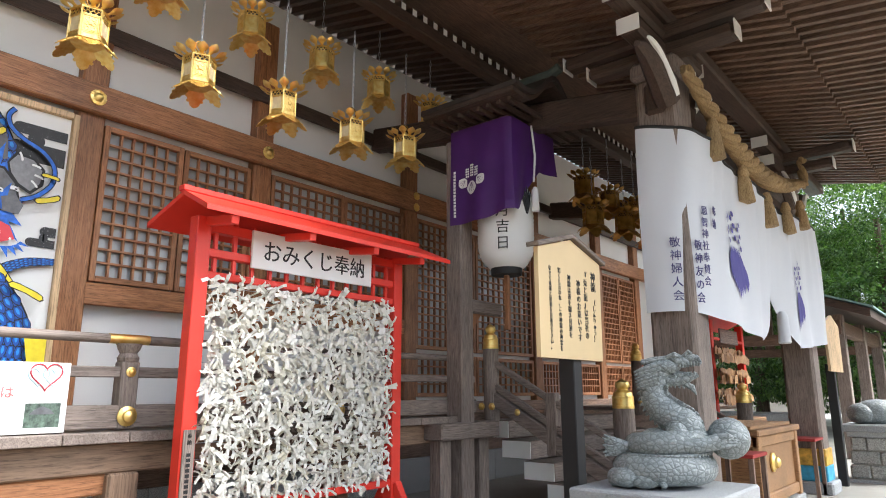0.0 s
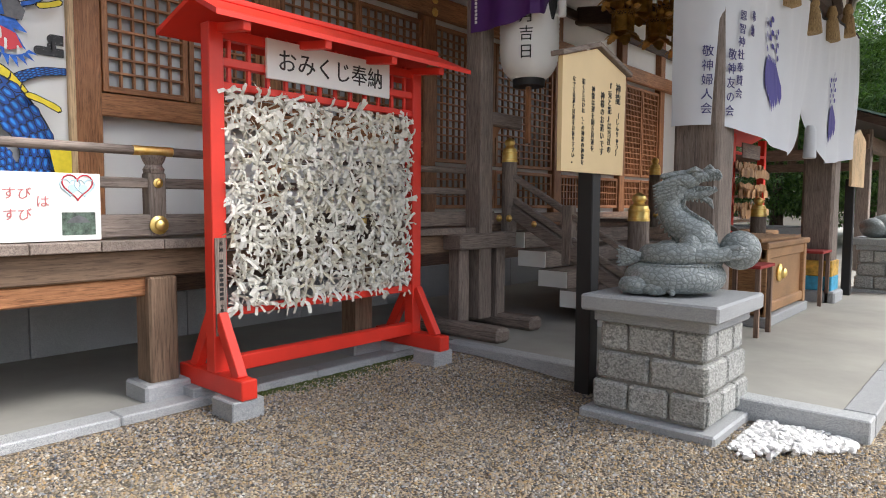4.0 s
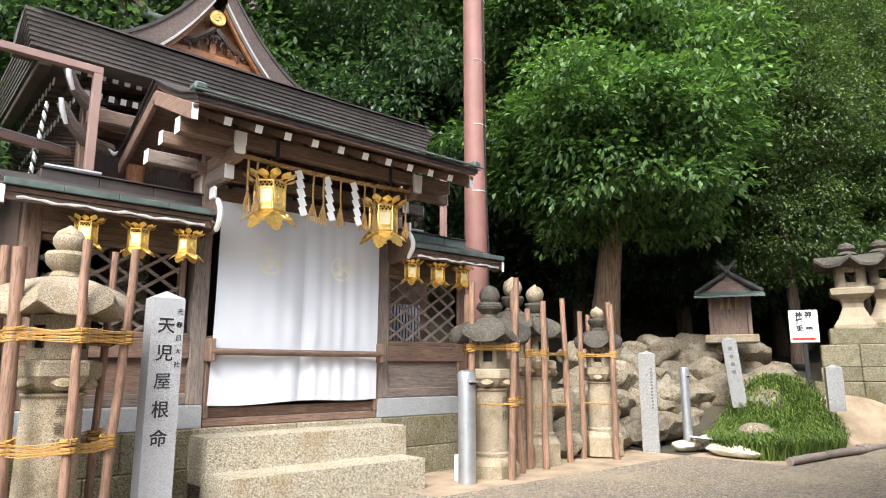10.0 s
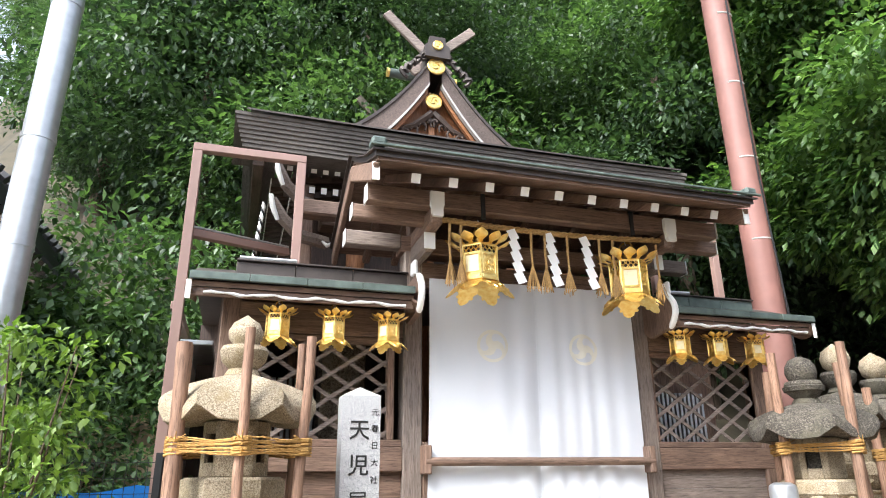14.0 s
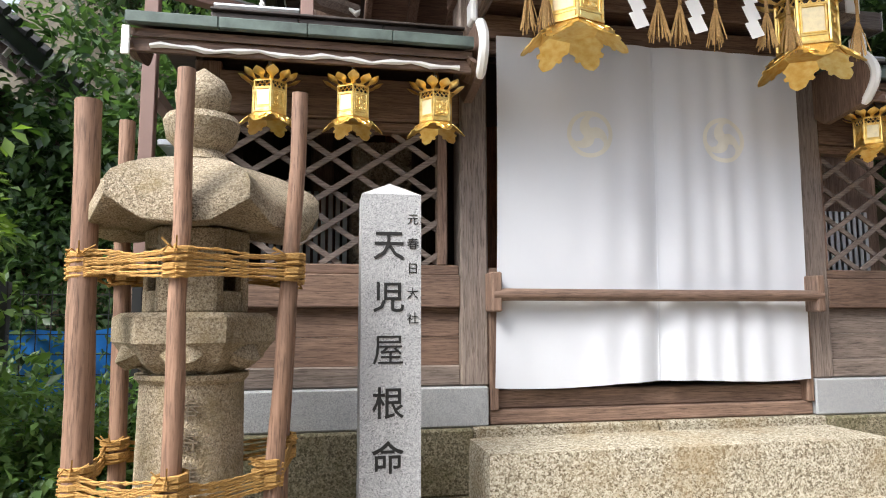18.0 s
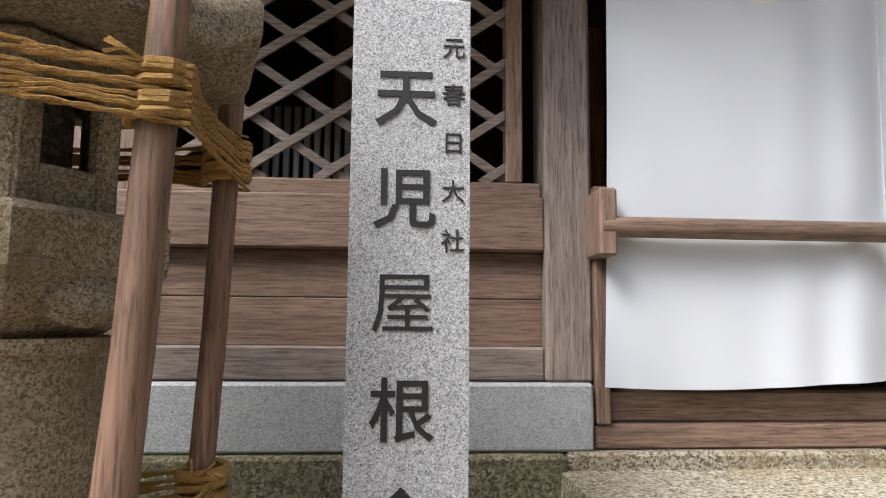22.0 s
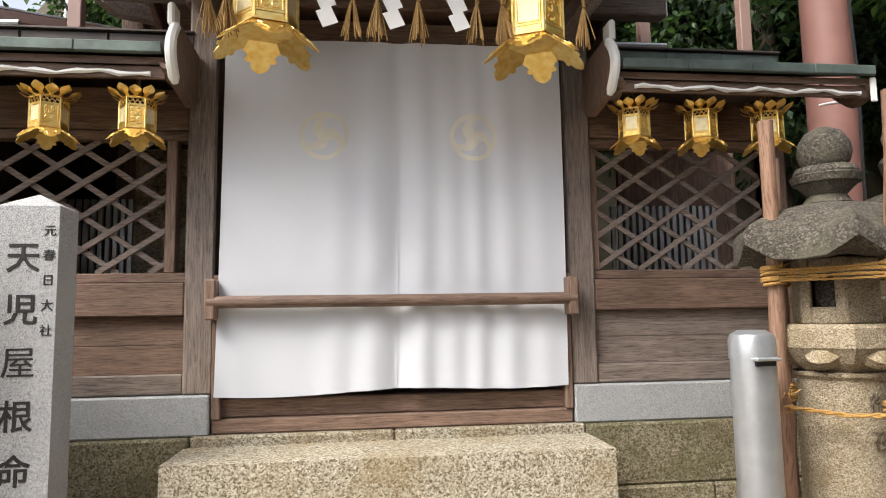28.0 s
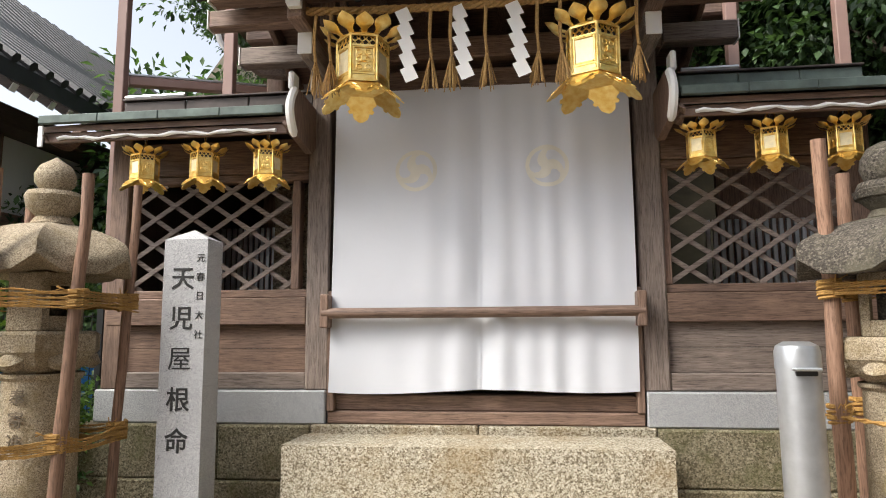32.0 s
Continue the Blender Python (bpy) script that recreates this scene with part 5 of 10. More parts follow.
# straw rope with paper streamers and tassels
shime = empty("sacred_rope", -6.16, -7.03, 3.25, 0, "twisted straw rope with white zigzag papers and tassels", "rope")


def twisted(pts, r, strands=3, twist=9.0, n=6):
    """Strands laid round a line of points."""
    g = Geo()
    pts = [Vector(p) for p in pts]
    L = [0.0]
    for a, b in zip(pts, pts[1:]):
        L.append(L[-1] + (b - a).length)
    for s in range(strands):
        line = []
        for i in range(len(pts)):
            d = (pts[min(i + 1, len(pts) - 1)] - pts[max(i - 1, 0)]).normalized()
            side = d.cross(Vector((0, 0, 1)))
            side = side.normalized() if side.length > 0.1 else Vector((1, 0, 0))
            up = side.cross(d)
            a = 2 * math.pi * s / strands + L[i] * twist / max(max(r) if isinstance(r, list) else r, 0.01) * 0.1
            rr = r[i] if isinstance(r, list) else r
            line.append(pts[i] + (side * math.cos(a) + up * math.sin(a)) * rr * 0.5)
        g.tube(line, [x * 0.55 for x in r] if isinstance(r, list) else r * 0.55, n)
    return g


pts = [(1.18 - 2.4 * i / 90, -0.03, 0.17 - 0.04 * math.sin(math.pi * i / 90) + 0.02 * (i / 90)) for i in range(91)]
part("rope", twisted(pts, 0.028), STRAW, shime, "", True)
for i, x in enumerate((1.0, 0.9, 0.25, 0.12, -0.1, -0.42, -0.56, -1.02)):
    part("tassel_cord", twisted([(x, 0, 0.12), (x + 0.01, 0.01, -0.06), (x, 0.005, -0.2)], 0.012), STRAW, shime, "", True)
    g = Geo()
    rng = random.Random(i)
    for j in range(26):
        a, r = rng.uniform(0, 6.28), rng.uniform(0.02, 0.065)
        g.tube([(x, 0, -0.18), (x + 0.4 * r * math.cos(a), 0.4 * r * math.sin(a), -0.26), (x + r * math.cos(a), r * math.sin(a), -0.38 - rng.uniform(0, 0.05))], 0.0035, 3)
    part("tassel", g, STRAW, shime, "loose straw tassel")
for x in (0.43, 0.08, -0.27):
    g = Geo()
    w = 0.075
    zz = []
    for k in range(5):
        xo, zo = x - 0.01 * k, 0.14 - 0.1 * k
        zz += [(xo - 0.025, 0.008 * k, zo), (xo + 0.055, 0.008 * k, zo - 0.03), (xo - 0.065, 0.008 * k + 0.004, zo - 0.09), (xo + 0.015, 0.008 * k + 0.004, zo - 0.12)]
    g.add(zz, [(2 * k, 2 * k + 1, 2 * k + 3, 2 * k + 2) for k in range(9)])
    part("zigzag_paper", g, PAPER, shime, "white zigzag paper streamer")


# ---- gilt hanging lanterns ----
def petal(g, m, ln, w, curl, n=10):
    """A spoon-shaped petal on a narrow stem, cupped, with a pointed tip."""
    v, f = [], []
    for i in range(n + 1):
        t = i / n
        if t < 0.35:
            ww = w * (0.42 + 0.2 * t)
        else:
            q = (t - 0.35) / 0.65
            ww = w * (0.49 + 0.85 * math.sin(math.pi * min(1, q * 0.95) ** 0.85)) * (1 - q ** 6)
        for s in (-1, -0.5, 0, 0.5, 1):
            v.append((curl * t * t + 0.3 * ww * (1 - s * s), s * ww, ln * t))
    for i in range(n):
        for j in range(4):
            a = i * 5 + j
            f.append((a, a + 1, a + 6, a + 5))
    g.add(v, f, m)


def gilt_lantern(name, scale, label, chain=0.35, gold=GOLD, pane=GLASSY):
    e = empty(name, 0, 0, 0, 0, label, "lantern")
    s = scale
    R = 0.11 * s
    ap = R * 0.866 * 0.97
    part("body", Geo().lathe([(R * 0.97, -0.1 * s), (R * 0.97, 0.056 * s)], 6), gold, e)
    # solid dark band stands in for the shaded hollow behind the frieze
    part("frieze_shade_core", Geo().lathe([(R * 0.9, 0.056 * s), (R * 0.9, 0.1 * s)], 6), LAMP_DARK, e, "dark core coloured as the shade behind the openwork frieze")
    for i in range(6):
        mm = pose(0, 0, 0, 0, 0, 60 * i + 30)
        # every other pane is paler, the reflected brightness put into its colour
        lit = i % 2 == 0
        part("pane", Geo().box(ap - 0.01 * s, -0.04 * s, -0.056 * s, ap + 0.003 * s, 0.04 * s, 0.042 * s, 0.002 * s, mm), pane if lit else gold, e, "mica pane coloured pale for reflected sky" if lit else "")
        g = Geo()
        for a, b, c, d in ((-0.047, -0.062, -0.039, 0.05), (0.039, -0.062, 0.047, 0.05), (-0.039, -0.062, 0.039, -0.055), (-0.039, 0.043, 0.039, 0.05), (-0.047, -0.094, 0.047, -0.072)):
            g.box(ap, a * s, b * s, ap + 0.007 * s, c * s, d * s, 0.002 * s, mm)
        for k in range(7):
            y0 = (-0.045 + 0.015 * k) * s
            g.tube([mm @ Vector((ap - 0.004 * s, y0, 0.06 * s)), mm @ Vector((ap, y0 + 0.008 * s * (-1) ** k, 0.072 * s)), mm @ Vector((ap - 0.002 * s, y0 - 0.006 * s * (-1) ** k, 0.084 * s)), mm @ Vector((ap - 0.004 * s, y0, 0.096 * s))], 0.0042 * s, 4)
        if not lit:
            for k in range(3):
                for q in (-1, 1):
                    zz, yy = (-0.04 + 0.032 * k) * s, q * 0.018 * s
                    g.tube([mm @ Vector((ap + 0.004 * s, yy + 0.013 * s * math.cos(a), zz + 0.012 * s * math.sin(a))) for a in [2 * math.pi * j / 7 for j in range(7)]], 0.003 * s, 4, True)
            g.box(ap + 0.003 * s, -0.012 * s, -0.016 * s, ap + 0.012 * s, 0.012 * s, 0.008 * s, 0.003 * s, mm)
        part("fretwork", g, gold, e)
        g = Geo()
        p, q = math.radians(60 * i), math.radians(60 * i + 60)
        g.tube([(R * math.cos(p), R * math.sin(p), -0.1 * s), (R * math.cos(p), R * math.sin(p), 0.1 * s)], 0.007 * s, 6)
        for zz, rr in ((-0.098, 1.03), (-0.067, 1.0), (0.054, 1.01), (0.099, 1.03)):
            g.tube([(R * rr * math.cos(p), R * rr * math.sin(p), zz * s), (R * rr * math.cos(q), R * rr * math.sin(q), zz * s)], 0.0055 * s, 4)
        part("corner_rib", g, gold, e)
    # flared six-sided skirt with scrolled tabs
    part("skirt", Geo().lathe([(R * 0.98, -0.1 * s), (R * 1.24, -0.124 * s), (R * 1.22, -0.13 * s), (R * 0.9, -0.106 * s)], 6), gold, e)
    tab = [(-0.066, 0.0), (0.066, 0.0), (0.068, -0.014), (0.056, -0.022), (0.05, -0.034), (0.06, -0.046), (0.052, -0.058), (0.038, -0.056), (0.036, -0.07), (0.03, -0.086), (0.014, -0.098), (0, -0.104),
           (-0.014, -0.098), (-0.03, -0.086), (-0.036, -0.07), (-0.038, -0.056), (-0.052, -0.058), (-0.06, -0.046), (-0.05, -0.034), (-0.056, -0.022), (-0.068, -0.014)]
    for i in range(6):
        mm = pose(0, 0, 0, 0, 0, 60 * i) @ pose(0, -R * 1.07, -0.12 * s, -49, 0, 0)
        g = Geo().plate([(x * s, z * s) for x, z in tab], 0.004 * s, mm)
        for q in (-1, 1):
            g.tube([mm @ Vector((q * x * s, -0.003 * s, z * s)) for x, z in ((0.045, -0.01), (0.03, -0.025), (0.036, -0.042), (0.02, -0.05), (0.012, -0.075))], 0.003 * s, 4)
        part("skirt_leaf", g, gold, e)
    part("shoulder", Geo().lathe([(R * 0.95, 0.1 * s), (R * 1.02, 0.106 * s), (R * 0.9, 0.115 * s), (R * 0.45, 0.128 * s), (R * 0.2, 0.14 * s), (0.02 * s, 0.15 * s), (0.018 * s, 0.165 * s), (0.001, 0.172 * s)], 12), gold, e, "", True)
    for i in range(12):
        g = Geo()
        petal(g, pose(0, 0, 0, 0, 0, 30 * i) @ pose(R * 0.8, 0, 0.104 * s, 0, 66 + 8 * (i % 2), 0), 0.118 * s, 0.029 * s, -0.02 * s)
        part("petal", g, gold, e, "", True)
    ring = [(0, 0.045 * s * math.sin(a), 0.155 * s + 0.045 * s * (1 - math.cos(a))) for a in [2 * math.pi * i / 18 for i in range(18)]]
    part("ring", Geo().tube(ring, 0.0055 * s, 6, True), GOLD_OLD, e, "", True)
    g = Geo()
    k = max(3, int(chain / 0.05))
    for i in range(k):
        zc = 0.245 * s + chain * (i + 0.5) / k
        o = i % 2
        loop = [((0.009 * math.cos(a)) * (1 - o), (0.009 * math.cos(a)) * o, zc + 0.032 * math.sin(a)) for a in [2 * math.pi * j / 8 for j in range(8)]]
        g.tube(loop, 0.0028, 4, True)
    part("chain", g, STEEL, e, "steel chain")
    return e


first = gilt_lantern("hanging_lantern", 1.0, "gilt six-sided hanging lantern with lotus petals under the eaves", 0.75)
tagged(first, group="lanterns under the hall eaves")
first.matrix_basis = pose(-4.35, 0.89, 3.48, 0, 0, 12)
rng = random.Random(4)
for y in (1.615, 2.365, 3.095, 3.835, 4.52):
    copy_thing(first, pose(-4.35, y, 3.48 + (0.06 if y > 4 else 0), 0, 0, rng.uniform(0, 60)))
second = gilt_lantern("hanging_lantern", 1.0, "older gilt hanging lantern on a long chain", 0.6, GOLD, GOLD)
tagged(second, group="lanterns under the hall eaves")
second.matrix_basis = pose(-4.75, 1.5, 4.32, 0, 0, 25)
for y in (2.24, 3.02, 3.79, 4.54, 5.35):
    copy_thing(second, pose(-4.75, y, 4.3, 0, 0, rng.uniform(0, 60)))
dull = gilt_lantern("hanging_lantern", 1.1, "tarnished brass hanging lantern in deep shade", 0.6, GOLD_OLD, GOLD_OLD)
tagged(dull, group="lanterns under the hall eaves")
dull.matrix_basis = pose(-3.9, 7.3, 3.75, 0, 0, 10)
for x, y, z in ((-3.9, 8.0, 3.72), (-3.75, 7.2, 3.32), (-3.75, 8.1, 3.42), (-3.75, 8.9, 3.45), (-3.9, 8.8, 3.75)):
    copy_thing(dull, pose(x, y, z, 0, 0, rng.uniform(0, 60)))
sidel = gilt_lantern("hanging_lantern", 1.0, "gilt hanging lantern in a row along the side eaves", 0.55)
tagged(sidel, group="lanterns along the hall side")
sidel.matrix_basis = pose(-6.35, -0.12, 4.0, 0, 0, 5)
for i in range(1, 9):
    copy_thing(sidel, pose(-6.35 - 0.82 * i, -0.12, 4.0, 0, 0, rng.uniform(0, 60)))
small = gilt_lantern("hanging_lantern", 0.84, "small gilt hanging lantern under the wing roof", 0.05)
tagged(small, group="lanterns on the shrine wings")
small.matrix_basis = pose(-3.82, -7.37, 2.485, 0, 0, 40)
for x, a in ((-4.263, 28), (-4.723, 12), (-7.626, 25), (-8.063, 33), (-8.509, 38)):
    copy_thing(small, pose(x, -7.37 if x > -6 else -7.45, 2.485 if x > -6 else 2.52, 0, 0, a))
large = gilt_lantern("hanging_lantern", 1.5, "large gilt hanging lantern with lotus petals and mica panes", 0.03)
tagged(large, group="pair of large lanterns at the gate")
large.matrix_basis = pose(-5.449, -7.12, 3.045, 0, 0, 16)
copy_thing(large, pose(-6.915, -7.12, 3.03, 0, 0, 34))


# ---- stone lanterns, posts and what stands by the shrine ----
def hex_roof(r, z0, h, lift):
    """A six-sided lantern cap with curled corners."""
    v, f = [], []
    rings = ((0.6, 0.03), (0.98, -0.02), (1.0, 0.0), (1.0, 0.2), (0.95, 0.34), (0.82, 0.55), (0.64, 0.75), (0.42, 0.91), (0.22, 1.0))
    for rr, zz in rings:
        for i in range(24):
            a = 2 * math.pi * i / 24
            c = abs(((i % 4) / 4 - 0.5) * 2)
            rad = r * rr * (0.9 + 0.1 * c ** 2)
            v.append((rad * math.cos(a), rad * math.sin(a), z0 + h * zz + lift * (c ** 3) * rr ** 3))
    for j in range(len(rings) - 1):
        for i in range(24):
            f.append((j * 24 + i, j * 24 + (i + 1) % 24, (j + 1) * 24 + (i + 1) % 24, (j + 1) * 24 + i))
    f.append(tuple(range(24))[::-1])
    f.append(tuple(range((len(rings) - 1) * 24, len(rings) * 24)))
    return Geo().add(v, f)


def stone_lantern(x, y, z, s, rot, label, mats, group, ball=False, capr=0.43, big=1.0):
    e = empty("stone_lantern", x, y, z, rot, label, "stone lantern", group)
    shaft, ring, cap = mats
    part("base", Geo().lathe([(0.36 * s, -0.1), (0.36 * s, 0.2 * s), (0.31 * s, 0.27 * s), (0.22 * s, 0.31 * s)], 6), ring, e)
    part("shaft", Geo().lathe([(0.235 * s, 0.3 * s), (0.24 * s, 0.34 * s), (0.22 * s, 0.36 * s), (0.216 * s, 0.75 * s), (0.21 * s, 1.1 * s), (0.23 * s, 1.12 * s), (0.23 * s, 1.14 * s)], 24), shaft, e, "", True)
    v = [(0.2 * s, 1.14 * s), (0.27 * s, 1.19 * s), (0.325 * s, 1.26 * s), (0.335 * s, 1.27 * s), (0.335 * s, 1.37 * s), (0.3 * s, 1.39 * s)]
    part("platform", Geo().lathe(v, 6), ring, e)
    g = Geo()
    for i in range(6):
        m = pose(0, 0, 0, 0, 0, 60 * i + 30)
        g.lathe([(0.001, -0.05 * s), (0.07 * s, -0.02 * s), (0.085 * s, 0.03 * s), (0.04 * s, 0.065 * s), (0.001, 0.07 * s)], 10, m @ pose(0.225 * s, 0, 1.215 * s, 0, 35, 0))
    part("lotus_petals", g, ring, e, "carved lotus petals", True)
    for i in range(6):
        m = pose(0, 0, 0, 0, 0, 60 * i + 30)
        w = 0.11 * s
        if i % 2:
            part("fire_box_wall", Geo().box(0.15 * s, -w, 1.39 * s, 0.19 * s, w, 1.74 * s, 0.008, m), shaft, e)
        else:
            for a, b, c, d in ((-w, 1.39 * s, -w + 0.05 * s, 1.74 * s), (w - 0.05 * s, 1.39 * s, w, 1.74 * s), (-w + 0.05 * s, 1.39 * s, w - 0.05 * s, 1.48 * s), (-w + 0.05 * s, 1.66 * s, w - 0.05 * s, 1.74 * s)):
                part("fire_box_bar", Geo().box(0.15 * s, a, b, 0.19 * s, c, d, 0.006, m), shaft, e)
    # dark core fills the hollow fire box in place of its inner shade
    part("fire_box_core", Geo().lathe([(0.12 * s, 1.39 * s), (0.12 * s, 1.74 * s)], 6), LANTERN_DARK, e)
    part("cap", hex_roof(capr * s, 1.72 * s, 0.33 * s, 0.1 * s), cap, e, "curved stone cap, dark with lichen", True)
    part("collar", Geo().lathe([(0.1 * s, 2.02 * s), (0.125 * s, 2.05 * s), (0.1 * s, 2.09 * s), (0.085 * s, 2.1 * s)], 18), cap, e, "", True)
    part("lotus_bowl", Geo().lathe([(0.09 * s, 2.09 * s), (0.15 * s, 2.15 * s), (0.165 * s, 2.22 * s), (0.15 * s, 2.25 * s), (0.08 * s, 2.26 * s)], 18), cap, e, "", True)
    top = [(0.07 * s, 2.25 * s), (0.115 * s, 2.31 * s), (0.12 * s, 2.36 * s), (0.09 * s, 2.42 * s), (0.03 * s, 2.46 * s), (0.004, 2.48 * s)]
    if ball:
        top = [(0.06 * s, 2.25 * s), (0.12 * s, 2.3 * s), (0.14 * s, 2.38 * s), (0.115 * s, 2.46 * s), (0.03 * s, 2.52 * s), (0.004, 2.54 * s)]
    if big > 1:
        top = [(0.1, 2.14 * s), (0.165, 2.16 * s), (0.175, 2.2 * s), (0.12, 2.225 * s), (0.1, 2.24 * s), (0.12, 2.28 * s), (0.134, 2.33 * s), (0.126, 2.39 * s), (0.09, 2.45 * s), (0.03, 2.48 * s), (0.004, 2.485 * s)]
    part("jewel", Geo().lathe(top, 24), LANTERN_DARK if big > 1 else ring, e, "", True)
    return e


def log_pole(x0, y0, z0, x1, y1, z1, r, group):
    n = 9
    rng = random.Random(int(x0 * 1000) + int(y0 * 100))
    pts, rs = [], []
    for i in range(n):
        t = i / (n - 1)
        pts.append((x0 + (x1 - x0) * t + rng.uniform(-1, 1) * 0.006, y0 + (y1 - y0) * t + rng.uniform(-1, 1) * 0.006, z0 + (z1 - z0) * t))
        rs.append(r * (1.08 - 0.16 * t) * rng.uniform(0.95, 1.05))
    ob = part("log_pole", Geo().tube(pts, rs, 12), W_LOG, None, "", True)
    return tagged(ob, "slim peeled log pole bracing a stone lantern", "pole", group)


def rope_loop(corners, z, strands, r, group, knots=True, sag=0.0):
    """Straw rope bound from pole to pole."""
    e = empty("straw_binding", 0, 0, 0, 0, "orange straw rope bound round the log poles", "rope", group)
    k = len(corners)
    for j in range(strands):
        rng = random.Random(j + int(z * 50))
        pts = []
        for i in range(k):
            a, b = Vector(corners[i]), Vector(corners[(i + 1) % k])
            out = ((a - sum((Vector(c) for c in corners), Vector((0, 0))) / k)).normalized() * 0.06
            pts.append((a.x + out.x, a.y + out.y, z + (j - strands / 2) * r * 1.7 + rng.uniform(-1, 1) * 0.008))
            for t in (0.3, 0.6):
                c = a.lerp(b, t)
                o2 = (c - sum((Vector(q) for q in corners), Vector((0, 0))) / k).normalized() * 0.03
                pts.append((c.x + o2.x, c.y + o2.y, z + (j - strands / 2) * r * 1.3 + rng.uniform(-1, 1) * 0.012 - sag))
        fine = []
        m = len(pts)
        for i in range(m):
            for t in (0, 0.25, 0.5, 0.75):
                fine.append(Vector(pts[i]).lerp(Vector(pts[(i + 1) % m]), t))
        fine.append(fine[0])
        part("rope_strand", twisted(fine, r, 2, 6.0, 5), ROPE, e, "", True)
    if knots:
        for i, c in enumerate(corners):
            coil = [(c[0] + 0.054 * math.cos(0.7 * w), c[1] + 0.054 * math.sin(0.7 * w), z - 0.055 + 0.0021 * w + 0.006 * math.sin(0.23 * w)) for w in range(52)]
            part("knot", Geo().tube(coil, 0.0095, 6), ROPE, e, "wound straw knot", True)
            rng = random.Random(i)
            for q in range(4):
                a = rng.uniform(0, 6.28)
                part("loose_end", Geo().tube([(c[0], c[1] + 0.05, z + 0.03), (c[0] + 0.04 * math.cos(a), c[1] + 0.075, z + 0.05), (c[0] + 0.07 * math.cos(a), c[1] + 0.08, z + 0.05 + 0.03 * math.sin(a))], 0.0035, 3), ROPE, e)
    return e


pale = (LANTERN_STONE, LANTERN_STONE, LANTERN_STONE)
dark = (LANTERN_STONE, LANTERN_STONE, LANTERN_DARK)
lan_a = stone_lantern(-3.585, -6.8, -0.02, 0.985, 0, "weathered tan stone lantern with a pale cap, braced by logs", pale, "braced stone lanterns", False, 0.515)
lan_b = stone_lantern(-8.43, -6.86, -0.05, 0.965, 5, "weathered stone lantern with a dark lichened cap, braced by logs", dark, "braced stone lanterns", False, 0.54, 1.4)
stone_lantern(-9.325, -7.28, 0.05, 1.0, 20, "old stone lantern with a pale jewel, braced by logs", dark, "braced stone lanterns", True)
stone_lantern(-9.645, -7.14, 0.1, 0.94, 40, "old stone lantern with a round jewel, braced by logs", dark, "braced stone lanterns", True)
stone_lantern(-11.0, -7.05, 0.12, 0.86, 0, "slender old stone lantern braced by logs", dark, "braced stone lanterns")
CARVED = plain("carved_hollow_stone", (0.13, 0.1, 0.065), 0.9, 0, 0.4, 40)
for i, ch in enumerate("奉寄進"):
    writing("carved_character", ch, 0.1, pose(-0.02, 0.2165, 1.04 - 0.125 * i, 0, 0, 180), CARVED, lan_a)
for i, ch in enumerate("御夜"):
    writing("carved_character", ch, 0.12, pose(-0.02, 0.211, 1.0 - 0.17 * i, 0, 0, 180), CARVED, lan_b)
set_l = [(-3.27, -6.5), (-3.61, -6.3), (-3.91, -6.49), (-3.93, -6.98), (-3.24, -7.05)]
tops = [(-3.213, -6.52, 2.16), (-3.611, -6.315, 2.235), (-4.015, -6.52, 2.235), (-3.993, -7.03, 2.28), (-3.195, -7.09, 2.25)]
for (a, b), t, r in zip(set_l, tops, (0.05, 0.033, 0.035, 0.03, 0.038)):
    log_pole(a, b, -0.05, *t, r, "poles round the near stone lantern")
rope_loop([(-3.23, -6.52), (-3.611, -6.31), (-3.985, -6.51), (-3.972, -7.01), (-3.21, -7.08)], 1.53, 9, 0.0075, "bindings of the stone lanterns")
rope_loop([(-3.25, -6.51), (-3.61, -6.305), (-3.92, -6.51), (-3.95, -7.0), (-3.22, -7.06)], 0.75, 8, 0.0075, "bindings of the stone lanterns", sag=0.03)
near_b = [(-8.11, -6.9), (-8.36, -6.47), (-8.86, -6.75), (-8.4, -7.28)]
near_t = [(-8.053, -6.784, 2.35), (-8.451, -6.408, 2.4), (-8.8, -6.8, 2.3), (-8.35, -7.2, 2.25)]
for (a, b), t in zip(near_b, near_t):
    log_pole(a, b, -0.05, *t, 0.042, "poles round the dark-capped lantern")
rope_loop([(-8.07, -6.83), (-8.42, -6.43), (-8.83, -6.78), (-8.37, -7.23)], 1.55, 6, 0.008, "bindings of the stone lanterns")
rope_loop([(-8.09, -6.87), (-8.39, -6.45), (-8.84, -6.77), (-8.38, -7.25)], 0.9, 1, 0.014, "bindings of the stone lanterns", sag=0.02)
for cx, cy, zt, offs in ((-9.645, -7.14, 2.2, ((-0.04, -0.44), (0.17, -0.41), (0.36, 0.25), (-0.3, 0.35))), (-11.0, -7.05, 2.25, ((-0.235, -0.33), (0.23, -0.33), (0.16, 0.34), (-0.17, 0.34)))):
    cs = [(cx - 0.53 * q - 0.85 * w, cy + 0.85 * q - 0.53 * w) for q, w in offs]
    for i, (a, b) in enumerate(cs):
        log_pole(a + 0.04 * (1 if a > cx else -1), b + 0.02, -0.02, a, b, zt + 0.1 * ((i * 37) % 3 - 1), 0.042, "poles round the far stone lanterns")
    rope_loop(cs, 1.5, 3, 0.012, "bindings of the stone lanterns")
    rope_loop(cs, 0.8, 2, 0.01, "bindings of the stone lanterns", False)

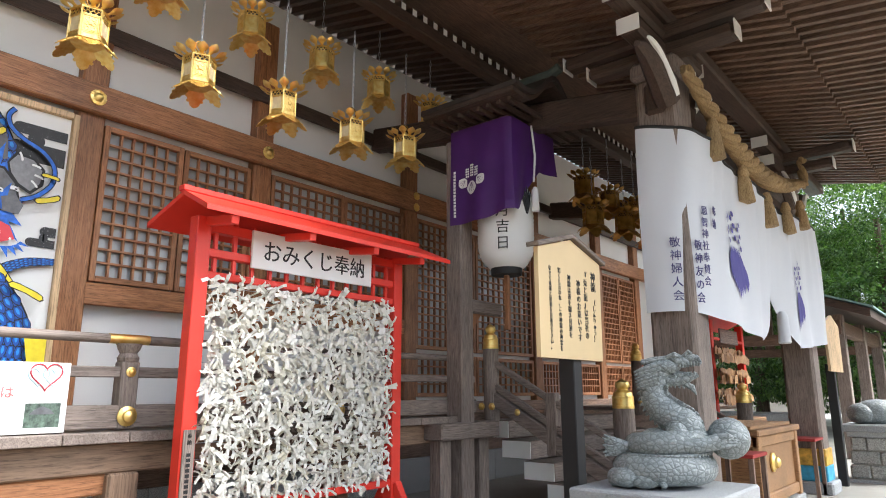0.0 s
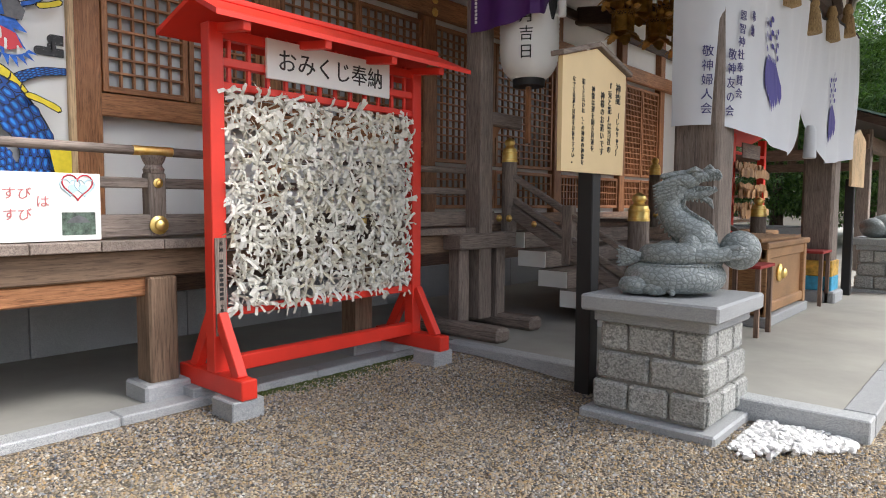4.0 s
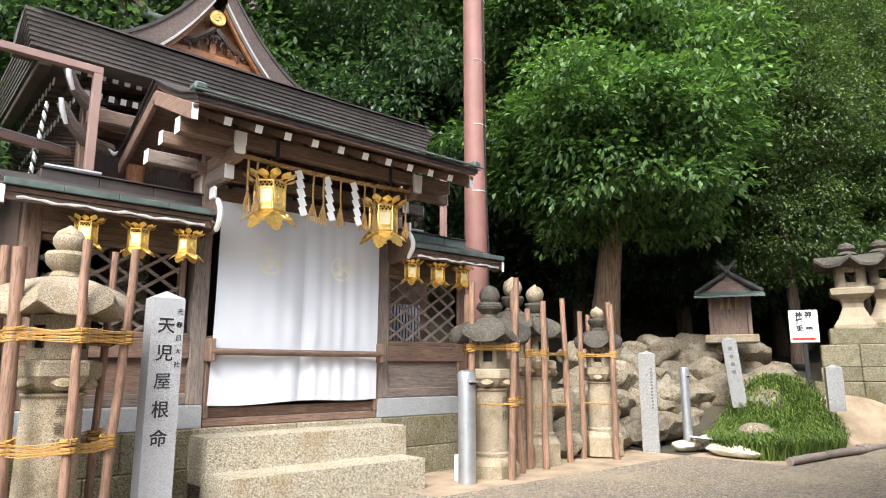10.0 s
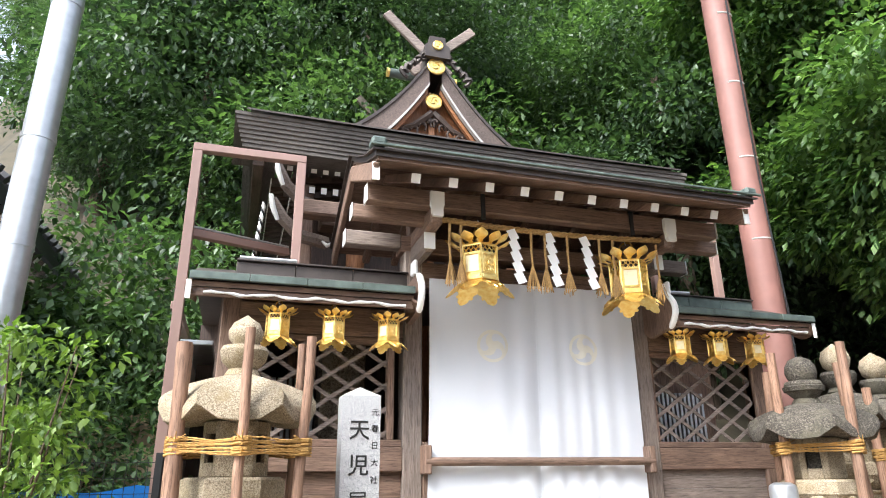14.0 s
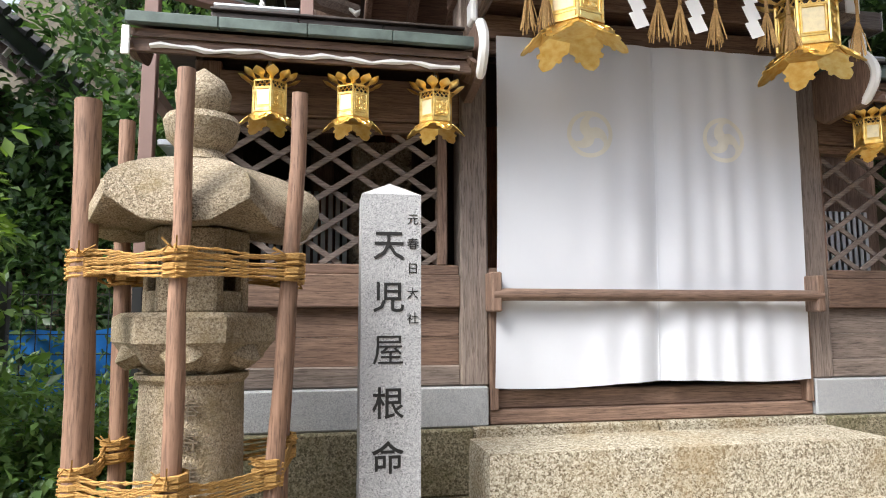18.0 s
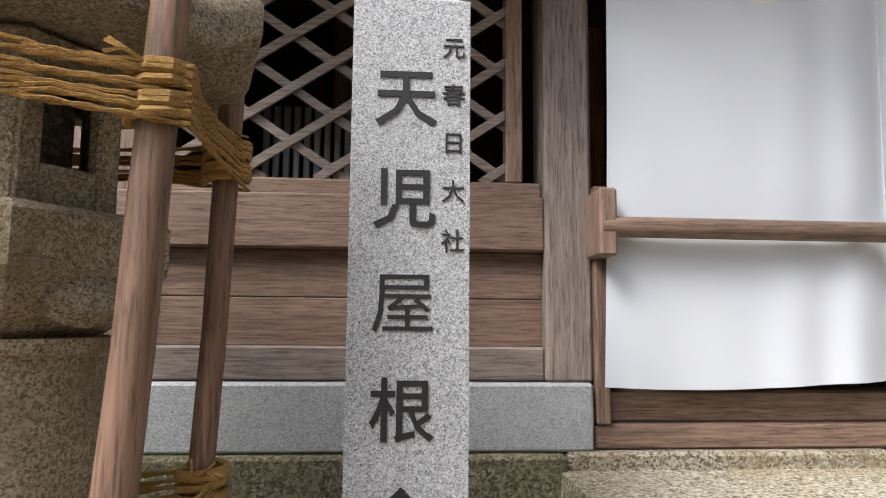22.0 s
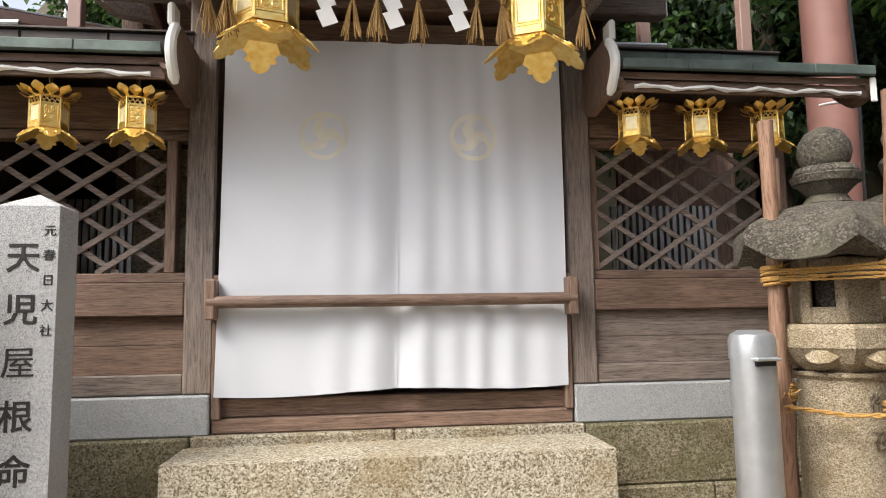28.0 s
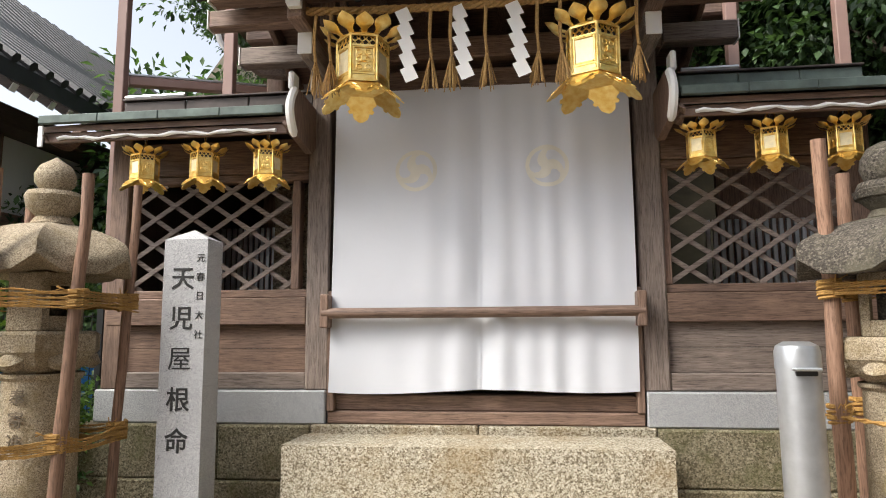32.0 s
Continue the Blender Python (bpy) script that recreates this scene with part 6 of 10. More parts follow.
# the engraved granite post
post = empty("stone_post", -4.425, -6.965, 0, 0, "tall grey granite post engraved with black characters", "stone post")
w, dp = 0.138, 0.1
v = [(-w, -dp, -0.1), (w, -dp, -0.1), (w, dp, -0.1), (-w, dp, -0.1), (-w, -dp, 1.9), (w, -dp, 1.9), (w, dp, 1.9), (-w, dp, 1.9), (0, 0, 1.97)]
part("shaft", Geo().add(v, [(0, 3, 2, 1), (0, 1, 5, 4), (1, 2, 6, 5), (2, 3, 7, 6), (3, 0, 4, 7), (4, 5, 8), (5, 6, 8), (6, 7, 8), (7, 4, 8)]), GRANITE_POST, post)
for i, ch in enumerate("天児屋根命"):
    writing("engraved_character", ch, 0.15, pose(0.012, dp + 0.0015, 1.726 - 0.2395 * i, 0, 0, 180), INK, post, bold=0.0 if ch == "屋" else 0.0016)
for i, ch in enumerate("元春日大社"):
    writing("engraved_character", ch, 0.056, pose(-0.099, dp + 0.0015, 1.808 - 0.115 * i, 0, 0, 180), INK, post)

P_STONE = plain("grey_carved_shadow", (0.12, 0.12, 0.12), 0.9)

# bollards
def bollard(x, y, z, r, h, label):
    e = empty("bollard", x, y, z, 0, label, "bollard", "steel bollards")
    part("tube", Geo().lathe([(r, -0.1), (r, h - 0.13)], 28), STEEL, e, "", True)
    part("cap", Geo().lathe([(r * 1.04, h - 0.135), (r * 1.04, h - 0.05), (r * 0.95, h - 0.02), (r * 0.6, h)], 28), STEEL, e, "domed cap", True)
    part("slot", Geo().box(-r * 0.5, r * 0.9, h - 0.165, r * 0.5, r * 1.03, h - 0.14, 0.004), BLACK, e, "dark slot")
    part("visor", Geo().box(-r * 0.6, r * 0.8, h - 0.14, r * 0.6, r * 1.3, h - 0.125, 0.006), STEEL, e)
    return e


bollard(-7.81, -6.64, 0, 0.103, 1.272, "tall silver steel bollard with a domed cap")
bollard(-12.4, -6.42, 0.2, 0.07, 1.12, "slim silver steel bollard by the rocks")
tag = part("socket_box", Geo().box(-7.9, -6.86, 0.0, -7.8, -6.74, 0.3, 0.01), PLASTER)
tagged(tag, "small pale utility box beside the bollard", "utility box")


MARKER = stone("weathered_marker_stone", [(0.35, (0.13, 0.13, 0.125)), (0.5, (0.26, 0.258, 0.245)), (0.64, (0.4, 0.395, 0.375))], 150, (0.14, 0.135, 0.12), 0.5, 0.85, 0.4)


def marker(x, y, z, w, h, label, tilt=0.0, mat=MARKER):
    e = empty("marker_stone", x, y, z, 62, label, "stone marker", "stone markers")
    e.matrix_basis = pose(x, y, z, 0, tilt, -62)
    v = [(-w, -w * 0.7, -0.2), (w, -w * 0.7, -0.2), (w, w * 0.7, -0.2), (-w, w * 0.7, -0.2), (-w, -w * 0.7, h - 0.05), (w, -w * 0.7, h - 0.05), (w, w * 0.7, h - 0.05), (-w, w * 0.7, h - 0.05), (0, 0, h)]
    part("slab", Geo().add(v, [(0, 3, 2, 1), (0, 1, 5, 4), (1, 2, 6, 5), (2, 3, 7, 6), (3, 0, 4, 7), (4, 5, 8), (5, 6, 8), (6, 7, 8), (7, 4, 8)]), mat, e)
    return e


mk = marker(-12.0, -6.83, 0.05, 0.128, 1.53, "upright grey granite marker with small carved lines")
for i in range(13):
    part("carved_mark", Geo().box(-0.075, 0.0905, 1.22 - 0.05 * i, -0.045, 0.0915, 1.25 - 0.05 * i, 0), P_STONE, mk)
mk = marker(-13.6, -6.13, 0.86, 0.115, 0.97, "leaning white granite marker with carved characters", 5)
for i in range(4):
    part("carved_mark", Geo().box(-0.03, 0.0815, 0.74 - 0.13 * i, 0.03, 0.0825, 0.8 - 0.13 * i, 0), P_STONE, mk)
marker(-14.4, -4.9, 0.82, 0.12, 0.54, "short old stone marker in the grass")
marker(-17.0, -3.56, 0.3, 0.14, 1.9, "tall plain dark stone post by the path", -4, LANTERN_DARK)


# ---- western bank: rocks, little shrine, lantern pair ----
def rock(x, y, z, sx, sy, sz, seed, mat=None, name="rock", group="rocks of the bank", label="rough mossy boulder set in the bank"):
    bm = bmesh.new()
    bmesh.ops.create_icosphere(bm, subdivisions=4 if max(sx, sy) > 0.34 and x > -18 else 3, radius=1)
    off = Vector((seed * 3.7, seed * 1.9, seed * 0.7))
    rs = random.Random(seed)
    cuts = [(Vector((rs.gauss(0, 1), rs.gauss(0, 1), rs.gauss(0, 0.8))).normalized(), rs.uniform(0.68, 0.92)) for _ in range(13)]
    for v in bm.verts:
        p = v.co.copy()
        d = 1.08
        for nrm, h in cuts:
            c = p.dot(nrm)
            if c > 0.01:
                d = min(d, h / c)
        d *= 1 + 0.09 * noise.noise(p * 2.3 + off) + 0.05 * noise.noise(p * 6.0 + off) + 0.025 * noise.noise(p * 13.0 + off)
        v.co = Vector((p.x * d * sx, p.y * d * sy, p.z * d * sz))
    g = Geo()
    bm.verts.index_update()
    g.add([v.co for v in bm.verts], [[v.index for v in f.verts] for f in bm.faces])
    bm.free()
    ob = part(name, g, mat or ROCK, None, "", True)
    ob.matrix_basis = pose(x, y, z, 0, 0, (seed * 47) % 360)
    return tagged(ob, label, "rock", group)


rng = random.Random(11)
for i in range(46):
    t = i / 45
    x = -10.2 - 7.0 * t + rng.uniform(-0.3, 0.3)
    row = i % 3
    y = -7.75 + 1.3 * smooth(-12, -16.5, x) + [0, -0.45, 0.35][row] + rng.uniform(-0.15, 0.15)
    z = 0.2 + [0.05, 0.5, 0.0][row] + 0.35 * smooth(-11.5, -15, x)
    s = rng.uniform(0.24, 0.42)
    rock(x, y, z, s * 1.25, s, s * rng.uniform(0.65, 0.95), i + 1)
for i, (x, y, z, s) in enumerate(((-14.3, -6.6, 0.9, 0.75), (-14.9, -7.2, 1.1, 0.7), (-14.1, -5.9, 0.75, 0.55), (-15.3, -6.2, 1.1, 0.6), (-13.2, -7.7, 0.95, 0.7), (-12.9, -5.6, 0.25, 0.45), (-15.8, -6.0, 0.9, 0.5), (-12.6, -8.4, 1.1, 0.65))):
    rock(x, y, z - 0.06, s * 0.95, s * 0.75, s * 0.55, i + 60)
# boulders heaped up to the foot of the little shrine
rng = random.Random(23)
for i in range(30):
    u, row = (i // 3) / 9, i % 3
    x, y = -12.1 - 3.3 * u, -8.0 + 1.35 * u
    s = rng.uniform(0.36, 0.52)
    rock(x + 0.16 * row * -1 + rng.uniform(-0.12, 0.12), y - 0.2 * row + rng.uniform(-0.1, 0.1), 0.7 + 0.42 * row + rng.uniform(-0.08, 0.08), s * 1.2, s * 0.9, s * rng.uniform(0.62, 0.85), 400 + i)
# stacked dry-stone wall along the path beyond
for i in range(60):
    x = -19.2 - (i // 4) * 0.72 + rng.uniform(-0.1, 0.1)
    k = i % 4
    rock(x, -2.75 - 0.18 * k + 0.35 * smooth(-19, -30, x), 0.35 + 0.34 * k, 0.5, 0.42, 0.3, i + 90, group="stones of the path wall", label="flat stone of a dry wall")
rng = random.Random(19)
for i in range(64):
    rock(-20.6 + rng.uniform(-0.35, 0.25) - 0.1 * (i % 4), -3.5 + 0.043 * i, 0.12 + 0.3 * (i % 4) + rng.uniform(-0.05, 0.05), rng.uniform(0.35, 0.75), rng.uniform(0.3, 0.5), rng.uniform(0.13, 0.2), 300 + i, ROCK, group="stones of the terrace", label="flat weathered stone of a rough terrace")
rock(-25.0, -0.75, 0.75, 0.8, 0.75, 1.0, 160, label="large rounded boulder at the path's bend")

SLATE_DARK = plain("blackened_roof_wood", (0.028, 0.026, 0.024), 0.7, 0, 0.3, 6, 0.2, 60)
tiny = empty("wayside_shrine", -14.8, -6.72, 1.62, -64, "tiny brown timber shrine with a dark roof and green front eave", "small shrine")
tiny.matrix_basis = pose(-14.8, -6.72, 1.87, 0, 0, -64) @ Matrix.Scale(0.84, 4)
part("foot", Geo().box(-0.55, -0.4, -0.12, 0.55, 0.42, 0.06, 0.02), LANTERN_STONE, tiny)
part("body", Geo().box(-0.36, -0.3, 0.06, 0.36, 0.2, 0.95, 0.01), W_OLD["z"], tiny)
for s in (-0.4, 0.4):
    part("column", Geo().box(s - 0.04, 0.2, 0.06, s + 0.04, 0.28, 0.98, 0.006), W_OLD["z"], tiny)
for i in range(6):
    part("door_bar", Geo().box(-0.2 + 0.08 * i - 0.012, 0.2, 0.45, -0.2 + 0.08 * i + 0.012, 0.225, 0.9, 0.002), W_GREY["z"], tiny)
for s in (-0.15, 0.0, 0.15):
    g = Geo()
    for j in range(8):
        a = random.Random(j).uniform(-0.04, 0.04)
        g.tube([(s, 0.26, 0.95), (s + a * 0.5, 0.27, 0.8), (s + a, 0.27, 0.62)], 0.006, 3)
    part("straw_tassel", g, STRAW, tiny)
for s in (-1, 1):
    g = Geo().add([(0, 0.4, 1.42), (s * 0.66, 0.46, 0.98), (s * 0.66, -0.42, 0.98), (0, -0.4, 1.42), (0, 0.4, 1.36), (s * 0.66, 0.46, 0.92), (s * 0.66, -0.42, 0.92), (0, -0.4, 1.36)],
                  [(0, 1, 2, 3), (4, 7, 6, 5), (0, 4, 5, 1), (1, 5, 6, 2), (2, 6, 7, 3)])
    part("roof_slope", g, SLATE_DARK, tiny, "dark roof slope")
    part("barge_board", Geo().beam((0, 0.45, 1.44), (s * 0.7, 0.5, 0.99), 0.035, 0.075), SLATE_DARK, tiny)
    for q in (0.4, -0.34):
        part("crossed_finial", Geo().beam((-s * 0.12, q, 1.34), (s * 0.2, q, 1.7), 0.045, 0.075), SLATE_DARK, tiny, "black crossed finial")
part("front_eave", Geo().add([(-0.68, 0.3, 1.05), (0.68, 0.3, 1.05), (0.72, 0.66, 0.9), (-0.72, 0.66, 0.9), (-0.68, 0.3, 1.02), (0.68, 0.3, 1.02), (0.72, 0.66, 0.86), (-0.72, 0.66, 0.86)],
                            [(0, 1, 2, 3), (7, 6, 5, 4), (3, 2, 6, 7), (0, 3, 7, 4), (1, 5, 6, 2)]), COPPER, tiny, "green copper front eave")
part("ridge_pole", Geo().box(-0.06, -0.48, 1.4, 0.06, 0.5, 1.5, 0.015), SLATE_DARK, tiny)
for q in (-0.3, 0.0, 0.26):
    part("ridge_billet", Geo().lathe([(0.045, -0.2), (0.05, -0.1), (0.05, 0.1), (0.045, 0.2)], 10, pose(0, q, 1.55, 0, 90, 0)), SLATE_DARK, tiny, "", True)
part("gable", Geo().add([(-0.5, 0.36, 1.0), (0.5, 0.36, 1.0), (0, 0.36, 1.36)], [(0, 1, 2)]), W_OLD["x"], tiny)

wsign = empty("notice_board", -15.0, -5.5, 0.6, -64, "white notice board with black and red lettering on a dark stake", "sign")
part("stake", Geo().box(-0.035, -0.035, -0.3, 0.035, 0.02, 1.6, 0.005), BLACK, wsign)
part("panel", Geo().box(-0.23, 0.02, 1.15, 0.23, 0.05, 1.72, 0.006), WHITE, wsign)
writing("lettering", "神", 0.12, pose(-0.08, 0.0525, 1.69, 0, 0, 180), INK, wsign, bold=0.004)
writing("lettering", "神縁兎", 0.12, pose(0.07, 0.0525, 1.69, 0, 0, 180), INK, wsign, 1.0, bold=0.004)
writing("lettering", "龍", 0.12, pose(-0.08, 0.0525, 1.42, 0, 0, 180), INK, wsign, bold=0.004)
part("red_arrow", Geo().plate([(-0.2, 0), (0.1, 0), (0.1, -0.015), (0.2, 0.02), (0.1, 0.055), (0.1, 0.04), (-0.2, 0.04)], 0.002, pose(0, 0.053, 1.19, 0, 0, 180)), RED, wsign)


def tall_lantern(x, y, z, s, rot):
    e = empty("stone_lantern", x, y, z, rot, "tall pale stone lantern on a stepped block plinth", "stone lantern", "tall lantern pair")
    for w, z0, z1, n in ((0.74, -0.3, 0.45, 2), (0.63, 0.45, 0.7, 2), (0.6, 0.7, 1.1, 2), (0.43, 1.1, 1.4, 1)):
        d = 2 * w / n
        for i in range(n):
            for j in range(n):
                part("plinth_block", Geo().box(-w + i * d + 0.003, -w + j * d + 0.003, z0, -w + (i + 1) * d - 0.003, -w + (j + 1) * d - 0.003, z1 - 0.004, 0.015), MOSSY, e)
    part("shaft", Geo().lathe([(0.5 * s, 1.4), (0.49 * s, 1.46), (0.36 * s, 1.6), (0.25 * s, 1.78), (0.245 * s, 1.86), (0.3 * s, 1.95)], 4, turn=math.pi / 4), LANTERN_STONE, e)
    part("platform", Geo().lathe([(0.34 * s, 1.95), (0.5 * s, 2.02), (0.52 * s, 2.12), (0.4 * s, 2.15)], 4, turn=math.pi / 4), LANTERN_STONE, e)
    g = Geo()
    for i in range(4):
        m = pose(0, 0, 0, 0, 0, 90 * i)
        g.box(0.2, -0.25, 2.13, 0.25, -0.08, 2.54, 0.01, m).box(0.2, 0.08, 2.13, 0.25, 0.25, 2.54, 0.01, m).box(0.2, -0.08, 2.42, 0.25, 0.08, 2.54, 0.01, m).box(0.2, -0.08, 2.13, 0.25, 0.08, 2.24, 0.01, m)
    part("fire_box", g, LANTERN_STONE, e)
    part("cap", hex_roof(0.68 * s, 2.5, 0.26, 0.15), LANTERN_DARK, e, "wide curled cap with lichen", True)
    part("jewel", Geo().lathe([(0.13, 2.74), (0.18, 2.78), (0.14, 2.82), (0.1, 2.84), (0.15, 2.89), (0.13, 2.96), (0.03, 3.02)], 16), LANTERN_DARK, e, "", True)
    return e


def mound(u, v):
    a, r = 2 * math.pi * u, 2.1 * v
    z = 0.93 - 1.15 * smooth(0.75, 2.1, r)
    return (-16.5 + r * 1.2 * math.cos(a), -5.35 + r * math.sin(a) * 0.95, z + 0.05 * noise.noise(Vector((r * math.cos(a) * 2, r * math.sin(a) * 2, 0))))


tagged(part("earth_mound", Geo().grid(mound, 40, 14), EARTH, None, "", True), "low mound of bare brown earth under the lantern plinths", "earth", kind="structure")
tall_lantern(-16.2, -5.05, 0.62, 0.95, 20)
tall_lantern(-17.1, -4.75, 0.75, 0.95, 20)
part_old = stone_lantern(-19.6, -3.9, 0.9, 0.75, 10, "small old stone lantern under the maple", dark, "old stone lanterns")

# timber log edging of the path, sandbags and grass
for i in range(10):
    a, b = -12.0 - 1.05 * i, -13.04 - 1.05 * i
    ya, yb = bank(a) + 0.0, bank(b) + 0.0
    ob = part("edging_log", Geo().tube([(a, ya, 0.06 + 0.01 * i), ((a + b) / 2, (ya + yb) / 2, 0.065 + 0.01 * i), (b, yb, 0.06 + 0.01 * i)], 0.055, 10), W_GREY["x"], None, "", True)
    tagged(ob, "weathered log edging of the gravel path", "log edging", "edging logs")
g = Geo().beam((-24.2, -2.6, 0.45), (-24.0, 0.3, 0.45), 0.5, 0.06)
tagged(part("drain_channel", g, GRANITE), "grey drain grating across the path", "drain", kind="structure")
SACK = plain("cream_sandbag_cloth", (0.58, 0.52, 0.4), 0.9, 0, 0.12, 8, 0.4, 120)
for i, (x, y, sx, sy, r) in enumerate(((-12.7, -6.05, 0.45, 0.26, 10), (-12.3, -5.65, 0.4, 0.24, 35), (-12.9, -5.45, 0.42, 0.24, 75), (-12.5, -6.5, 0.3, 0.22, 0))):
    ob = rock(x, y, 0.1, sx, sy, 0.1, 200 + i, SACK, "sandbag", "sandbags by the grass", "flat cream cloth sandbag on the ground")
    ob["category"] = "sandbag"
g = Geo().grid(lambda u, v: (-12.9 + 0.6 * u, -6.35 + 0.75 * v, 0.24 + 0.015 * math.sin(9 * u) * math.cos(7 * v)), 10, 10)
tagged(part("pale_sheet", g, PEBBLE, None, "", True), "pale gravel-strewn sheet over the sandbags", "sheet")
g = Geo()
rng = random.Random(5)
for i in range(7000):
    a, r = rng.uniform(0, 6.28), rng.random() ** 0.5
    x, y = -13.5 + 1.35 * r * math.cos(a), -5.5 + 0.85 * r * math.sin(a)
    z = rise(x, y) + 0.15
    h, b = rng.uniform(0.16, 0.36) * (1.15 - 0.4 * r), rng.uniform(0, 6.28)
    dx, dy = math.cos(b), math.sin(b)
    w = 0.008
    p1, p2 = 0.45 * h, 1.0 * h
    g.add([(x - dy * w, y + dx * w, z - 0.15), (x + dy * w, y - dx * w, z - 0.15), (x + dx * p1 + dy * w, y + dy * p1 - dx * w, z + h * 0.7), (x + dx * p1 - dy * w, y + dy * p1 + dx * w, z + h * 0.7), (x + dx * p2, y + dy * p2, z + h * 0.5)],
          [(0, 1, 2, 3), (3, 2, 4)])
tagged(part("grass_clump", g, LEAFY[5]), "tufted green grass on the bank", "grass", kind="stuff")

# floodlight mast, pink pipe, near steel pole
MAST_GREY = plain("dull_galvanised_steel", (0.26, 0.29, 0.32), 0.55, 0.3, 0.12, 3, 0.04)
mast = empty("floodlight_mast", -20.0, -3.4, 0.6, 0, "grey steel mast with two floodlights", "lamp post")
part("pole", Geo().lathe([(0.09, -0.3), (0.075, 7.4)], 16), MAST_GREY, mast, "", True)
for z, l in ((6.1, 1.0), (7.15, 0.9)):
    part("cross_arm", Geo().beam((0.1, -l, z), (0.1, l * 0.6, z), 0.06, 0.06), MAST_GREY, mast)
for y, z in ((-0.7, 6.45), (-0.45, 7.25)):
    part("floodlight", Geo().lathe([(0.06, -0.2), (0.2, -0.06), (0.24, 0.1), (0.22, 0.13)], 16, pose(0.15, y, z, 0, 60, 20)), MAST_GREY, mast, "round floodlight head", True)
pipe = empty("chimney_pipe", -9.8, -8.5, 0, 0, "tall rust-pink painted steel pipe with white bands", "pipe")
part("pipe", Geo().lathe([(0.19, 0), (0.185, 7), (0.18, 15)], 28), PINK, pipe, "", True)
for i in range(9):
    part("white_band", Geo().tube([(0.187 * math.cos(a), 0.187 * math.sin(a), 1.86 + 1.15 * i) for a in [0.3 + i * 0.11 + 1.5 * j / 12 for j in range(13)]], 0.014, 5, flat=0.5), WHITE, pipe, "white strap mark")
cable = Geo().tube([(0.0, 0.22, 0.5), (-0.05, 0.24, 3.2), (-0.02, 0.2, 5), (0.0, 0.2, 10), (0.0, 0.2, 15)], 0.012, 5)
part("cable", cable, BLACK, pipe, "thin black cable")
near = empty("steel_pole", -1.86, -7.5, 0, 0, "galvanised steel pole with joint bands", "pole")
part("tube", Geo().lathe([(0.125, -0.1), (0.118, 12)], 20), STEEL, near, "", True)
for z in (1.6, 3.0, 3.9, 5.2):
    part("band", Geo().lathe([(0.128, z), (0.128, z + 0.05)], 20), STEEL, near, "", True)

# neighbour building to the east with a tiled roof
nb = empty("neighbour_hall", 0, 0, 0, 0, "neighbouring hall with dark tiled roof and pale walls", "building", kind="structure")
TILE = plain("dark_grey_roof_tile", (0.03, 0.032, 0.036), 0.6, 0, 0.25, 5, 0.2, 50)
part("wall", Geo().box(0.1, -19, 0, 5.5, -8.2, 3.9, 0), PLASTER, nb)
for y in (-8.6, -10.4, -12.2, -14):
    part("post", Geo().box(0.02, y - 0.09, 0, 0.16, y + 0.09, 4.1, 0.01), W_OLD["z"], nb)
part("wall_beam", Geo().box(0.0, -19, 2.6, 0.12, -8.15, 2.85, 0.01), W_OLD["y"], nb)
part("wall_beam", Geo().box(-0.3, -19, 3.85, 0.12, -8.15, 4.1, 0.01), W_DARK["y"], nb)
v = [(-1.05, -7.2, 4.25), (-1.05, -19.5, 4.25), (2.8, -19.5, 7.4), (2.8, -7.2, 7.4), (-1.05, -7.2, 4.05), (-1.05, -19.5, 4.05), (2.8, -19.5, 7.2), (2.8, -7.2, 7.2)]
part("roof", Geo().add(v, [(0, 1, 2, 3), (7, 6, 5, 4), (0, 4, 5, 1), (3, 7, 4, 0)]), TILE, nb)
for i in range(48):
    y = -7.25 - 0.255 * i
    part("tile_row", Geo().tube([(-1.1, y, 4.28), (0.5, y, 5.45), (2.8, y, 7.46)], 0.06, 6), TILE, nb)
for i in range(40):
    y = -7.35 - 0.3 * i
    part("rafter", Geo().beam((0.1, y, 4.75), (-0.95, y, 4.02), 0.08, 0.1, c=0), W_DARK["x"], nb)
    part("rafter_tip", Geo().beam((-0.95, y, 4.02), (-0.962, y, 4.012), 0.082, 0.102, c=0), WHITE, nb)
# low fence, blue sheet and bank behind the shrub
fence = empty("mesh_fence", 0, 0, 0, 0, "dark steel mesh fence", "fence")
for i in range(5):
    part("post", Geo().box(-3.0 + 0.75 * i - 0.03, -8.23, 0, -3.0 + 0.75 * i + 0.03, -8.17, 1.55, 0.005), BLACK, fence)
for z in [0.15 + 0.12 * k for k in range(12)]:
    part("wire", Geo().box(-3.0, -8.203, z, 0, -8.197, z + 0.006, 0), BLACK, fence)
for k in range(38):
    part("wire", Geo().box(-3.0 + 0.08 * k, -8.196, 0.1, -2.995 + 0.08 * k, -8.19, 1.5, 0), BLACK, fence)
BLUE = plain("blue_tarpaulin", (0.02, 0.16, 0.5), 0.4, 0, 0.2, 6, 0.2, 20)
g = Geo().grid(lambda u, v: (-2.95 + 2.6 * u, -9.2 - 0.3 * v + 0.06 * noise.noise(Vector((u * 7, v * 5, 0))), 1.25 * (1 - v) + 0.12 * noise.noise(Vector((u * 6, v * 6, 3)))), 24, 14)
tagged(part("tarpaulin", g, BLUE, None, "", True), "crumpled blue tarpaulin heap behind the fence", "tarpaulin")
g = Geo().grid(lambda u, v: (-3.3 + 4 * u, -9.6 - 1.6 * v, 2.1 * v ** 0.6 + 0.3 * noise.noise(Vector((u * 9, v * 6, 8)))), 30, 14)
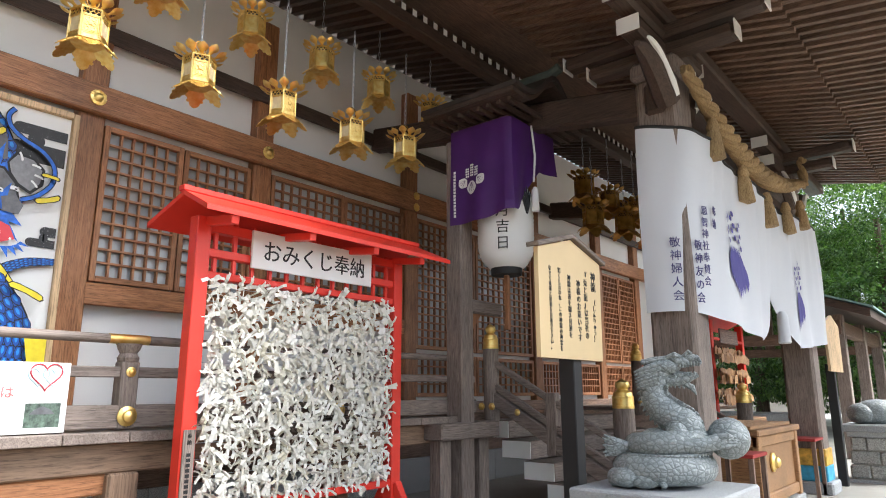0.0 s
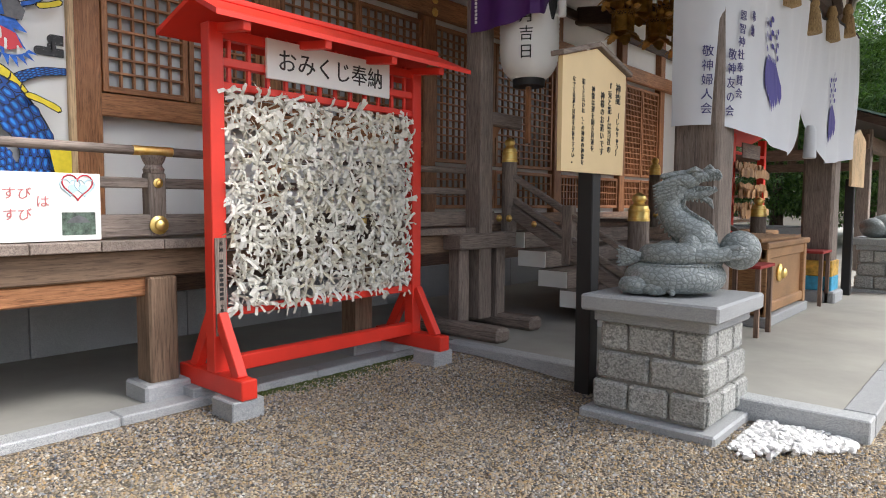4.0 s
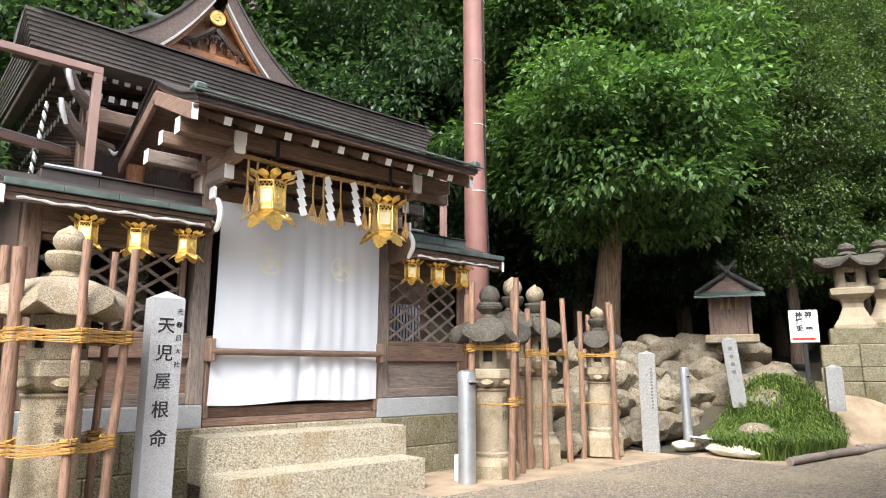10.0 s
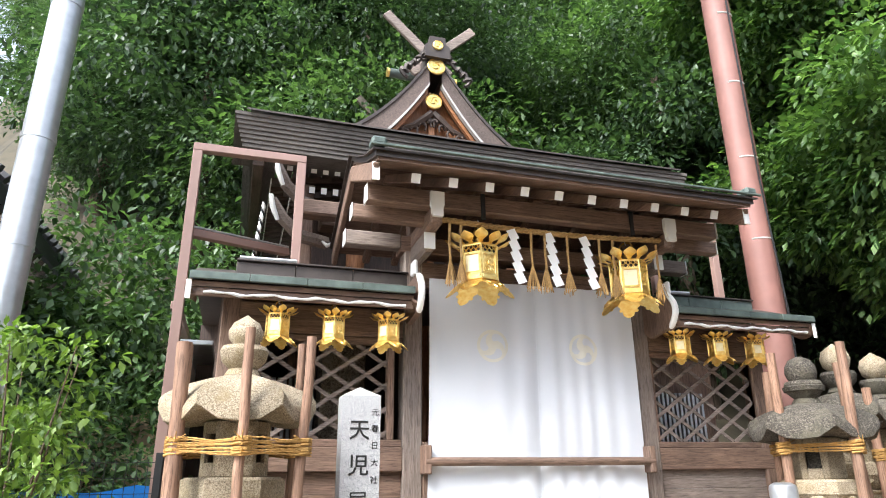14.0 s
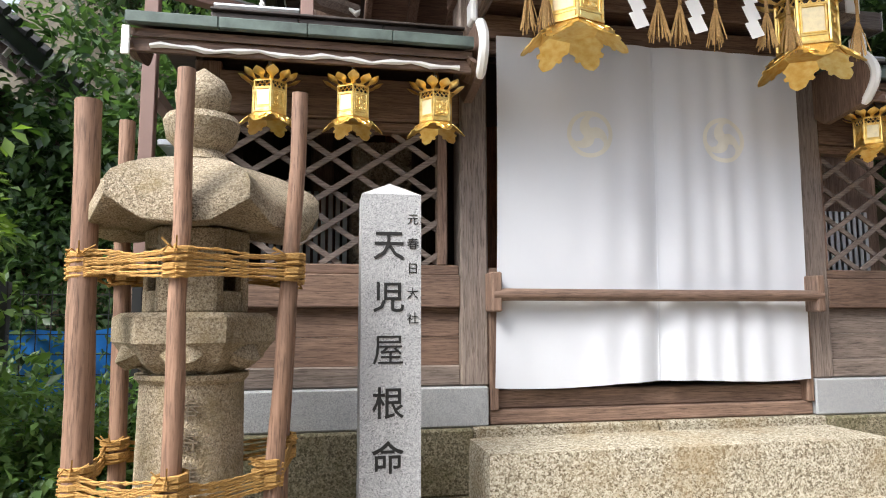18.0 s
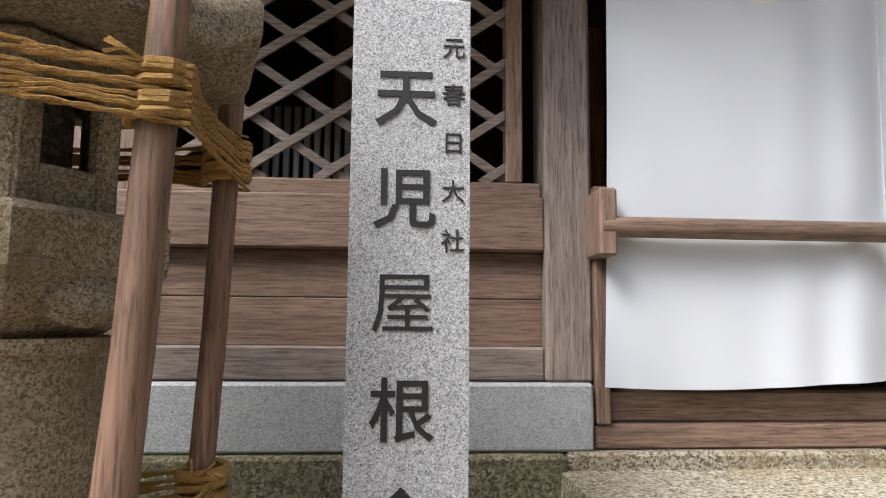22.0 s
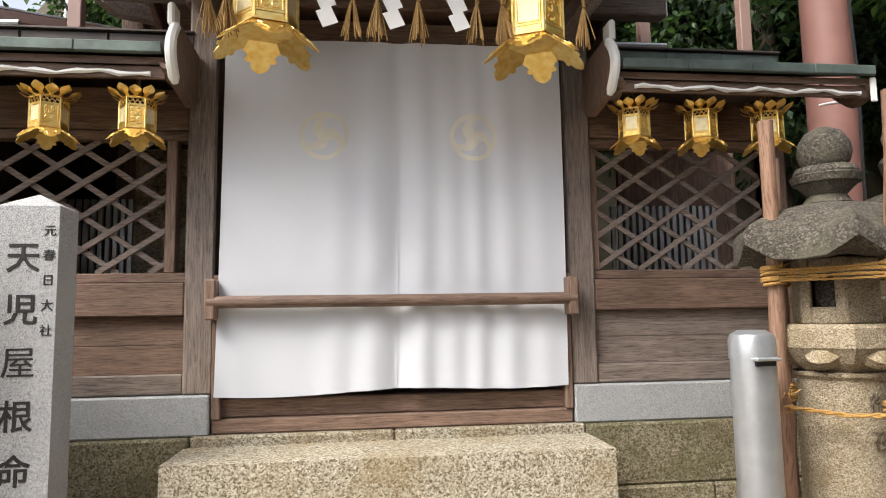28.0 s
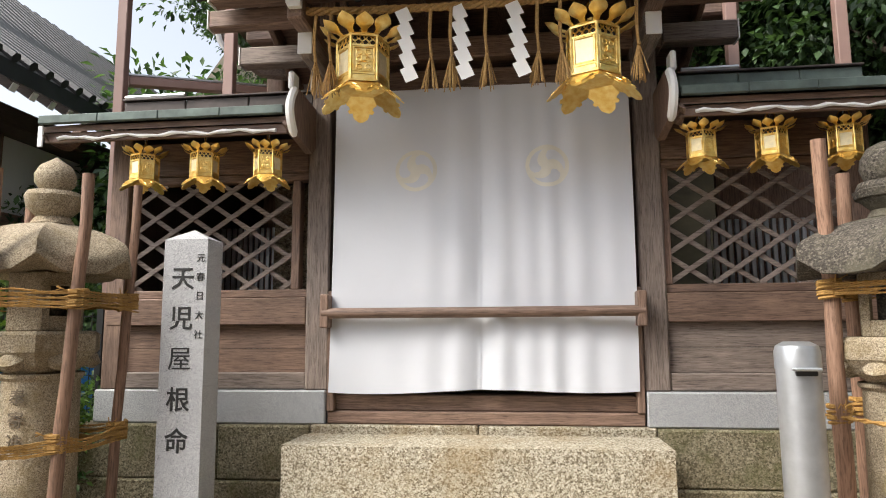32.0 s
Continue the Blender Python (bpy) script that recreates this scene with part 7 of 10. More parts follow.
tagged(part("earth_bank", g, EARTH, None, "", True), "bare brown earth bank with roots", "earth bank", kind="structure")

# far lean-to with a tiled roof, and the gate at the end of the path
lean = empty("side_building", -21.57, -2.43, 1.7, 168.9, "long low timber building with a grey tiled roof", "building", kind="structure")
part("plinth", Geo().box(-0.3, -0.25, -1.4, 7.2, 3.2, 0.12, 0.03), CONCRETE, lean, "pale plinth wall")
part("back_wall", Geo().box(-0.1, 0.95, 0.1, 7, 3.0, 2.3, 0), W_DARK["z"], lean)
for i in range(14):
    part("end_board", Geo().box(-0.14, 0.96 + 0.145 * i, 0.1, -0.1, 1.1 + 0.145 * i, 2.3, 0.004), W_OLD["z"], lean)
for i in range(5):
    part("post", Geo().box(1.6 * i, -0.08, 0.1, 0.17 + 1.6 * i, 0.09, 2.15, 0.01), W_TAN["z"], lean)
    for j in range(6):
        part("wall_board", Geo().box(0.25 + 1.6 * i + 0.21 * j, 0.9, 0.12, 0.44 + 1.6 * i + 0.21 * j, 0.94, 1.5, 0.004), W_OLD["z"], lean)
    part("low_rail", Geo().box(0.17 + 1.6 * i, -0.03, 0.55, 1.6 + 1.6 * i, 0.03, 0.66, 0.006), W_OLD["x"], lean)
part("eave_beam", Geo().box(-0.4, -0.1, 2.1, 7.4, 0.1, 2.3, 0.01), W_OLD["x"], lean)
for sd in (-1, 1):
    def slope(u, v, lift=0.0):
        return (-0.9 + 8.6 * v, 1.5 + sd * 2.35 * (1 - u), 2.15 + 1.25 * u + 0.22 * u * u + lift + 0.12 * abs(2 * v - 1) ** 4)
    part("roof", Geo().grid(lambda u, v: slope(u, v), 8, 8), TILE, lean)
    part("roof_soffit", Geo().grid(lambda u, v: slope(u, v, -0.12), 8, 8), W_OLD["x"], lean)
    for i in range(36):
        part("tile_row", Geo().tube([slope(k / 6, (i + 0.2) / 35.4, 0.03) for k in range(7)], 0.055, 6), TILE, lean)
part("ridge", Geo().box(-0.9, 1.32, 3.55, 7.7, 1.68, 3.85, 0.05), TILE, lean)
for i in range(5):
    q = lean.matrix_basis @ Vector((0.8 + 1.5 * i, -0.35, 1.75))
    copy_thing(small, pose(q.x, q.y, q.z, 0, 0, 20 * i))
endg = empty("end_gate", -33, 0.2, 0.9, 0, "small white-walled outbuilding and pale board fence", "building", kind="structure")
part("wall", Geo().box(-1.5, -0.2, 0, 1.0, 3, 2.3, 0), W_GREY["z"], endg)
part("roof", Geo().box(-1.8, -0.6, 2.3, 1.3, 3.2, 2.45, 0.02), COPPER, endg)
for i in range(14):
    part("fence_board", Geo().box(-1.2, -0.5 - 0.2 * i, -0.1, -1.16, -0.32 - 0.2 * i, 1.5, 0.004), W_PALE, endg)
mat_stone = tagged(part("step_slab", Geo().box(-10.3, -0.12, -0.05, -8.85, 0.155, 0.14, 0.02), CONCRETE), "low concrete slab step beside the hall", "step")
mat_blue = tagged(part("door_mat", Geo().box(-10.1, -0.06, 0.142, -9.2, 0.14, 0.155, 0.004), plain("blue_mat", (0.02, 0.07, 0.16), 0.9)), "dark blue mat on the slab", "mat")


# ---- trees ----
def leaf_mesh(name, n, radius, clump, size, seed, mat, flat=1.0, hollow=0.45, per=34):
    """A crown: many folded leaves in clumps, hung in an uneven ball of the given radii."""
    rs = np.random.RandomState(seed)
    k = max(1, n // per)
    d = rs.normal(size=(k, 3))
    d /= np.linalg.norm(d, axis=1)[:, None]
    lump = 1 + 0.22 * np.sin(3.1 * d[:, 0] * 2 + seed) * np.cos(2.7 * d[:, 1] * 2 + 1) + 0.15 * np.sin(5 * d[:, 2] + 2 * seed)
    r = (hollow + (1 - hollow) * rs.rand(k) ** 0.5) * lump
    c = d * r[:, None] * np.array(radius)
    c = np.repeat(c, per, axis=0)
    m = len(c)
    out = np.repeat(d, per, axis=0)
    e = rs.normal(size=(m, 3))
    e /= np.linalg.norm(e, axis=1)[:, None]
    p = c + e * (rs.rand(m) ** 0.4)[:, None] * clump * np.array((1, 1, 0.42))
    ax = e * 0.75 + out * 0.3 + np.array((0, 0, -0.3)) + rs.normal(size=(m, 3)) * 0.4
    ax /= np.linalg.norm(ax, axis=1)[:, None]
    up = np.array((0, 0, 1.0)) + rs.normal(size=(m, 3)) * 0.32
    side = np.cross(ax, up)
    side /= np.linalg.norm(side, axis=1)[:, None] + 1e-9
    nrm = np.cross(side, ax)
    ln = size * rs.uniform(0.7, 1.3, m)[:, None]
    w = ln * 0.26
    v = np.stack([p, p + ax * ln * 0.5 + side * w + nrm * w * 0.35, p + ax * ln - nrm * w * 0.2, p + ax * ln * 0.5 - side * w + nrm * w * 0.35], 1).reshape(-1, 3)
    base = (np.arange(m) * 4)[:, None]
    tri = np.concatenate([base + np.array((0, 1, 2)), base + np.array((0, 2, 3))], 1).reshape(-1, 3)
    me = bpy.data.meshes.new(name)
    me.vertices.add(len(v))
    me.vertices.foreach_set("co", v.ravel())
    me.loops.add(len(tri) * 3)
    me.loops.foreach_set("vertex_index", tri.ravel())
    me.polygons.add(len(tri))
    me.polygons.foreach_set("loop_start", np.arange(len(tri)) * 3)
    me.materials.append(mat)
    me.update(calc_edges=True)
    return me


def trunk_geo(h, r, seed, lean=0.0, limbs=6, spread=1.6):
    rng = random.Random(seed)
    pts, rs = [], []
    for i in range(9):
        t = i / 8
        pts.append((lean * t + 0.12 * math.sin(3 * t + seed), 0.1 * math.sin(4 * t + seed * 2), h * t))
        rs.append(r * (1.35 - 0.35 * min(1, t * 5)) * (1 - 0.6 * t))
    g = Geo().tube(pts, rs, 10)
    for i in range(limbs):
        t = 0.45 + 0.5 * i / limbs
        b = Vector(pts[int(t * 8)])
        a = rng.uniform(0, 6.28)
        q = b + Vector((math.cos(a) * spread * 0.5, math.sin(a) * spread * 0.5, 0.5))
        e = b + Vector((math.cos(a) * spread, math.sin(a) * spread, 1.3))
        g.tube([b, q, e], [r * 0.4, r * 0.25, r * 0.08], 6)
    return g


def tree(x, y, z, crowns, h, r, seed, label, lean=0.0, limbs=6, spread=1.6, group="", rot=0.0, bark=BARK):
    e = empty("tree", x, y, z, rot, label, "tree", group)
    part("trunk", trunk_geo(h, r, seed, lean, limbs, spread), bark, e, "", True)
    for me, m in crowns:
        o = new("crown", me)
        o.parent = e
        o.matrix_basis = m
    return e


big = leaf_mesh("crown", 46000, (2.6, 2.6, 1.5), 0.52, 0.15, 3, LEAFY[1], hollow=0.62, per=80)
tree(-13.9, -9.1, 1.2, [(big, pose(1.0, -0.6, 4.35)), (big, pose(0.4, 0.6, 6.2, 0, 0, 90)), (big, pose(-0.3, -0.7, 8.1, 0, 0, 200))], 7.5, 0.3, 2, "broad evergreen tree with glossy leaves and a leaning trunk", 1.3, 8, 2.0, rot=90.0, bark=TRUNK_RED)
fine = leaf_mesh("crown", 22000, (1.5, 1.5, 1.7), 0.36, 0.085, 5, LEAFY[3], per=60)
for i, (x, y, z) in enumerate(((-17.3, -6.6, 1.4), (-19.6, -5.9, 1.6), (-18.2, -8.2, 2.2), (-21.5, -6.4, 2))):
    tree(x, y, z, [(fine, pose(0, 0, 3.2 + 0.3 * (i % 2), 0, 0, 70 * i)), (fine, pose(0.2, 0.3, 5.4, 0, 0, 70 * i + 30) @ Matrix.Scale(1.1, 4)), (fine, pose(0, 0, 7.6, 0, 0, 70 * i + 90) @ Matrix.Scale(0.9, 4))], 7, 0.12, 10 + i, "slender small-leaved evergreen tree on the bank", 0.2, 6, 1.0, "slender evergreens")
maple = leaf_mesh("crown", 2600, (1.35, 1.2, 0.3), 0.3, 0.12, 8, LEAFY[2], hollow=0.1, per=26)
tree(-19.3, -2.95, 0.9, [(maple, pose(0.5, 0.6, 1.75, 6, -8, 0)), (maple, pose(-0.5, -0.5, 2.1, -8, 6, 80)), (maple, pose(0.3, -0.2, 2.6, 5, 8, 150) @ Matrix.Scale(0.85, 4)), (maple, pose(-0.2, 0.7, 2.95, -4, 5, 230) @ Matrix.Scale(0.6, 4)), (maple, pose(0.1, 0.1, 3.35, 0, 0, 300) @ Matrix.Scale(0.45, 4))], 2.8, 0.07, 31, "young maple with bright green leaves", 0.2, 5, 0.9)
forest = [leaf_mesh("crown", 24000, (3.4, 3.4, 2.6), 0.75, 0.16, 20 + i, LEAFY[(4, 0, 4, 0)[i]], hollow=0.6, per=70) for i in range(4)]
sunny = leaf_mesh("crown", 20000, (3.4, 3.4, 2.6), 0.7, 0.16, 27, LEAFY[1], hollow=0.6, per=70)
rng = random.Random(8)
spots = []
for row, (y, gap) in enumerate(((-14.5, 3.6), (-18.5, 4.2), (-23.5, 4.8), (-30, 5.4), (-38, 6.2))):
    x = -34 - 2 * row
    while x < (-4.5, -1.2, 1.6, 4.6, 8)[row]:
        spots.append((x + rng.uniform(-0.8, 0.8), y + rng.uniform(-1.2, 1.2)))
        x += gap
for y in (-8, -3.5, 1.5, 6):
    spots += [(-37 + rng.uniform(-1.5, 1.5), y), (-44 + rng.uniform(-1.5, 1.5), y)]
for x, y in ((-30, -8.5), (-33, -6), (-27, -10), (-24, -9.5), (-16, -11), (-20, -10.5)):
    spots.append((x, y))
spots = [p for p in spots if not (-12.3 < p[0] < -8.0 and p[1] > -17)]
spots += [(0.4, -20.5), (2.6, -25), (-2.2, -17.8), (4.6, -31), (6.5, -40)]
for i, (x, y) in enumerate(spots):
    s = rng.uniform(0.85, 1.25) if x < 0 or y < -35 else 0.62
    me = forest[i % 4]
    tree(x, y, rise(x, y) - 0.2, [(me, pose(0, 0, 4.2 * s, 0, 0, rng.uniform(0, 360)) @ Matrix.Scale(s, 4)), (forest[(i + 1) % 4], pose(rng.uniform(-1, 1), rng.uniform(-1, 1), 7.8 * s, 0, 0, rng.uniform(0, 360)) @ Matrix.Scale(0.85 * s, 4))],
         8 * s, 0.22, i, "tall evergreen of the shaded hillside wood", 0.2, 3, 1.5, "hillside wood")
for i, (x, y, s) in enumerate(((-28.5, -11.5, 1.9), (-30.5, -8.6, 1.95), (-32.5, -6.0, 1.9), (-36, -11, 2.3), (-37, -6, 2.2))):
    tree(x, y, rise(x, y) - 0.2, [(forest[(i + q) % 4], pose((-0.8, 0.9, 0)[q], 0.5 * q, (3.2, 6.0, 8.6)[q] * s, 0, 0, 80 * i + 40 * q) @ Matrix.Scale((1.0, 0.95, 0.8)[q] * s, 4)) for q in range(3)], 9 * s, 0.35, 60 + i, "very tall evergreen at the end of the path", 0.3, 5, 2.0, "tall wood by the path")
for i, (x, y, s) in enumerate(((-6.5, 24, 0.8), (-2.5, 23, 0.9), (1.5, 25, 1.0), (-10, 27, 1.1), (-4.5, 30, 1.2), (5, 30, 1.1))):
    tree(x, y, 0, [(sunny, pose(0, 0, 3.4 * s, 0, 0, 50 * i) @ Matrix.Scale(s, 4)), (sunny, pose(0.4, 0.3, 6.4 * s, 0, 0, 80 * i) @ Matrix.Scale(s * 0.8, 4))], 7 * s, 0.2, 70 + i, "leafy tree beyond the forecourt", 0.2, 5, 1.4, "forecourt trees")
for i, (x, y, z) in enumerate(((16, -62, 9), (23, -64, 10), (30, -66, 11), (12, -58, 8), (38, -66, 10), (9, -66, 12))):
    tree(x, y, z - 6, [(sunny, pose(0, 0, 6, 0, 0, 40 * i) @ Matrix.Scale(1.3, 4))], 6, 0.3, 80 + i, "distant tree on a low wooded hill", 0, 3, 1.2, "distant wood")
bush = leaf_mesh("leaves", 14000, (1.5, 1.3, 1.2), 0.4, 0.1, 55, LEAFY[0], hollow=0.3, per=24)
for i, (x, y, s) in enumerate(((-1.6, -10.2, 1.0), (-0.2, -10.8, 1.1), (1.0, -11.5, 1.1), (-2.2, -12.2, 1.5))):
    e = empty("bush", x, y, rise(x, y), 0, "dense green bush on the slope", "bush", "bushes of the slope")
    for k in range(4):
        part("stem", Geo().tube([(0.1 * math.cos(k * 1.6), 0.1 * math.sin(k * 1.6), -0.2), (0.5 * math.cos(k * 1.6), 0.5 * math.sin(k * 1.6), 1.3)], [0.03, 0.01], 6), BARK, e)
    o = new("leaves", bush)
    o.parent = e
    o.matrix_basis = pose(0, 0, 1.1 * s, 0, 0, 70 * i) @ Matrix.Scale(s, 4)
# shrubs at the fence: pinnate leaves on thin stems
shrub = leaf_mesh("leaves", 950, (0.5, 0.45, 0.75), 0.17, 0.09, 41, LEAFY[2], hollow=0.2, per=18)
low = leaf_mesh("leaves", 4200, (0.75, 0.6, 0.5), 0.2, 0.065, 42, LEAFY[1], hollow=0.2, per=24)
for i, (x, y, z, me, s) in enumerate(((-2.3, -6.9, 1.85, shrub, 0.85), (-2.35, -7.2, 0.6, low, 1.1), (-2.85, -7.6, 0.55, low, 0.9), (-1.8, -7.3, 0.7, low, 1.1), (-2.0, -7.9, 1.5, shrub, 0.9), (-3.05, -8.2, 0.5, low, 0.8), (-1.2, -7.0, 0.8, low, 1.2))):
    e = empty("shrub", x, y, 0, 0, "leggy green shrub with pinnate leaves by the fence", "shrub", "shrubs by the fence")
    for k in range(5):
        a = 1.3 * k + i
        part("stem", Geo().tube([(0.06 * math.cos(a), 0.06 * math.sin(a), 0), (0.1 * math.cos(a), 0.1 * math.sin(a), z * 0.6), (0.3 * math.cos(a), 0.3 * math.sin(a), z + 0.3)], [0.014, 0.01, 0.004], 5), BARK, e)
    o = new("leaves", me)
    o.parent = e
    o.matrix_basis = pose(0, 0, z, 0, 0, 50 * i) @ Matrix.Scale(s, 4)


# ---- things along the hall front ----
def curve(pts, n=40):
    """A smooth line through points of any dimension."""
    pts = [Vector(p) for p in pts]
    out = []
    k = len(pts) - 1
    for i in range(n + 1):
        t = i / n * k
        j = min(int(t), k - 1)
        u = t - j
        p0, p1, p2, p3 = pts[max(j - 1, 0)], pts[j], pts[j + 1], pts[min(j + 2, k)]
        out.append(0.5 * ((2 * p1) + (p2 - p0) * u + (2 * p0 - 5 * p1 + 4 * p2 - p3) * u * u + (3 * p1 - p0 - 3 * p2 + p3) * u ** 3))
    return out


# painted dragon panel
def star_black():
    m, n, l, b = material("starry_black_print", 0.5)
    vec = coords(n, l, (1, 1, 1))
    f = noise_of(n, l, vec, 120, 2, 0.8)
    l.new(ramp(n, l, f, [(0.66, (0.02, 0.02, 0.022)), (0.7, (0.75, 0.75, 0.75))]), b.inputs["Base Color"])
    return m


STARS = star_black()
P_BLUE = plain("bright_blue_print", (0.02, 0.14, 0.6), 0.5, 0, 0.4, 25)
P_DEEP, P_SKY = plain("deep_blue_print", (0.012, 0.075, 0.34), 0.5, 0, 0.3, 12), plain("sky_blue_print", (0.03, 0.25, 0.72), 0.5, 0, 0.3, 12)
P_YEL = plain("yellow_print", (0.82, 0.66, 0.03), 0.5, 0, 0.12, 18)
P_GREY = plain("grey_print", (0.13, 0.13, 0.14), 0.5, 0, 0.3, 20)
P_RED = plain("red_print", (0.7, 0.05, 0.07), 0.5)
panel = empty("painting", 0, 0, 0, 0, "large panel painted with a blue and yellow dragon", "painting")
PXX = WX + 0.035
layer = [0]


def uv(u, v):
    return 0.66 + (u - 40) / 655 * 1.28, 3.25 - (v - 60) / 915 * 1.80


def paint(name, outline, mat):
    layer[0] += 1
    x = PXX + 0.006 + 0.0004 * layer[0]
    pts = [uv(*p) for p in outline]
    pts = [(min(1.94, max(0.66, y)), min(3.25, max(1.45, z))) for y, z in pts]
    g = Geo().add([(x, y, z) for y, z in pts], [tuple(range(len(pts)))])
    return part(name, g, mat, panel)


def ribbon(name, pts, widths, mat, n=36):
    layer[0] += 1
    x = PXX + 0.006 + 0.0004 * layer[0]
    line = curve([(a, b, w) for (a, b), w in zip(pts, widths)], n)
    v = []
    for i, p in enumerate(line):
        d = line[min(i + 1, n)] - line[max(i - 1, 0)]
        q = Vector((-d.y, d.x)).normalized() * p.z / 2
        for s in (-1, 1):
            y, z = uv(p.x + s * q.x, p.y + s * q.y)
            v.append((x, min(1.94, max(0.66, y)), min(3.25, max(1.45, z))))
    return part(name, Geo().add(v, [(2 * i, 2 * i + 1, 2 * i + 3, 2 * i + 2) for i in range(n)]), mat, panel)


def scaled(pts, widths, step, across, n=200):
    """Overlapping pointed scales laid in rows along a painted body."""
    line = curve([(a, b, w) for (a, b), w in zip(pts, widths)], n)
    run = [0.0]
    for a, b in zip(line, line[1:]):
        run.append(run[-1] + math.hypot(b.x - a.x, b.y - a.y))
    ink, skin, shine = Geo(), Geo(), Geo()
    layer[0] += 1
    x0 = PXX + 0.006 + 0.0004 * layer[0]
    layer[0] += 5
    rows = int(run[-1] / step)
    for r in range(rows, -1, -1):
        i = min(range(n), key=lambda q: abs(run[q] - r * step))
        p, q = line[i], line[min(i + 1, n)]
        d = Vector((q.x - p.x, q.y - p.y)).normalized()
        o = Vector((-d.y, d.x))
        for k in range(across + r % 2):
            f = (k + (0.5 if r % 2 == 0 else 0.0)) / across - 0.5
            c = Vector((p.x, p.y)) + o * f * p.z * 0.92
            w, ln = p.z / across * 0.56, step * 1.25
            for geo, m, dx in ((ink, 1.0, 0.0), (skin, 0.84, 0.0008), (shine, 0.5, 0.0016)):
                pts2 = []
                for a, b in ((-0.55, -0.75), (-0.9, 0.1), (-0.62, 0.62), (0, 1.0), (0.62, 0.62), (0.9, 0.1), (0.55, -0.75)):
                    e = c + o * a * w * m * (0.75 if m < 0.6 else 1) + d * (b * m - (0.12 if m < 0.6 else 0)) * ln * 0.6
                    y, z = uv(e.x, e.y)
                    pts2.append((x0 + dx + 0.00001 * ((rows - r) % 20), min(1.94, max(0.66, y)), min(3.25, max(1.45, z))))
                geo.add(pts2, [tuple(range(7))])
    tagged(part("scale_outline", ink, INK, panel), kind="stuff")
    tagged(part("scale_paint", skin, P_DEEP, panel), kind="stuff")
    tagged(part("scale_highlight", shine, P_SKY, panel), kind="stuff")


def leaf_shape(u, v, ln, wd, a):
    pts = []
    for i in range(12):
        t = 2 * math.pi * i / 12
        p, q = ln / 2 * math.cos(t), wd / 2 * math.sin(t) * (1 + 0.4 * math.cos(2 * t)) + 0.15 * wd * math.cos(t) ** 2
        pts.append((u + p * math.cos(a) - q * math.sin(a), v + p * math.sin(a) + q * math.cos(a)))
    return pts


part("board", Geo().box(WX - 0.02, 0.63, 1.42, PXX, 1.97, 3.28, 0.004), WHITE, panel)
for a, b, c, d in ((0.6, 1.40, 0.645, 3.32), (1.955, 1.40, 2.0, 3.32)):
    part("frame", Geo().box(PXX - 0.03, a, b, PXX + 0.045, c, d, 0.006), W_PALE, panel, "pale wood frame")
for b, d in ((1.2, 1.42), (3.28, 3.33)):
    part("frame", Geo().box(PXX - 0.03, 0.645, b, PXX + 0.04, 1.955, d, 0.006), W_PALE, panel, "pale wood frame")


def bar_cloud(u0, v0, u1, v1):
    r = (v1 - v0) / 2
    pts = []
    for i in range(9):
        a = math.pi / 2 + math.pi * i / 8
        pts.append((u0 + r + r * math.cos(a), v0 + r - r * math.sin(a)))
    for i in range(9):
        a = -math.pi / 2 + math.pi * i / 8
        pts.append((u1 - r + r * math.cos(a), v0 + r - r * math.sin(a)))
    paint("cloud", pts, STARS)


for q in ((510, 105, 730, 148), (495, 175, 740, 247), (560, 140, 620, 185), (0, 415, 225, 472), (0, 500, 315, 550), (60, 455, 115, 515), (640, 480, 740, 517), (597, 527, 740, 558), (640, 505, 670, 540)):
    bar_cloud(*q)
ribbon("body", [(60, 40), (75, 110), (90, 190), (130, 230)], [86, 96, 84, 40], INK)
ribbon("body", [(60, 40), (75, 110), (90, 185), (120, 215)], [76, 86, 74, 34], P_DEEP)
scaled([(60, 40), (75, 110), (90, 185), (120, 215)], [76, 86, 74, 34], 22, 4)
ribbon("body", [(215, 30), (330, 95), (410, 190), (455, 300), (470, 380)], [150, 190, 200, 190, 150], INK)
ribbon("belly", [(165, 80), (215, 130), (262, 195)], [34, 34, 14], P_YEL)
ribbon("body", [(220, 30), (335, 95), (412, 190), (457, 300), (470, 380)], [138, 176, 186, 176, 136], P_DEEP)
scaled([(220, 30), (335, 95), (412, 190), (457, 300), (470, 380)], [138, 176, 186, 176, 136], 34, 5)
ribbon("fin", [(330, 150), (380, 230), (360, 330)], [10, 90, 20], P_GREY)
ribbon("fin", [(400, 90), (460, 170), (500, 260)], [10, 60, 14], P_GREY)
paint("claw", [(85, 235), (120, 205), (200, 205), (228, 260), (190, 255), (180, 282), (150, 258), (130, 280), (95, 275)], INK)
paint("claw", [(95, 240), (120, 215), (185, 215), (205, 250), (180, 245), (168, 265), (150, 250), (120, 265)], P_YEL)
ribbon("claw", [(60, 50), (120, 90), (170, 140)], [70, 60, 8], P_YEL)
ribbon("claw", [(125, 130), (120, 170), (135, 220)], [30, 34, 30], P_YEL)
for i in range(13):
    a = 2.0 + 0.28 * i
    r0, r1 = 110, 205 - 22 * (i % 2)
    cu, cv = 455, 400
    paint("mane", [(cu + r0 * math.cos(a - 0.16), cv + r0 * math.sin(a - 0.16)), (cu + r1 * math.cos(a + 0.1), cv + r1 * math.sin(a + 0.1)), (cu + r0 * math.cos(a + 0.2), cv + r0 * math.sin(a + 0.2)), (cu, cv)], P_BLUE if i % 3 else P_DEEP)
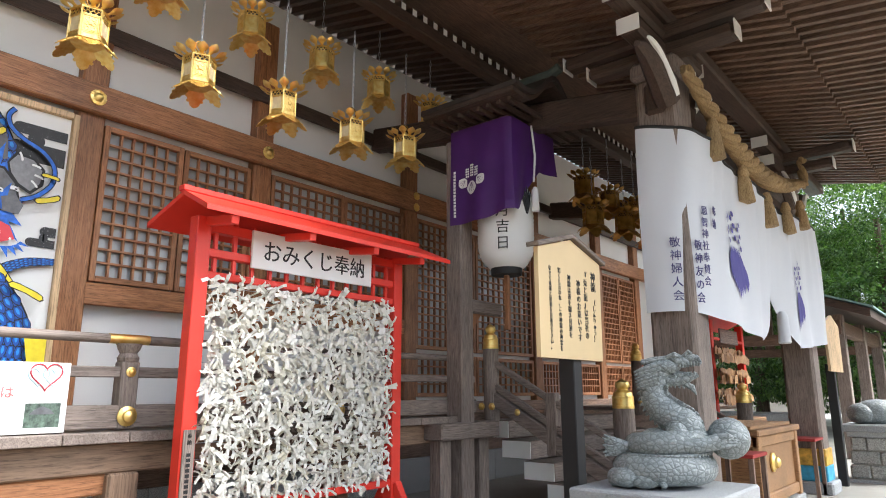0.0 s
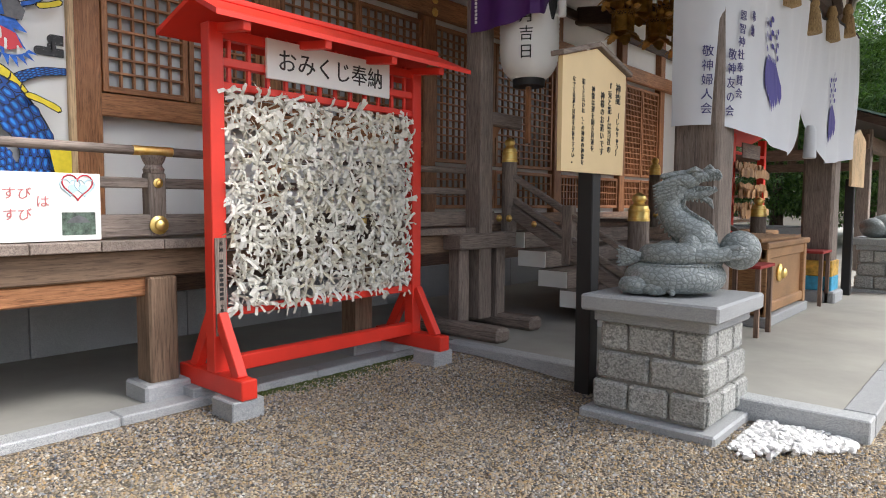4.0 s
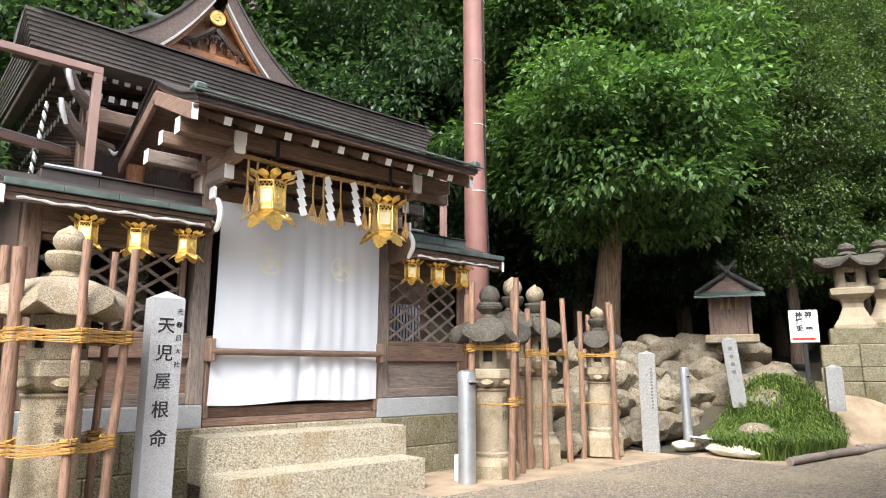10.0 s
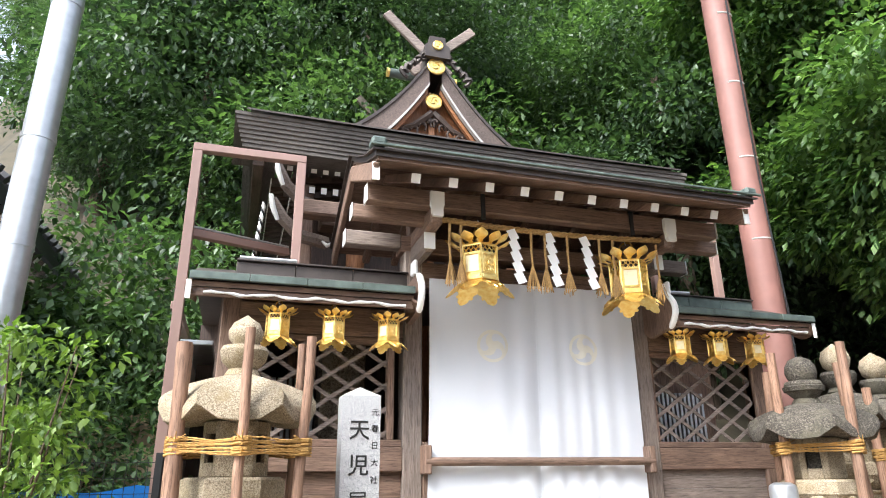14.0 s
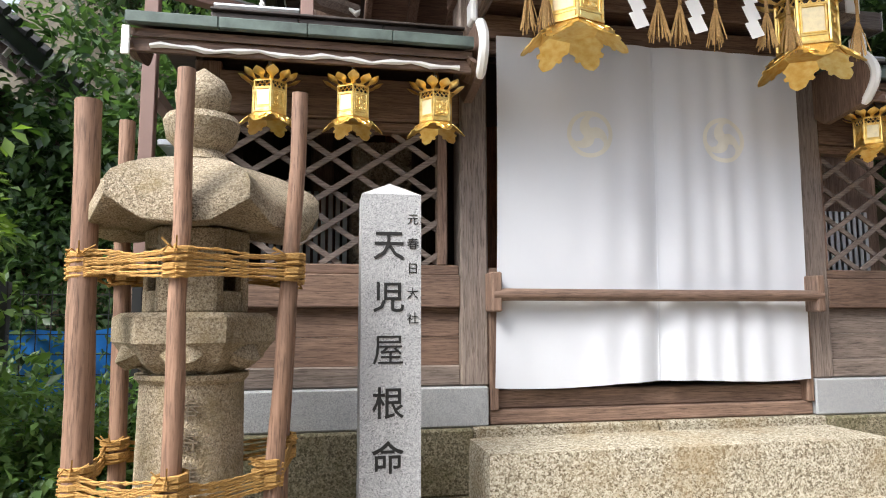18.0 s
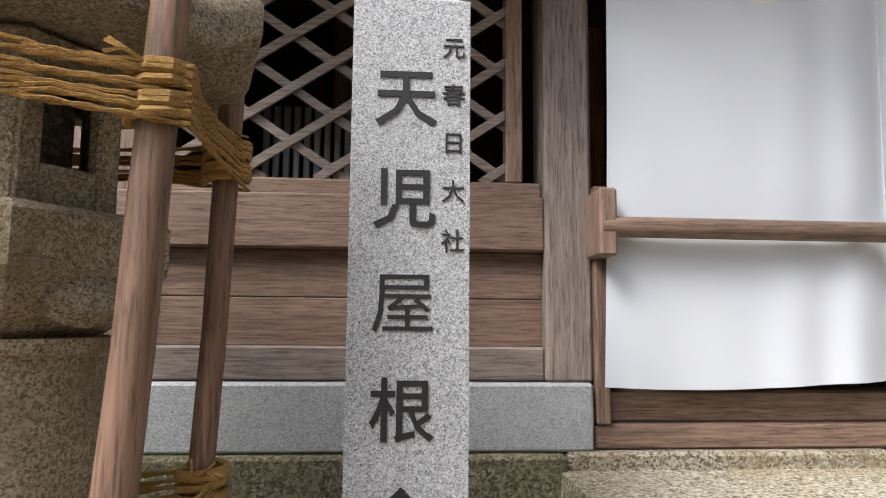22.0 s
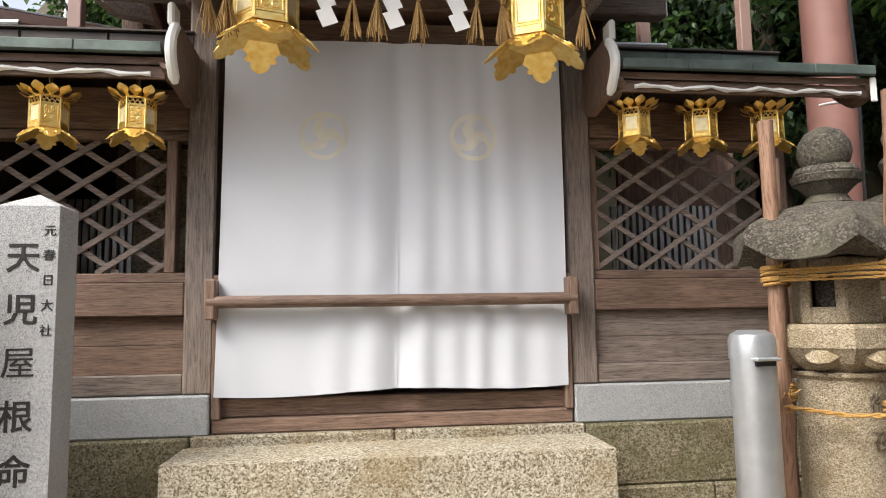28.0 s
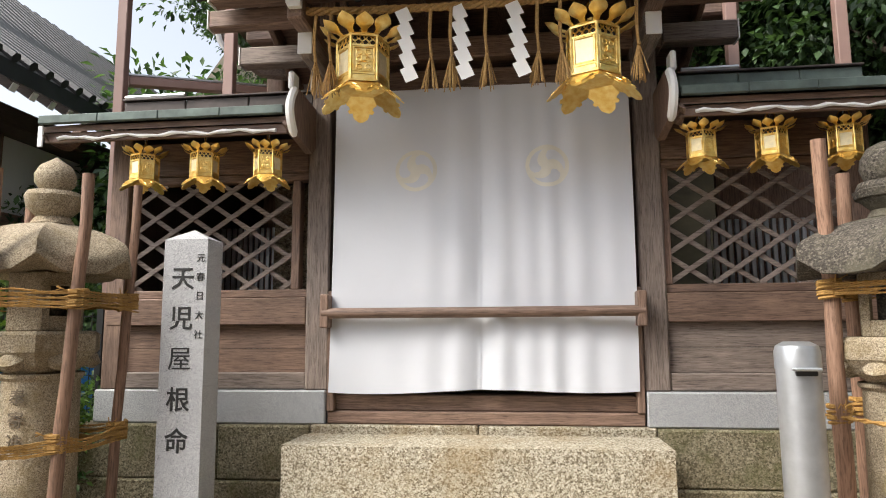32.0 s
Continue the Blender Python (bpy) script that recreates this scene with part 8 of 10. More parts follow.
paint("paw", [(505, 270), (530, 225), (590, 235), (630, 270), (630, 330), (590, 372), (545, 350), (515, 310)], INK)
paint("paw", [(512, 270), (535, 235), (588, 243), (620, 275), (618, 325), (588, 360), (550, 340), (522, 305)], plain("pale_grey_print", (0.25, 0.25, 0.26), 0.5, 0, 0.2, 30))
for u, v, a in ((548, 238, 1.2), (600, 262, 0.2), (612, 300, 0.3), (600, 330, 0.8)):
    paint("talon", leaf_shape(u, v, 34, 12, a), WHITE)
paint("head", [(345, 280), (420, 290), (500, 290), (545, 340), (560, 400), (560, 450), (520, 470), (480, 440), (440, 430), (400, 380)], INK)
paint("head", [(352, 288), (420, 298), (495, 298), (538, 345), (552, 400), (550, 442), (520, 458), (485, 430), (445, 420), (405, 372)], P_GREY)
paint("jaw", [(355, 445), (400, 440), (450, 480), (500, 520), (450, 520), (400, 490)], P_GREY)
for i in range(12):
    a = 0.5 * i
    paint("beard", [(470 + 70 * math.cos(a), 450 + 60 * math.sin(a)), (470 + 140 * math.cos(a + 0.25) * (0.8 + 0.2 * (i % 2)), 460 + 135 * math.sin(a + 0.25)), (470 + 60 * math.cos(a + 0.6), 450 + 55 * math.sin(a + 0.6)), (470, 450)], P_BLUE)
paint("mouth", [(455, 500), (490, 480), (540, 500), (560, 545), (520, 560), (480, 545)], P_RED)
for u, v, a in ((455, 500, 1.4), (495, 505, 1.5), (510, 540, 1.6), (585, 490, 1.9), (562, 520, 1.3), (548, 560, 1.5)):
    paint("fang", leaf_shape(u, v, 40, 13, a), WHITE)
for i in range(8):
    a = 0.15 + 0.36 * i
    paint("beard", [(520 + 60 * math.cos(a), 545 + 30 * math.sin(a)), (525 + 85 * math.cos(a + 0.1), 548 + 68 * math.sin(a + 0.1)), (520 + 55 * math.cos(a + 0.4), 545 + 30 * math.sin(a + 0.4))], P_BLUE)
paint("nose", [(500, 400), (545, 385), (572, 420), (560, 455), (510, 450)], P_GREY)
for u, v in ((490, 375), (538, 362)):
    paint("eye", leaf_shape(u, v, 30, 22, 0.2), WHITE)
    paint("pupil", leaf_shape(u + 4, v + 3, 9, 9, 0), INK)
for pts in ([(480, 440), (478, 500), (450, 550), (410, 565), (360, 530), (300, 460), (240, 415), (170, 392), (115, 410), (90, 450)],
            [(560, 400), (610, 375), (655, 320), (655, 255), (610, 205), (545, 175), (500, 140), (488, 100), (505, 70)]):
    ribbon("whisker", pts, [20] * len(pts), INK, 60)
    ribbon("whisker", pts, [13] * len(pts), P_BLUE, 60)
ribbon("tail", [(520, 670), (560, 640), (620, 618), (720, 606)], [44, 36, 32, 24], INK)
ribbon("tail", [(520, 670), (560, 640), (620, 618), (720, 606)], [36, 29, 25, 18], P_DEEP)
scaled([(520, 670), (560, 640), (620, 618), (720, 606)], [36, 29, 25, 18], 14, 3)
ribbon("belly", [(60, 720), (160, 700), (250, 660), (330, 625), (420, 618), (500, 645), (570, 710)], [110, 110, 90, 72, 62, 50, 24], INK)
ribbon("belly", [(60, 720), (160, 700), (250, 660), (330, 625), (420, 618), (500, 645), (570, 710)], [100, 100, 80, 62, 52, 42, 18], P_YEL)
spine = curve([(60, 720, 100), (160, 700, 100), (250, 660, 80), (330, 625, 62), (420, 618, 52), (500, 645, 42), (570, 710, 18)], 60)
for i in range(3, 58, 4):
    p, q = spine[i], spine[i + 1]
    d = Vector((q.x - p.x, q.y - p.y)).normalized()
    o = Vector((-d.y, d.x)) * p.z * 0.46
    ribbon("belly_line", [(p.x + o.x, p.y + o.y), (p.x + 8 * d.x, p.y + 8 * d.y), (p.x - o.x, p.y - o.y)], [2.5, 6, 2.5], INK, 6)
ribbon("body", [(170, 830), (270, 760), (370, 710), (470, 715), (545, 790), (590, 880), (585, 990)], [70, 130, 150, 140, 130, 120, 110], INK)
ribbon("body", [(170, 830), (270, 760), (370, 710), (470, 715), (545, 790), (590, 880), (585, 990)], [62, 120, 138, 128, 118, 108, 100], P_DEEP)
scaled([(170, 830), (270, 760), (370, 710), (470, 715), (545, 790), (590, 880), (585, 990)], [62, 120, 138, 128, 118, 108, 100], 40, 4)
ribbon("body", [(340, 990), (345, 880), (400, 815), (445, 870), (490, 990)], [90, 80, 60, 70, 110], P_DEEP)
scaled([(340, 990), (345, 880), (400, 815), (445, 870), (490, 990)], [90, 80, 60, 70, 110], 22, 4)
paint("gap", [(400, 870), (420, 810), (440, 870), (420, 935)], WHITE)
rngp = random.Random(3)
for i in range(70):
    a, r = rngp.uniform(0, 6.28), rngp.random() ** 0.5
    u, v = 175 + 95 * r * math.cos(a), 860 + 110 * r * math.sin(a)
    if u > 40 and v < 975:
        paint("flower_petal", leaf_shape(u, v, 44, 17, a), P_YEL if i % 4 else INK)
paint("flame", [(622, 880), (700, 880), (720, 975), (640, 975)], P_YEL)
for u, v, ln, wd, a in ((60, 240, 70, 22, 1.4), (105, 355, 110, 42, 2.3), (232, 250, 80, 30, 1.4), (400, 70, 60, 18, 2.6), (445, 188, 80, 30, 2.6), (375, 370, 85, 32, 2.4), (640, 300, 60, 16, 0.1), (640, 390, 85, 26, 2.8), (215, 575, 70, 22, 1.2), (62, 625, 50, 18, 0.6), (415, 650, 75, 28, 2.7), (240, 725, 70, 28, 2.4), (150, 680, 50, 16, 1.3), (610, 725, 120, 28, 0.4), (445, 815, 60, 16, 0.8), (340, 895, 60, 22, 0.6), (290, 910, 70, 20, 1.5)):
    paint("falling_petal", leaf_shape(u, v, ln + 10, wd + 10, a), INK)
    paint("falling_petal", leaf_shape(u, v, ln, wd, a), P_YEL)

# notice on the railing
PALE_BLUE = plain("pale_blue_print", (0.5, 0.68, 0.74), 0.6)
PALE_RED = plain("thin_red_ink", (0.5, 0.16, 0.16), 0.6)
note = empty("notice_board", VX + 0.052, 0, 1.06, 0, "white notice with red brush lettering hung on the railing", "sign")
note.matrix_basis = pose(VX + 0.055, 0, 0)
part("panel", Geo().box(0, 0.98, 1.055, 0.012, 1.615, 1.41, 0.003), WHITE, note)
for i, (tx, y, z, s) in enumerate((("恋むすび", 1.02, 1.33, 0.066), ("縁むすび", 1.02, 1.225, 0.066), ("は", 1.3, 1.29, 0.066))):
    writing("lettering", tx, s, pose(0.0135, y, z, 0, 0, 90), PALE_RED, note, upright=False, align="LEFT")
heart = [(1.5 + 0.075 * 16 * math.sin(t) ** 3 / 16, 1.345 + 0.075 * (13 * math.cos(t) - 5 * math.cos(2 * t) - 2 * math.cos(3 * t) - math.cos(4 * t)) / 16) for t in [2 * math.pi * i / 30 for i in range(30)]]
part("heart", Geo().tube([(0.014, y, z) for y, z in heart], 0.004, 5, True), RED_INK, note, "red heart outline")
for dy in (-0.035, 0.035):
    hh = [(1.5 + dy + 0.05 * math.sin(t) ** 3, 1.34 + 0.05 * (13 * math.cos(t) - 5 * math.cos(2 * t) - 2 * math.cos(3 * t) - math.cos(4 * t)) / 16) for t in [2 * math.pi * i / 24 for i in range(24)]]
    part("heart", Geo().tube([(0.0135, y, z) for y, z in hh], 0.004, 5, True), PALE_BLUE, note, "pale blue heart")
for y in (1.475, 1.53):
    part("pale_shape", Geo().lathe([(0.022, 0), (0.02, 0.002)], 16, pose(0.0125, y, 1.33, 0, 90, 0)), PALE_BLUE, note)
part("photo", Geo().box(0.012, 1.42, 1.085, 0.0135, 1.585, 1.205, 0.001), plain("dim_photo_print", (0.09, 0.13, 0.1), 0.5, 0, 0.8, 40), note)
part("photo_roof", Geo().plate([(1.44, 1.15), (1.56, 1.15), (1.535, 1.175), (1.5, 1.19), (1.465, 1.175)], 0.001, Matrix(((0, 1, 0, 0.0145), (1, 0, 0, 0), (0, 0, 1, 0), (0, 0, 0, 1)))), P_GREY, note)

# fortune-paper rack
rack = empty("fortune_rack", -3.72, 0, 0, 0, "vermilion timber rack with small roof, hung with knotted paper fortunes", "rack")
rack.matrix_basis = pose(-3.72, 0, 0)
Y0, Y1 = 2.12, 3.745
for y in (Y0, Y1):
    part("post", Geo().box(-0.045, y - 0.045, 0.2, 0.045, y + 0.045, 2.26, 0.005), RED, rack)
    part("foot", Geo().box(-0.36, y - 0.05, 0.2 - 0.02, 0.33, y + 0.05, 0.29, 0.006), RED, rack)
    for s in (-1, 1):
        part("brace", Geo().beam((s * 0.24, y, 0.28), (s * 0.04, y, 0.62), 0.06, 0.07, c=0.005), RED, rack)
        part("foot_stone", Geo().box(s * 0.21 - 0.11, y - 0.1, 0.0, s * 0.21 + 0.11, y + 0.1, 0.18, 0.008), GRANITE, rack, "granite block under the foot")
part("low_rail", Geo().box(-0.035, Y0, 0.27, 0.035, Y1, 0.36, 0.005), RED, rack)
for z, h in ((0.6, 0.05), (1.9, 0.045), (2.03, 0.05), (2.18, 0.06)):
    part("rail", Geo().box(-0.03, Y0, z, 0.03, Y1, z + h, 0.005), RED, rack)
for i in range(12):
    y = Y0 + 0.1 + i * 0.13
    part("slat", Geo().box(-0.012, y - 0.012, 1.945, 0.012, y + 0.012, 2.26, 0.002), RED, rack)
for s, zz in ((1, 2.4), (-1, 2.4)):
    g = Geo().add([(0, 2.0, 2.4), (0, 3.98, 2.4), (s * 0.33, 4.02, 2.25), (s * 0.33, 1.96, 2.25), (0, 2.0, 2.37), (0, 3.98, 2.37), (s * 0.33, 4.02, 2.22), (s * 0.33, 1.96, 2.22)],
                  [(0, 1, 2, 3), (7, 6, 5, 4), (3, 2, 6, 7), (0, 3, 7, 4), (1, 5, 6, 2)])
    part("roof_board", g, RED, rack)
part("ridge_board", Geo().box(-0.03, 1.98, 2.39, 0.03, 4.0, 2.425, 0.005), RED, rack)
for y in (2.15, 2.7, 3.25, 3.72):
    part("roof_arm", Geo().beam((-0.02, y, 2.24), (0.31, y, 2.2), 0.05, 0.05), RED, rack)
sgn = part("sign_panel", Geo().box(0.036, 2.44, 2.0, 0.056, 3.45, 2.235, 0.003), WHITE, rack, "white sign panel")
writing("lettering", "おみくじ奉納", 0.145, pose(0.0585, 2.945, 2.18, 0, 0, 90), INK, sgn, upright=False)
part("dedication_plaque", Geo().box(0.046, Y0 - 0.035, 0.5, 0.056, Y0 + 0.035, 1.06, 0.002), W_GREY["z"], rack, "narrow wooden dedication plaque")
for i, ch in enumerate("奉納"):
    writing("lettering", ch, 0.028, pose(0.0572, Y0, 1.04 - 0.034 * i, 0, 0, 90), INK, rack)
for i in range(9):
    part("written_mark", Geo().box(0.056, Y0 - 0.012, 0.92 - 0.027 * i, 0.0572, Y0 + 0.012, 0.938 - 0.027 * i, 0), INK, rack)
for i, ch in enumerate("令和元年十二月"):
    writing("lettering", ch, 0.022, pose(0.0572, Y0, 0.68 - 0.024 * i, 0, 0, 90), INK, rack)
for i in range(14):
    part("wire", Geo().tube([(0.0, Y0, 0.72 + 0.088 * i), (0.0, Y1, 0.72 + 0.088 * i)], 0.003, 4), STEEL, rack)


def knot_mesh(seed):
    rng = random.Random(seed)
    g = Geo()
    g.lathe([(0.004, -0.014), (0.016, -0.006), (0.015, 0.008), (0.005, 0.014)], 6, pose(0.01, 0, 0, rng.uniform(0, 90), rng.uniform(0, 90), 0))
    for k in range(4):
        a = rng.choice((0.9, 2.2, 4.0, 5.3, 3.1, 0.1)) + rng.uniform(-0.5, 0.5)
        ln, w = rng.uniform(0.05, 0.085), rng.uniform(0.007, 0.011)
        d = Vector((rng.uniform(-0.1, 0.5), math.cos(a), math.sin(a))).normalized()
        s = d.cross(Vector((rng.uniform(0.6, 1), rng.uniform(-0.7, 0.7), rng.uniform(-0.7, 0.7)))).normalized() * w
        p = [Vector((0.012, 0, 0)), d * ln * 0.5 + Vector((0.025, 0, 0)), d * ln + Vector((0.012, 0, -0.01))]
        g.add([p[0] - s, p[0] + s, p[1] + s, p[1] - s, p[2] + s * 1.1, p[2] - s * 1.1], [(0, 1, 2, 3), (3, 2, 4, 5)])
    me = bpy.data.meshes.new("paper_knot")
    me.from_pydata(g.v, [], g.f)
    me.materials.append(KNOT)
    return me


KNOT, kn, kl, kb = material("fortune_paper", 0.8)
ki = kn.new("ShaderNodeObjectInfo")
kl.new(ramp(kn, kl, ki.outputs["Random"], [(0.0, (0.58, 0.53, 0.4)), (0.35, (0.72, 0.69, 0.6)), (1.0, (0.8, 0.78, 0.73))]), kb.inputs["Base Color"])
knots = [knot_mesh(i) for i in range(9)]
rng = random.Random(21)
slots = []
for c in range(21):
    y = Y0 + 0.1 + (Y1 - Y0 - 0.2) * c / 20
    for r in range(30):
        slots.append((y + rng.uniform(-0.025, 0.025), 1.88 - 0.0425 * r + rng.uniform(-0.012, 0.012)))
rng.shuffle(slots)
rest = Geo()
for i, (y, z) in enumerate(slots):
    m = pose(0.012 + rng.uniform(-0.015, 0.03), y, z, rng.uniform(-40, 40), rng.uniform(-25, 25), rng.uniform(-30, 30)) @ Matrix.Scale(rng.uniform(0.85, 1.25), 4)
    if i < 300:
        piece("paper_knot", knots[i % 9], rack, m)
    else:
        me = knots[i % 9]
        rest.add([v.co for v in me.vertices], [tuple(p.vertices) for p in me.polygons], m)
tagged(part("knotted_paper", rest, plain("cream_fortune_paper", (0.72, 0.695, 0.62), 0.8, 0, 0.16, 25), rack, "dense white knotted paper fortunes"), kind="stuff")

# kofuda board on a black stake
info = empty("information_board", -2.4, 4.05, 0, 0, "cream information board with black lettering on a black stake", "sign")
part("stake", Geo().box(-0.06, -0.055, -0.1, 0.05, 0.055, 1.6, 0.006), BLACK, info)
out = [(-0.5, 1.46), (0.3, 1.46), (0.32, 2.13), (-0.09, 2.24), (-0.5, 2.13)]
swap = Matrix(((0, 1, 0, 0.0), (1, 0, 0, 0), (0, 0, 1, 0), (0, 0, 0, 1)))
part("panel", Geo().plate(out, 0.03, Matrix.Translation((0.05, 0, 0)) @ swap), plain("cream_board", (0.74, 0.56, 0.3), 0.5, 0, 0.05, 2), info)
for s in (-1, 1):
    part("board_roof", Geo().beam((0.065, -0.09, 2.265), (0.065, -0.09 + s * 0.45, 2.14), 0.09, 0.03), W_GREY["y"], info)
cols = (("神龍", 0.36, 2.06, 0.085), ("（しんりゅう）", 0.36, 1.87, 0.05), ("『兎と龍』は当社の", 0.22, 2.05, 0.062), ("神様のお遣いです", 0.1, 1.98, 0.062), ("神龍は運を開き昇運を", -0.05, 2.0, 0.05),
        ("招くと云われ、この神龍の神霊を", -0.2, 2.03, 0.043), ("なでて良運と昇運をお祈り下さい。", -0.34, 2.03, 0.04))
for tx, y, z, s in cols:
    writing("lettering", tx, s * 0.86, pose(0.0815, y * 0.82 - 0.09, z, 0, 0, 90), INK, info, 0.95)

# dragon on its block pedestal
ped = empty("pedestal", -1.805, 4.005, 0, 0, "grey granite pedestal of rough-faced blocks", "pedestal")


def pedestal(e):
    part("foot_slab", Geo().box(-0.4, -0.4, -0.05, 0.4, 0.4, 0.05, 0.012), GRANITE, e)
    part("core", Geo().add([(s * w, t * w, z) for w, z in ((0.315, 0.05), (0.275, 0.58)) for s, t in ((-1, -1), (1, -1), (1, 1), (-1, 1))],
                           [(0, 1, 5, 4), (1, 2, 6, 5), (2, 3, 7, 6), (3, 0, 4, 7)]), CONCRETE, e)
    for row in range(3):
        z0, z1 = 0.065 + 0.172 * row, 0.065 + 0.172 * (row + 1) - 0.012
        w = 0.345 - 0.016 * row
        cuts = ((-1, -0.35, 0.35, 1), (-1, 0.0, 1), (-1, -0.45, 0.4, 1))[row]
        for side in range(4):
            m = pose(0, 0, 0, 0, 0, 90 * side)
            for a, b in zip(cuts, cuts[1:]):
                g = Geo().box(w - 0.05, a * w + 0.006, z0, w, b * w - 0.006, z1, 0.018, m)
                part("face_block", g, STEP_GREY, e)
    part("neck_slab", Geo().box(-0.34, -0.34, 0.575, 0.34, 0.34, 0.64, 0.008), GRANITE, e)
    part("top_slab", Geo().box(-0.4, -0.4, 0.64, 0.4, 0.4, 0.735, 0.012), GRANITE, e)


STEP_GREY = stone("rough_grey_block", [(0.36, (0.2, 0.2, 0.19)), (0.5, (0.38, 0.38, 0.36)), (0.64, (0.54, 0.54, 0.51))], 90, (0.25, 0.24, 0.2), 0.3, 0.85, 0.9, None, 30)
pedestal(ped)
g = Geo()


def blob(g, x, y, z, sx, sy, sz, n=14, m=Matrix()):
    g.lathe([(max(0.001, math.sin(math.pi * i / 10)), -math.cos(math.pi * i / 10)) for i in range(11)], n, m @ Matrix.Translation((x, y, z)) @ Matrix.Diagonal((sx, sy, sz, 1)))


def up(cx, cy, y=0.0):
    """Carving plan, in units of 1.4 mm from the foot's middle."""
    return Vector(((cx - 376) * 0.0014, y, (700 - cy) * 0.0014))


# two coils of the body, the lower one thicker
low_coil = [up(400, 628) + Vector((0.24 * math.cos(a), 0.2 * math.sin(a), 0.004 * a)) for a in [2.4 + 6.4 * i / 44 for i in range(45)]]
g.tube(low_coil, [0.05 + 0.048 * min(1, i / 8) for i in range(45)], 16)
mid_coil = [up(425, 530) + Vector((0.19 * math.cos(a), 0.16 * math.sin(a), 0.012 * (a - 2))) for a in [2.2 + 5.6 * i / 40 for i in range(41)]]
g.tube(mid_coil, 0.085, 16)
blob(g, 0.02, 0, 0.2, 0.2, 0.17, 0.17, 20)
# crest of curls along the upper edge of the lower coil
for i in range(44):
    a = 2.0 + 4.6 * i / 43
    p = up(410, 585) + Vector((0.285 * math.cos(a), 0.245 * math.sin(a), 0.012 * (a - 2)))
    t = Vector((-math.sin(a), math.cos(a), 0)) * 0.02
    g.tube([p - t, p + Vector((0, 0, 0.012)), p + t + Vector((0.006 * math.cos(a), 0.006 * math.sin(a), 0.02))], [0.012, 0.013, 0.003], 6)
# breast and neck
breast = curve([up(500, 500, 0.02), up(500, 430, -0.02), up(455, 385, -0.02), up(400, 335), up(375, 270), up(395, 205), up(430, 165)], 26)
g.tube(breast, [0.13, 0.135, 0.135, 0.135, 0.132, 0.128, 0.122, 0.116, 0.11, 0.105, 0.1, 0.098, 0.096, 0.094, 0.092, 0.09, 0.088, 0.086, 0.084, 0.082, 0.08, 0.078, 0.076, 0.074, 0.07, 0.065, 0.06], 18)
for i in range(2, 23):
    p, q = breast[i], breast[i + 1]
    d = (q - p).normalized()
    o = Vector((d.z, 0, -d.x)) * (0.13 - 0.0022 * i)
    g.tube([p + o - d * 0.02 + Vector((0, -0.05, 0)), p + o * 1.02, p + o - d * 0.02 + Vector((0, 0.05, 0))], 0.011, 6)
    o = -o
    g.tube([p + o * 0.9, p + o * 1.12 - d * 0.01], [0.016, 0.004], 5)
# skull, snout, jaws
blob(g, *up(435, 150), 0.11, 0.085, 0.065, 16)
for cx, cy, sx, sy, sz in ((500, 130, 0.085, 0.066, 0.042), (548, 112, 0.055, 0.05, 0.034), (582, 118, 0.026, 0.04, 0.03)):
    blob(g, *up(cx, cy), sx, sy, sz, 14)
g.tube([up(400, 205), up(460, 218), up(530, 212), up(585, 190)], [0.045, 0.04, 0.034, 0.016], 12)
g.tube([up(430, 195), up(500, 192), up(560, 186)], [0.03, 0.026, 0.01], 10)
g.tube([up(520, 232), up(555, 250), up(572, 285)], [0.02, 0.022, 0.004], 7)
for k in range(8):
    g.tube([up(395 + 20 * k, 228 + 2 * k), up(400 + 20 * k, 246 + 2 * k)], [0.014, 0.003], 5)
for sd in (-1, 1):
    for k in range(7):
        blob(g, *up(505 + 13 * k, 150 - 2 * k, sd * (0.058 - 0.003 * k)), 0.007, 0.006, 0.018, 6)
        blob(g, *up(480 + 15 * k, 196 - 2 * k, sd * (0.04 - 0.002 * k)), 0.006, 0.006, 0.014, 6)
    blob(g, *up(484, 118, sd * 0.056), 0.026, 0.018, 0.022, 10)
    g.tube([up(445, 110, sd * 0.06), up(485, 98, sd * 0.068), up(518, 108, sd * 0.05)], [0.012, 0.02, 0.008], 7)
    g.tube([up(560, 95, sd * 0.03), up(548, 82, sd * 0.036), up(535, 95, sd * 0.03)], 0.014, 7)
    g.tube([up(590, 112, sd * 0.03), up(600, 135, sd * 0.05), up(592, 150, sd * 0.055)], [0.012, 0.009, 0.003], 6)
    g.tube([up(450, 115, sd * 0.045), up(395, 122, sd * 0.055), up(345, 132, sd * 0.06), up(328, 128, sd * 0.06)], [0.022, 0.024, 0.022, 0.014], 9)
    for k in range(6):
        g.tube([up(420 - 4 * k, 140 + 17 * k, sd * 0.07), up(360 - 6 * k, 158 + 18 * k, sd * (0.085 - 0.004 * k)), up(292 + 2 * k, 178 + 16 * k, sd * (0.08 - 0.006 * k))], [0.024, 0.022, 0.004], 7)
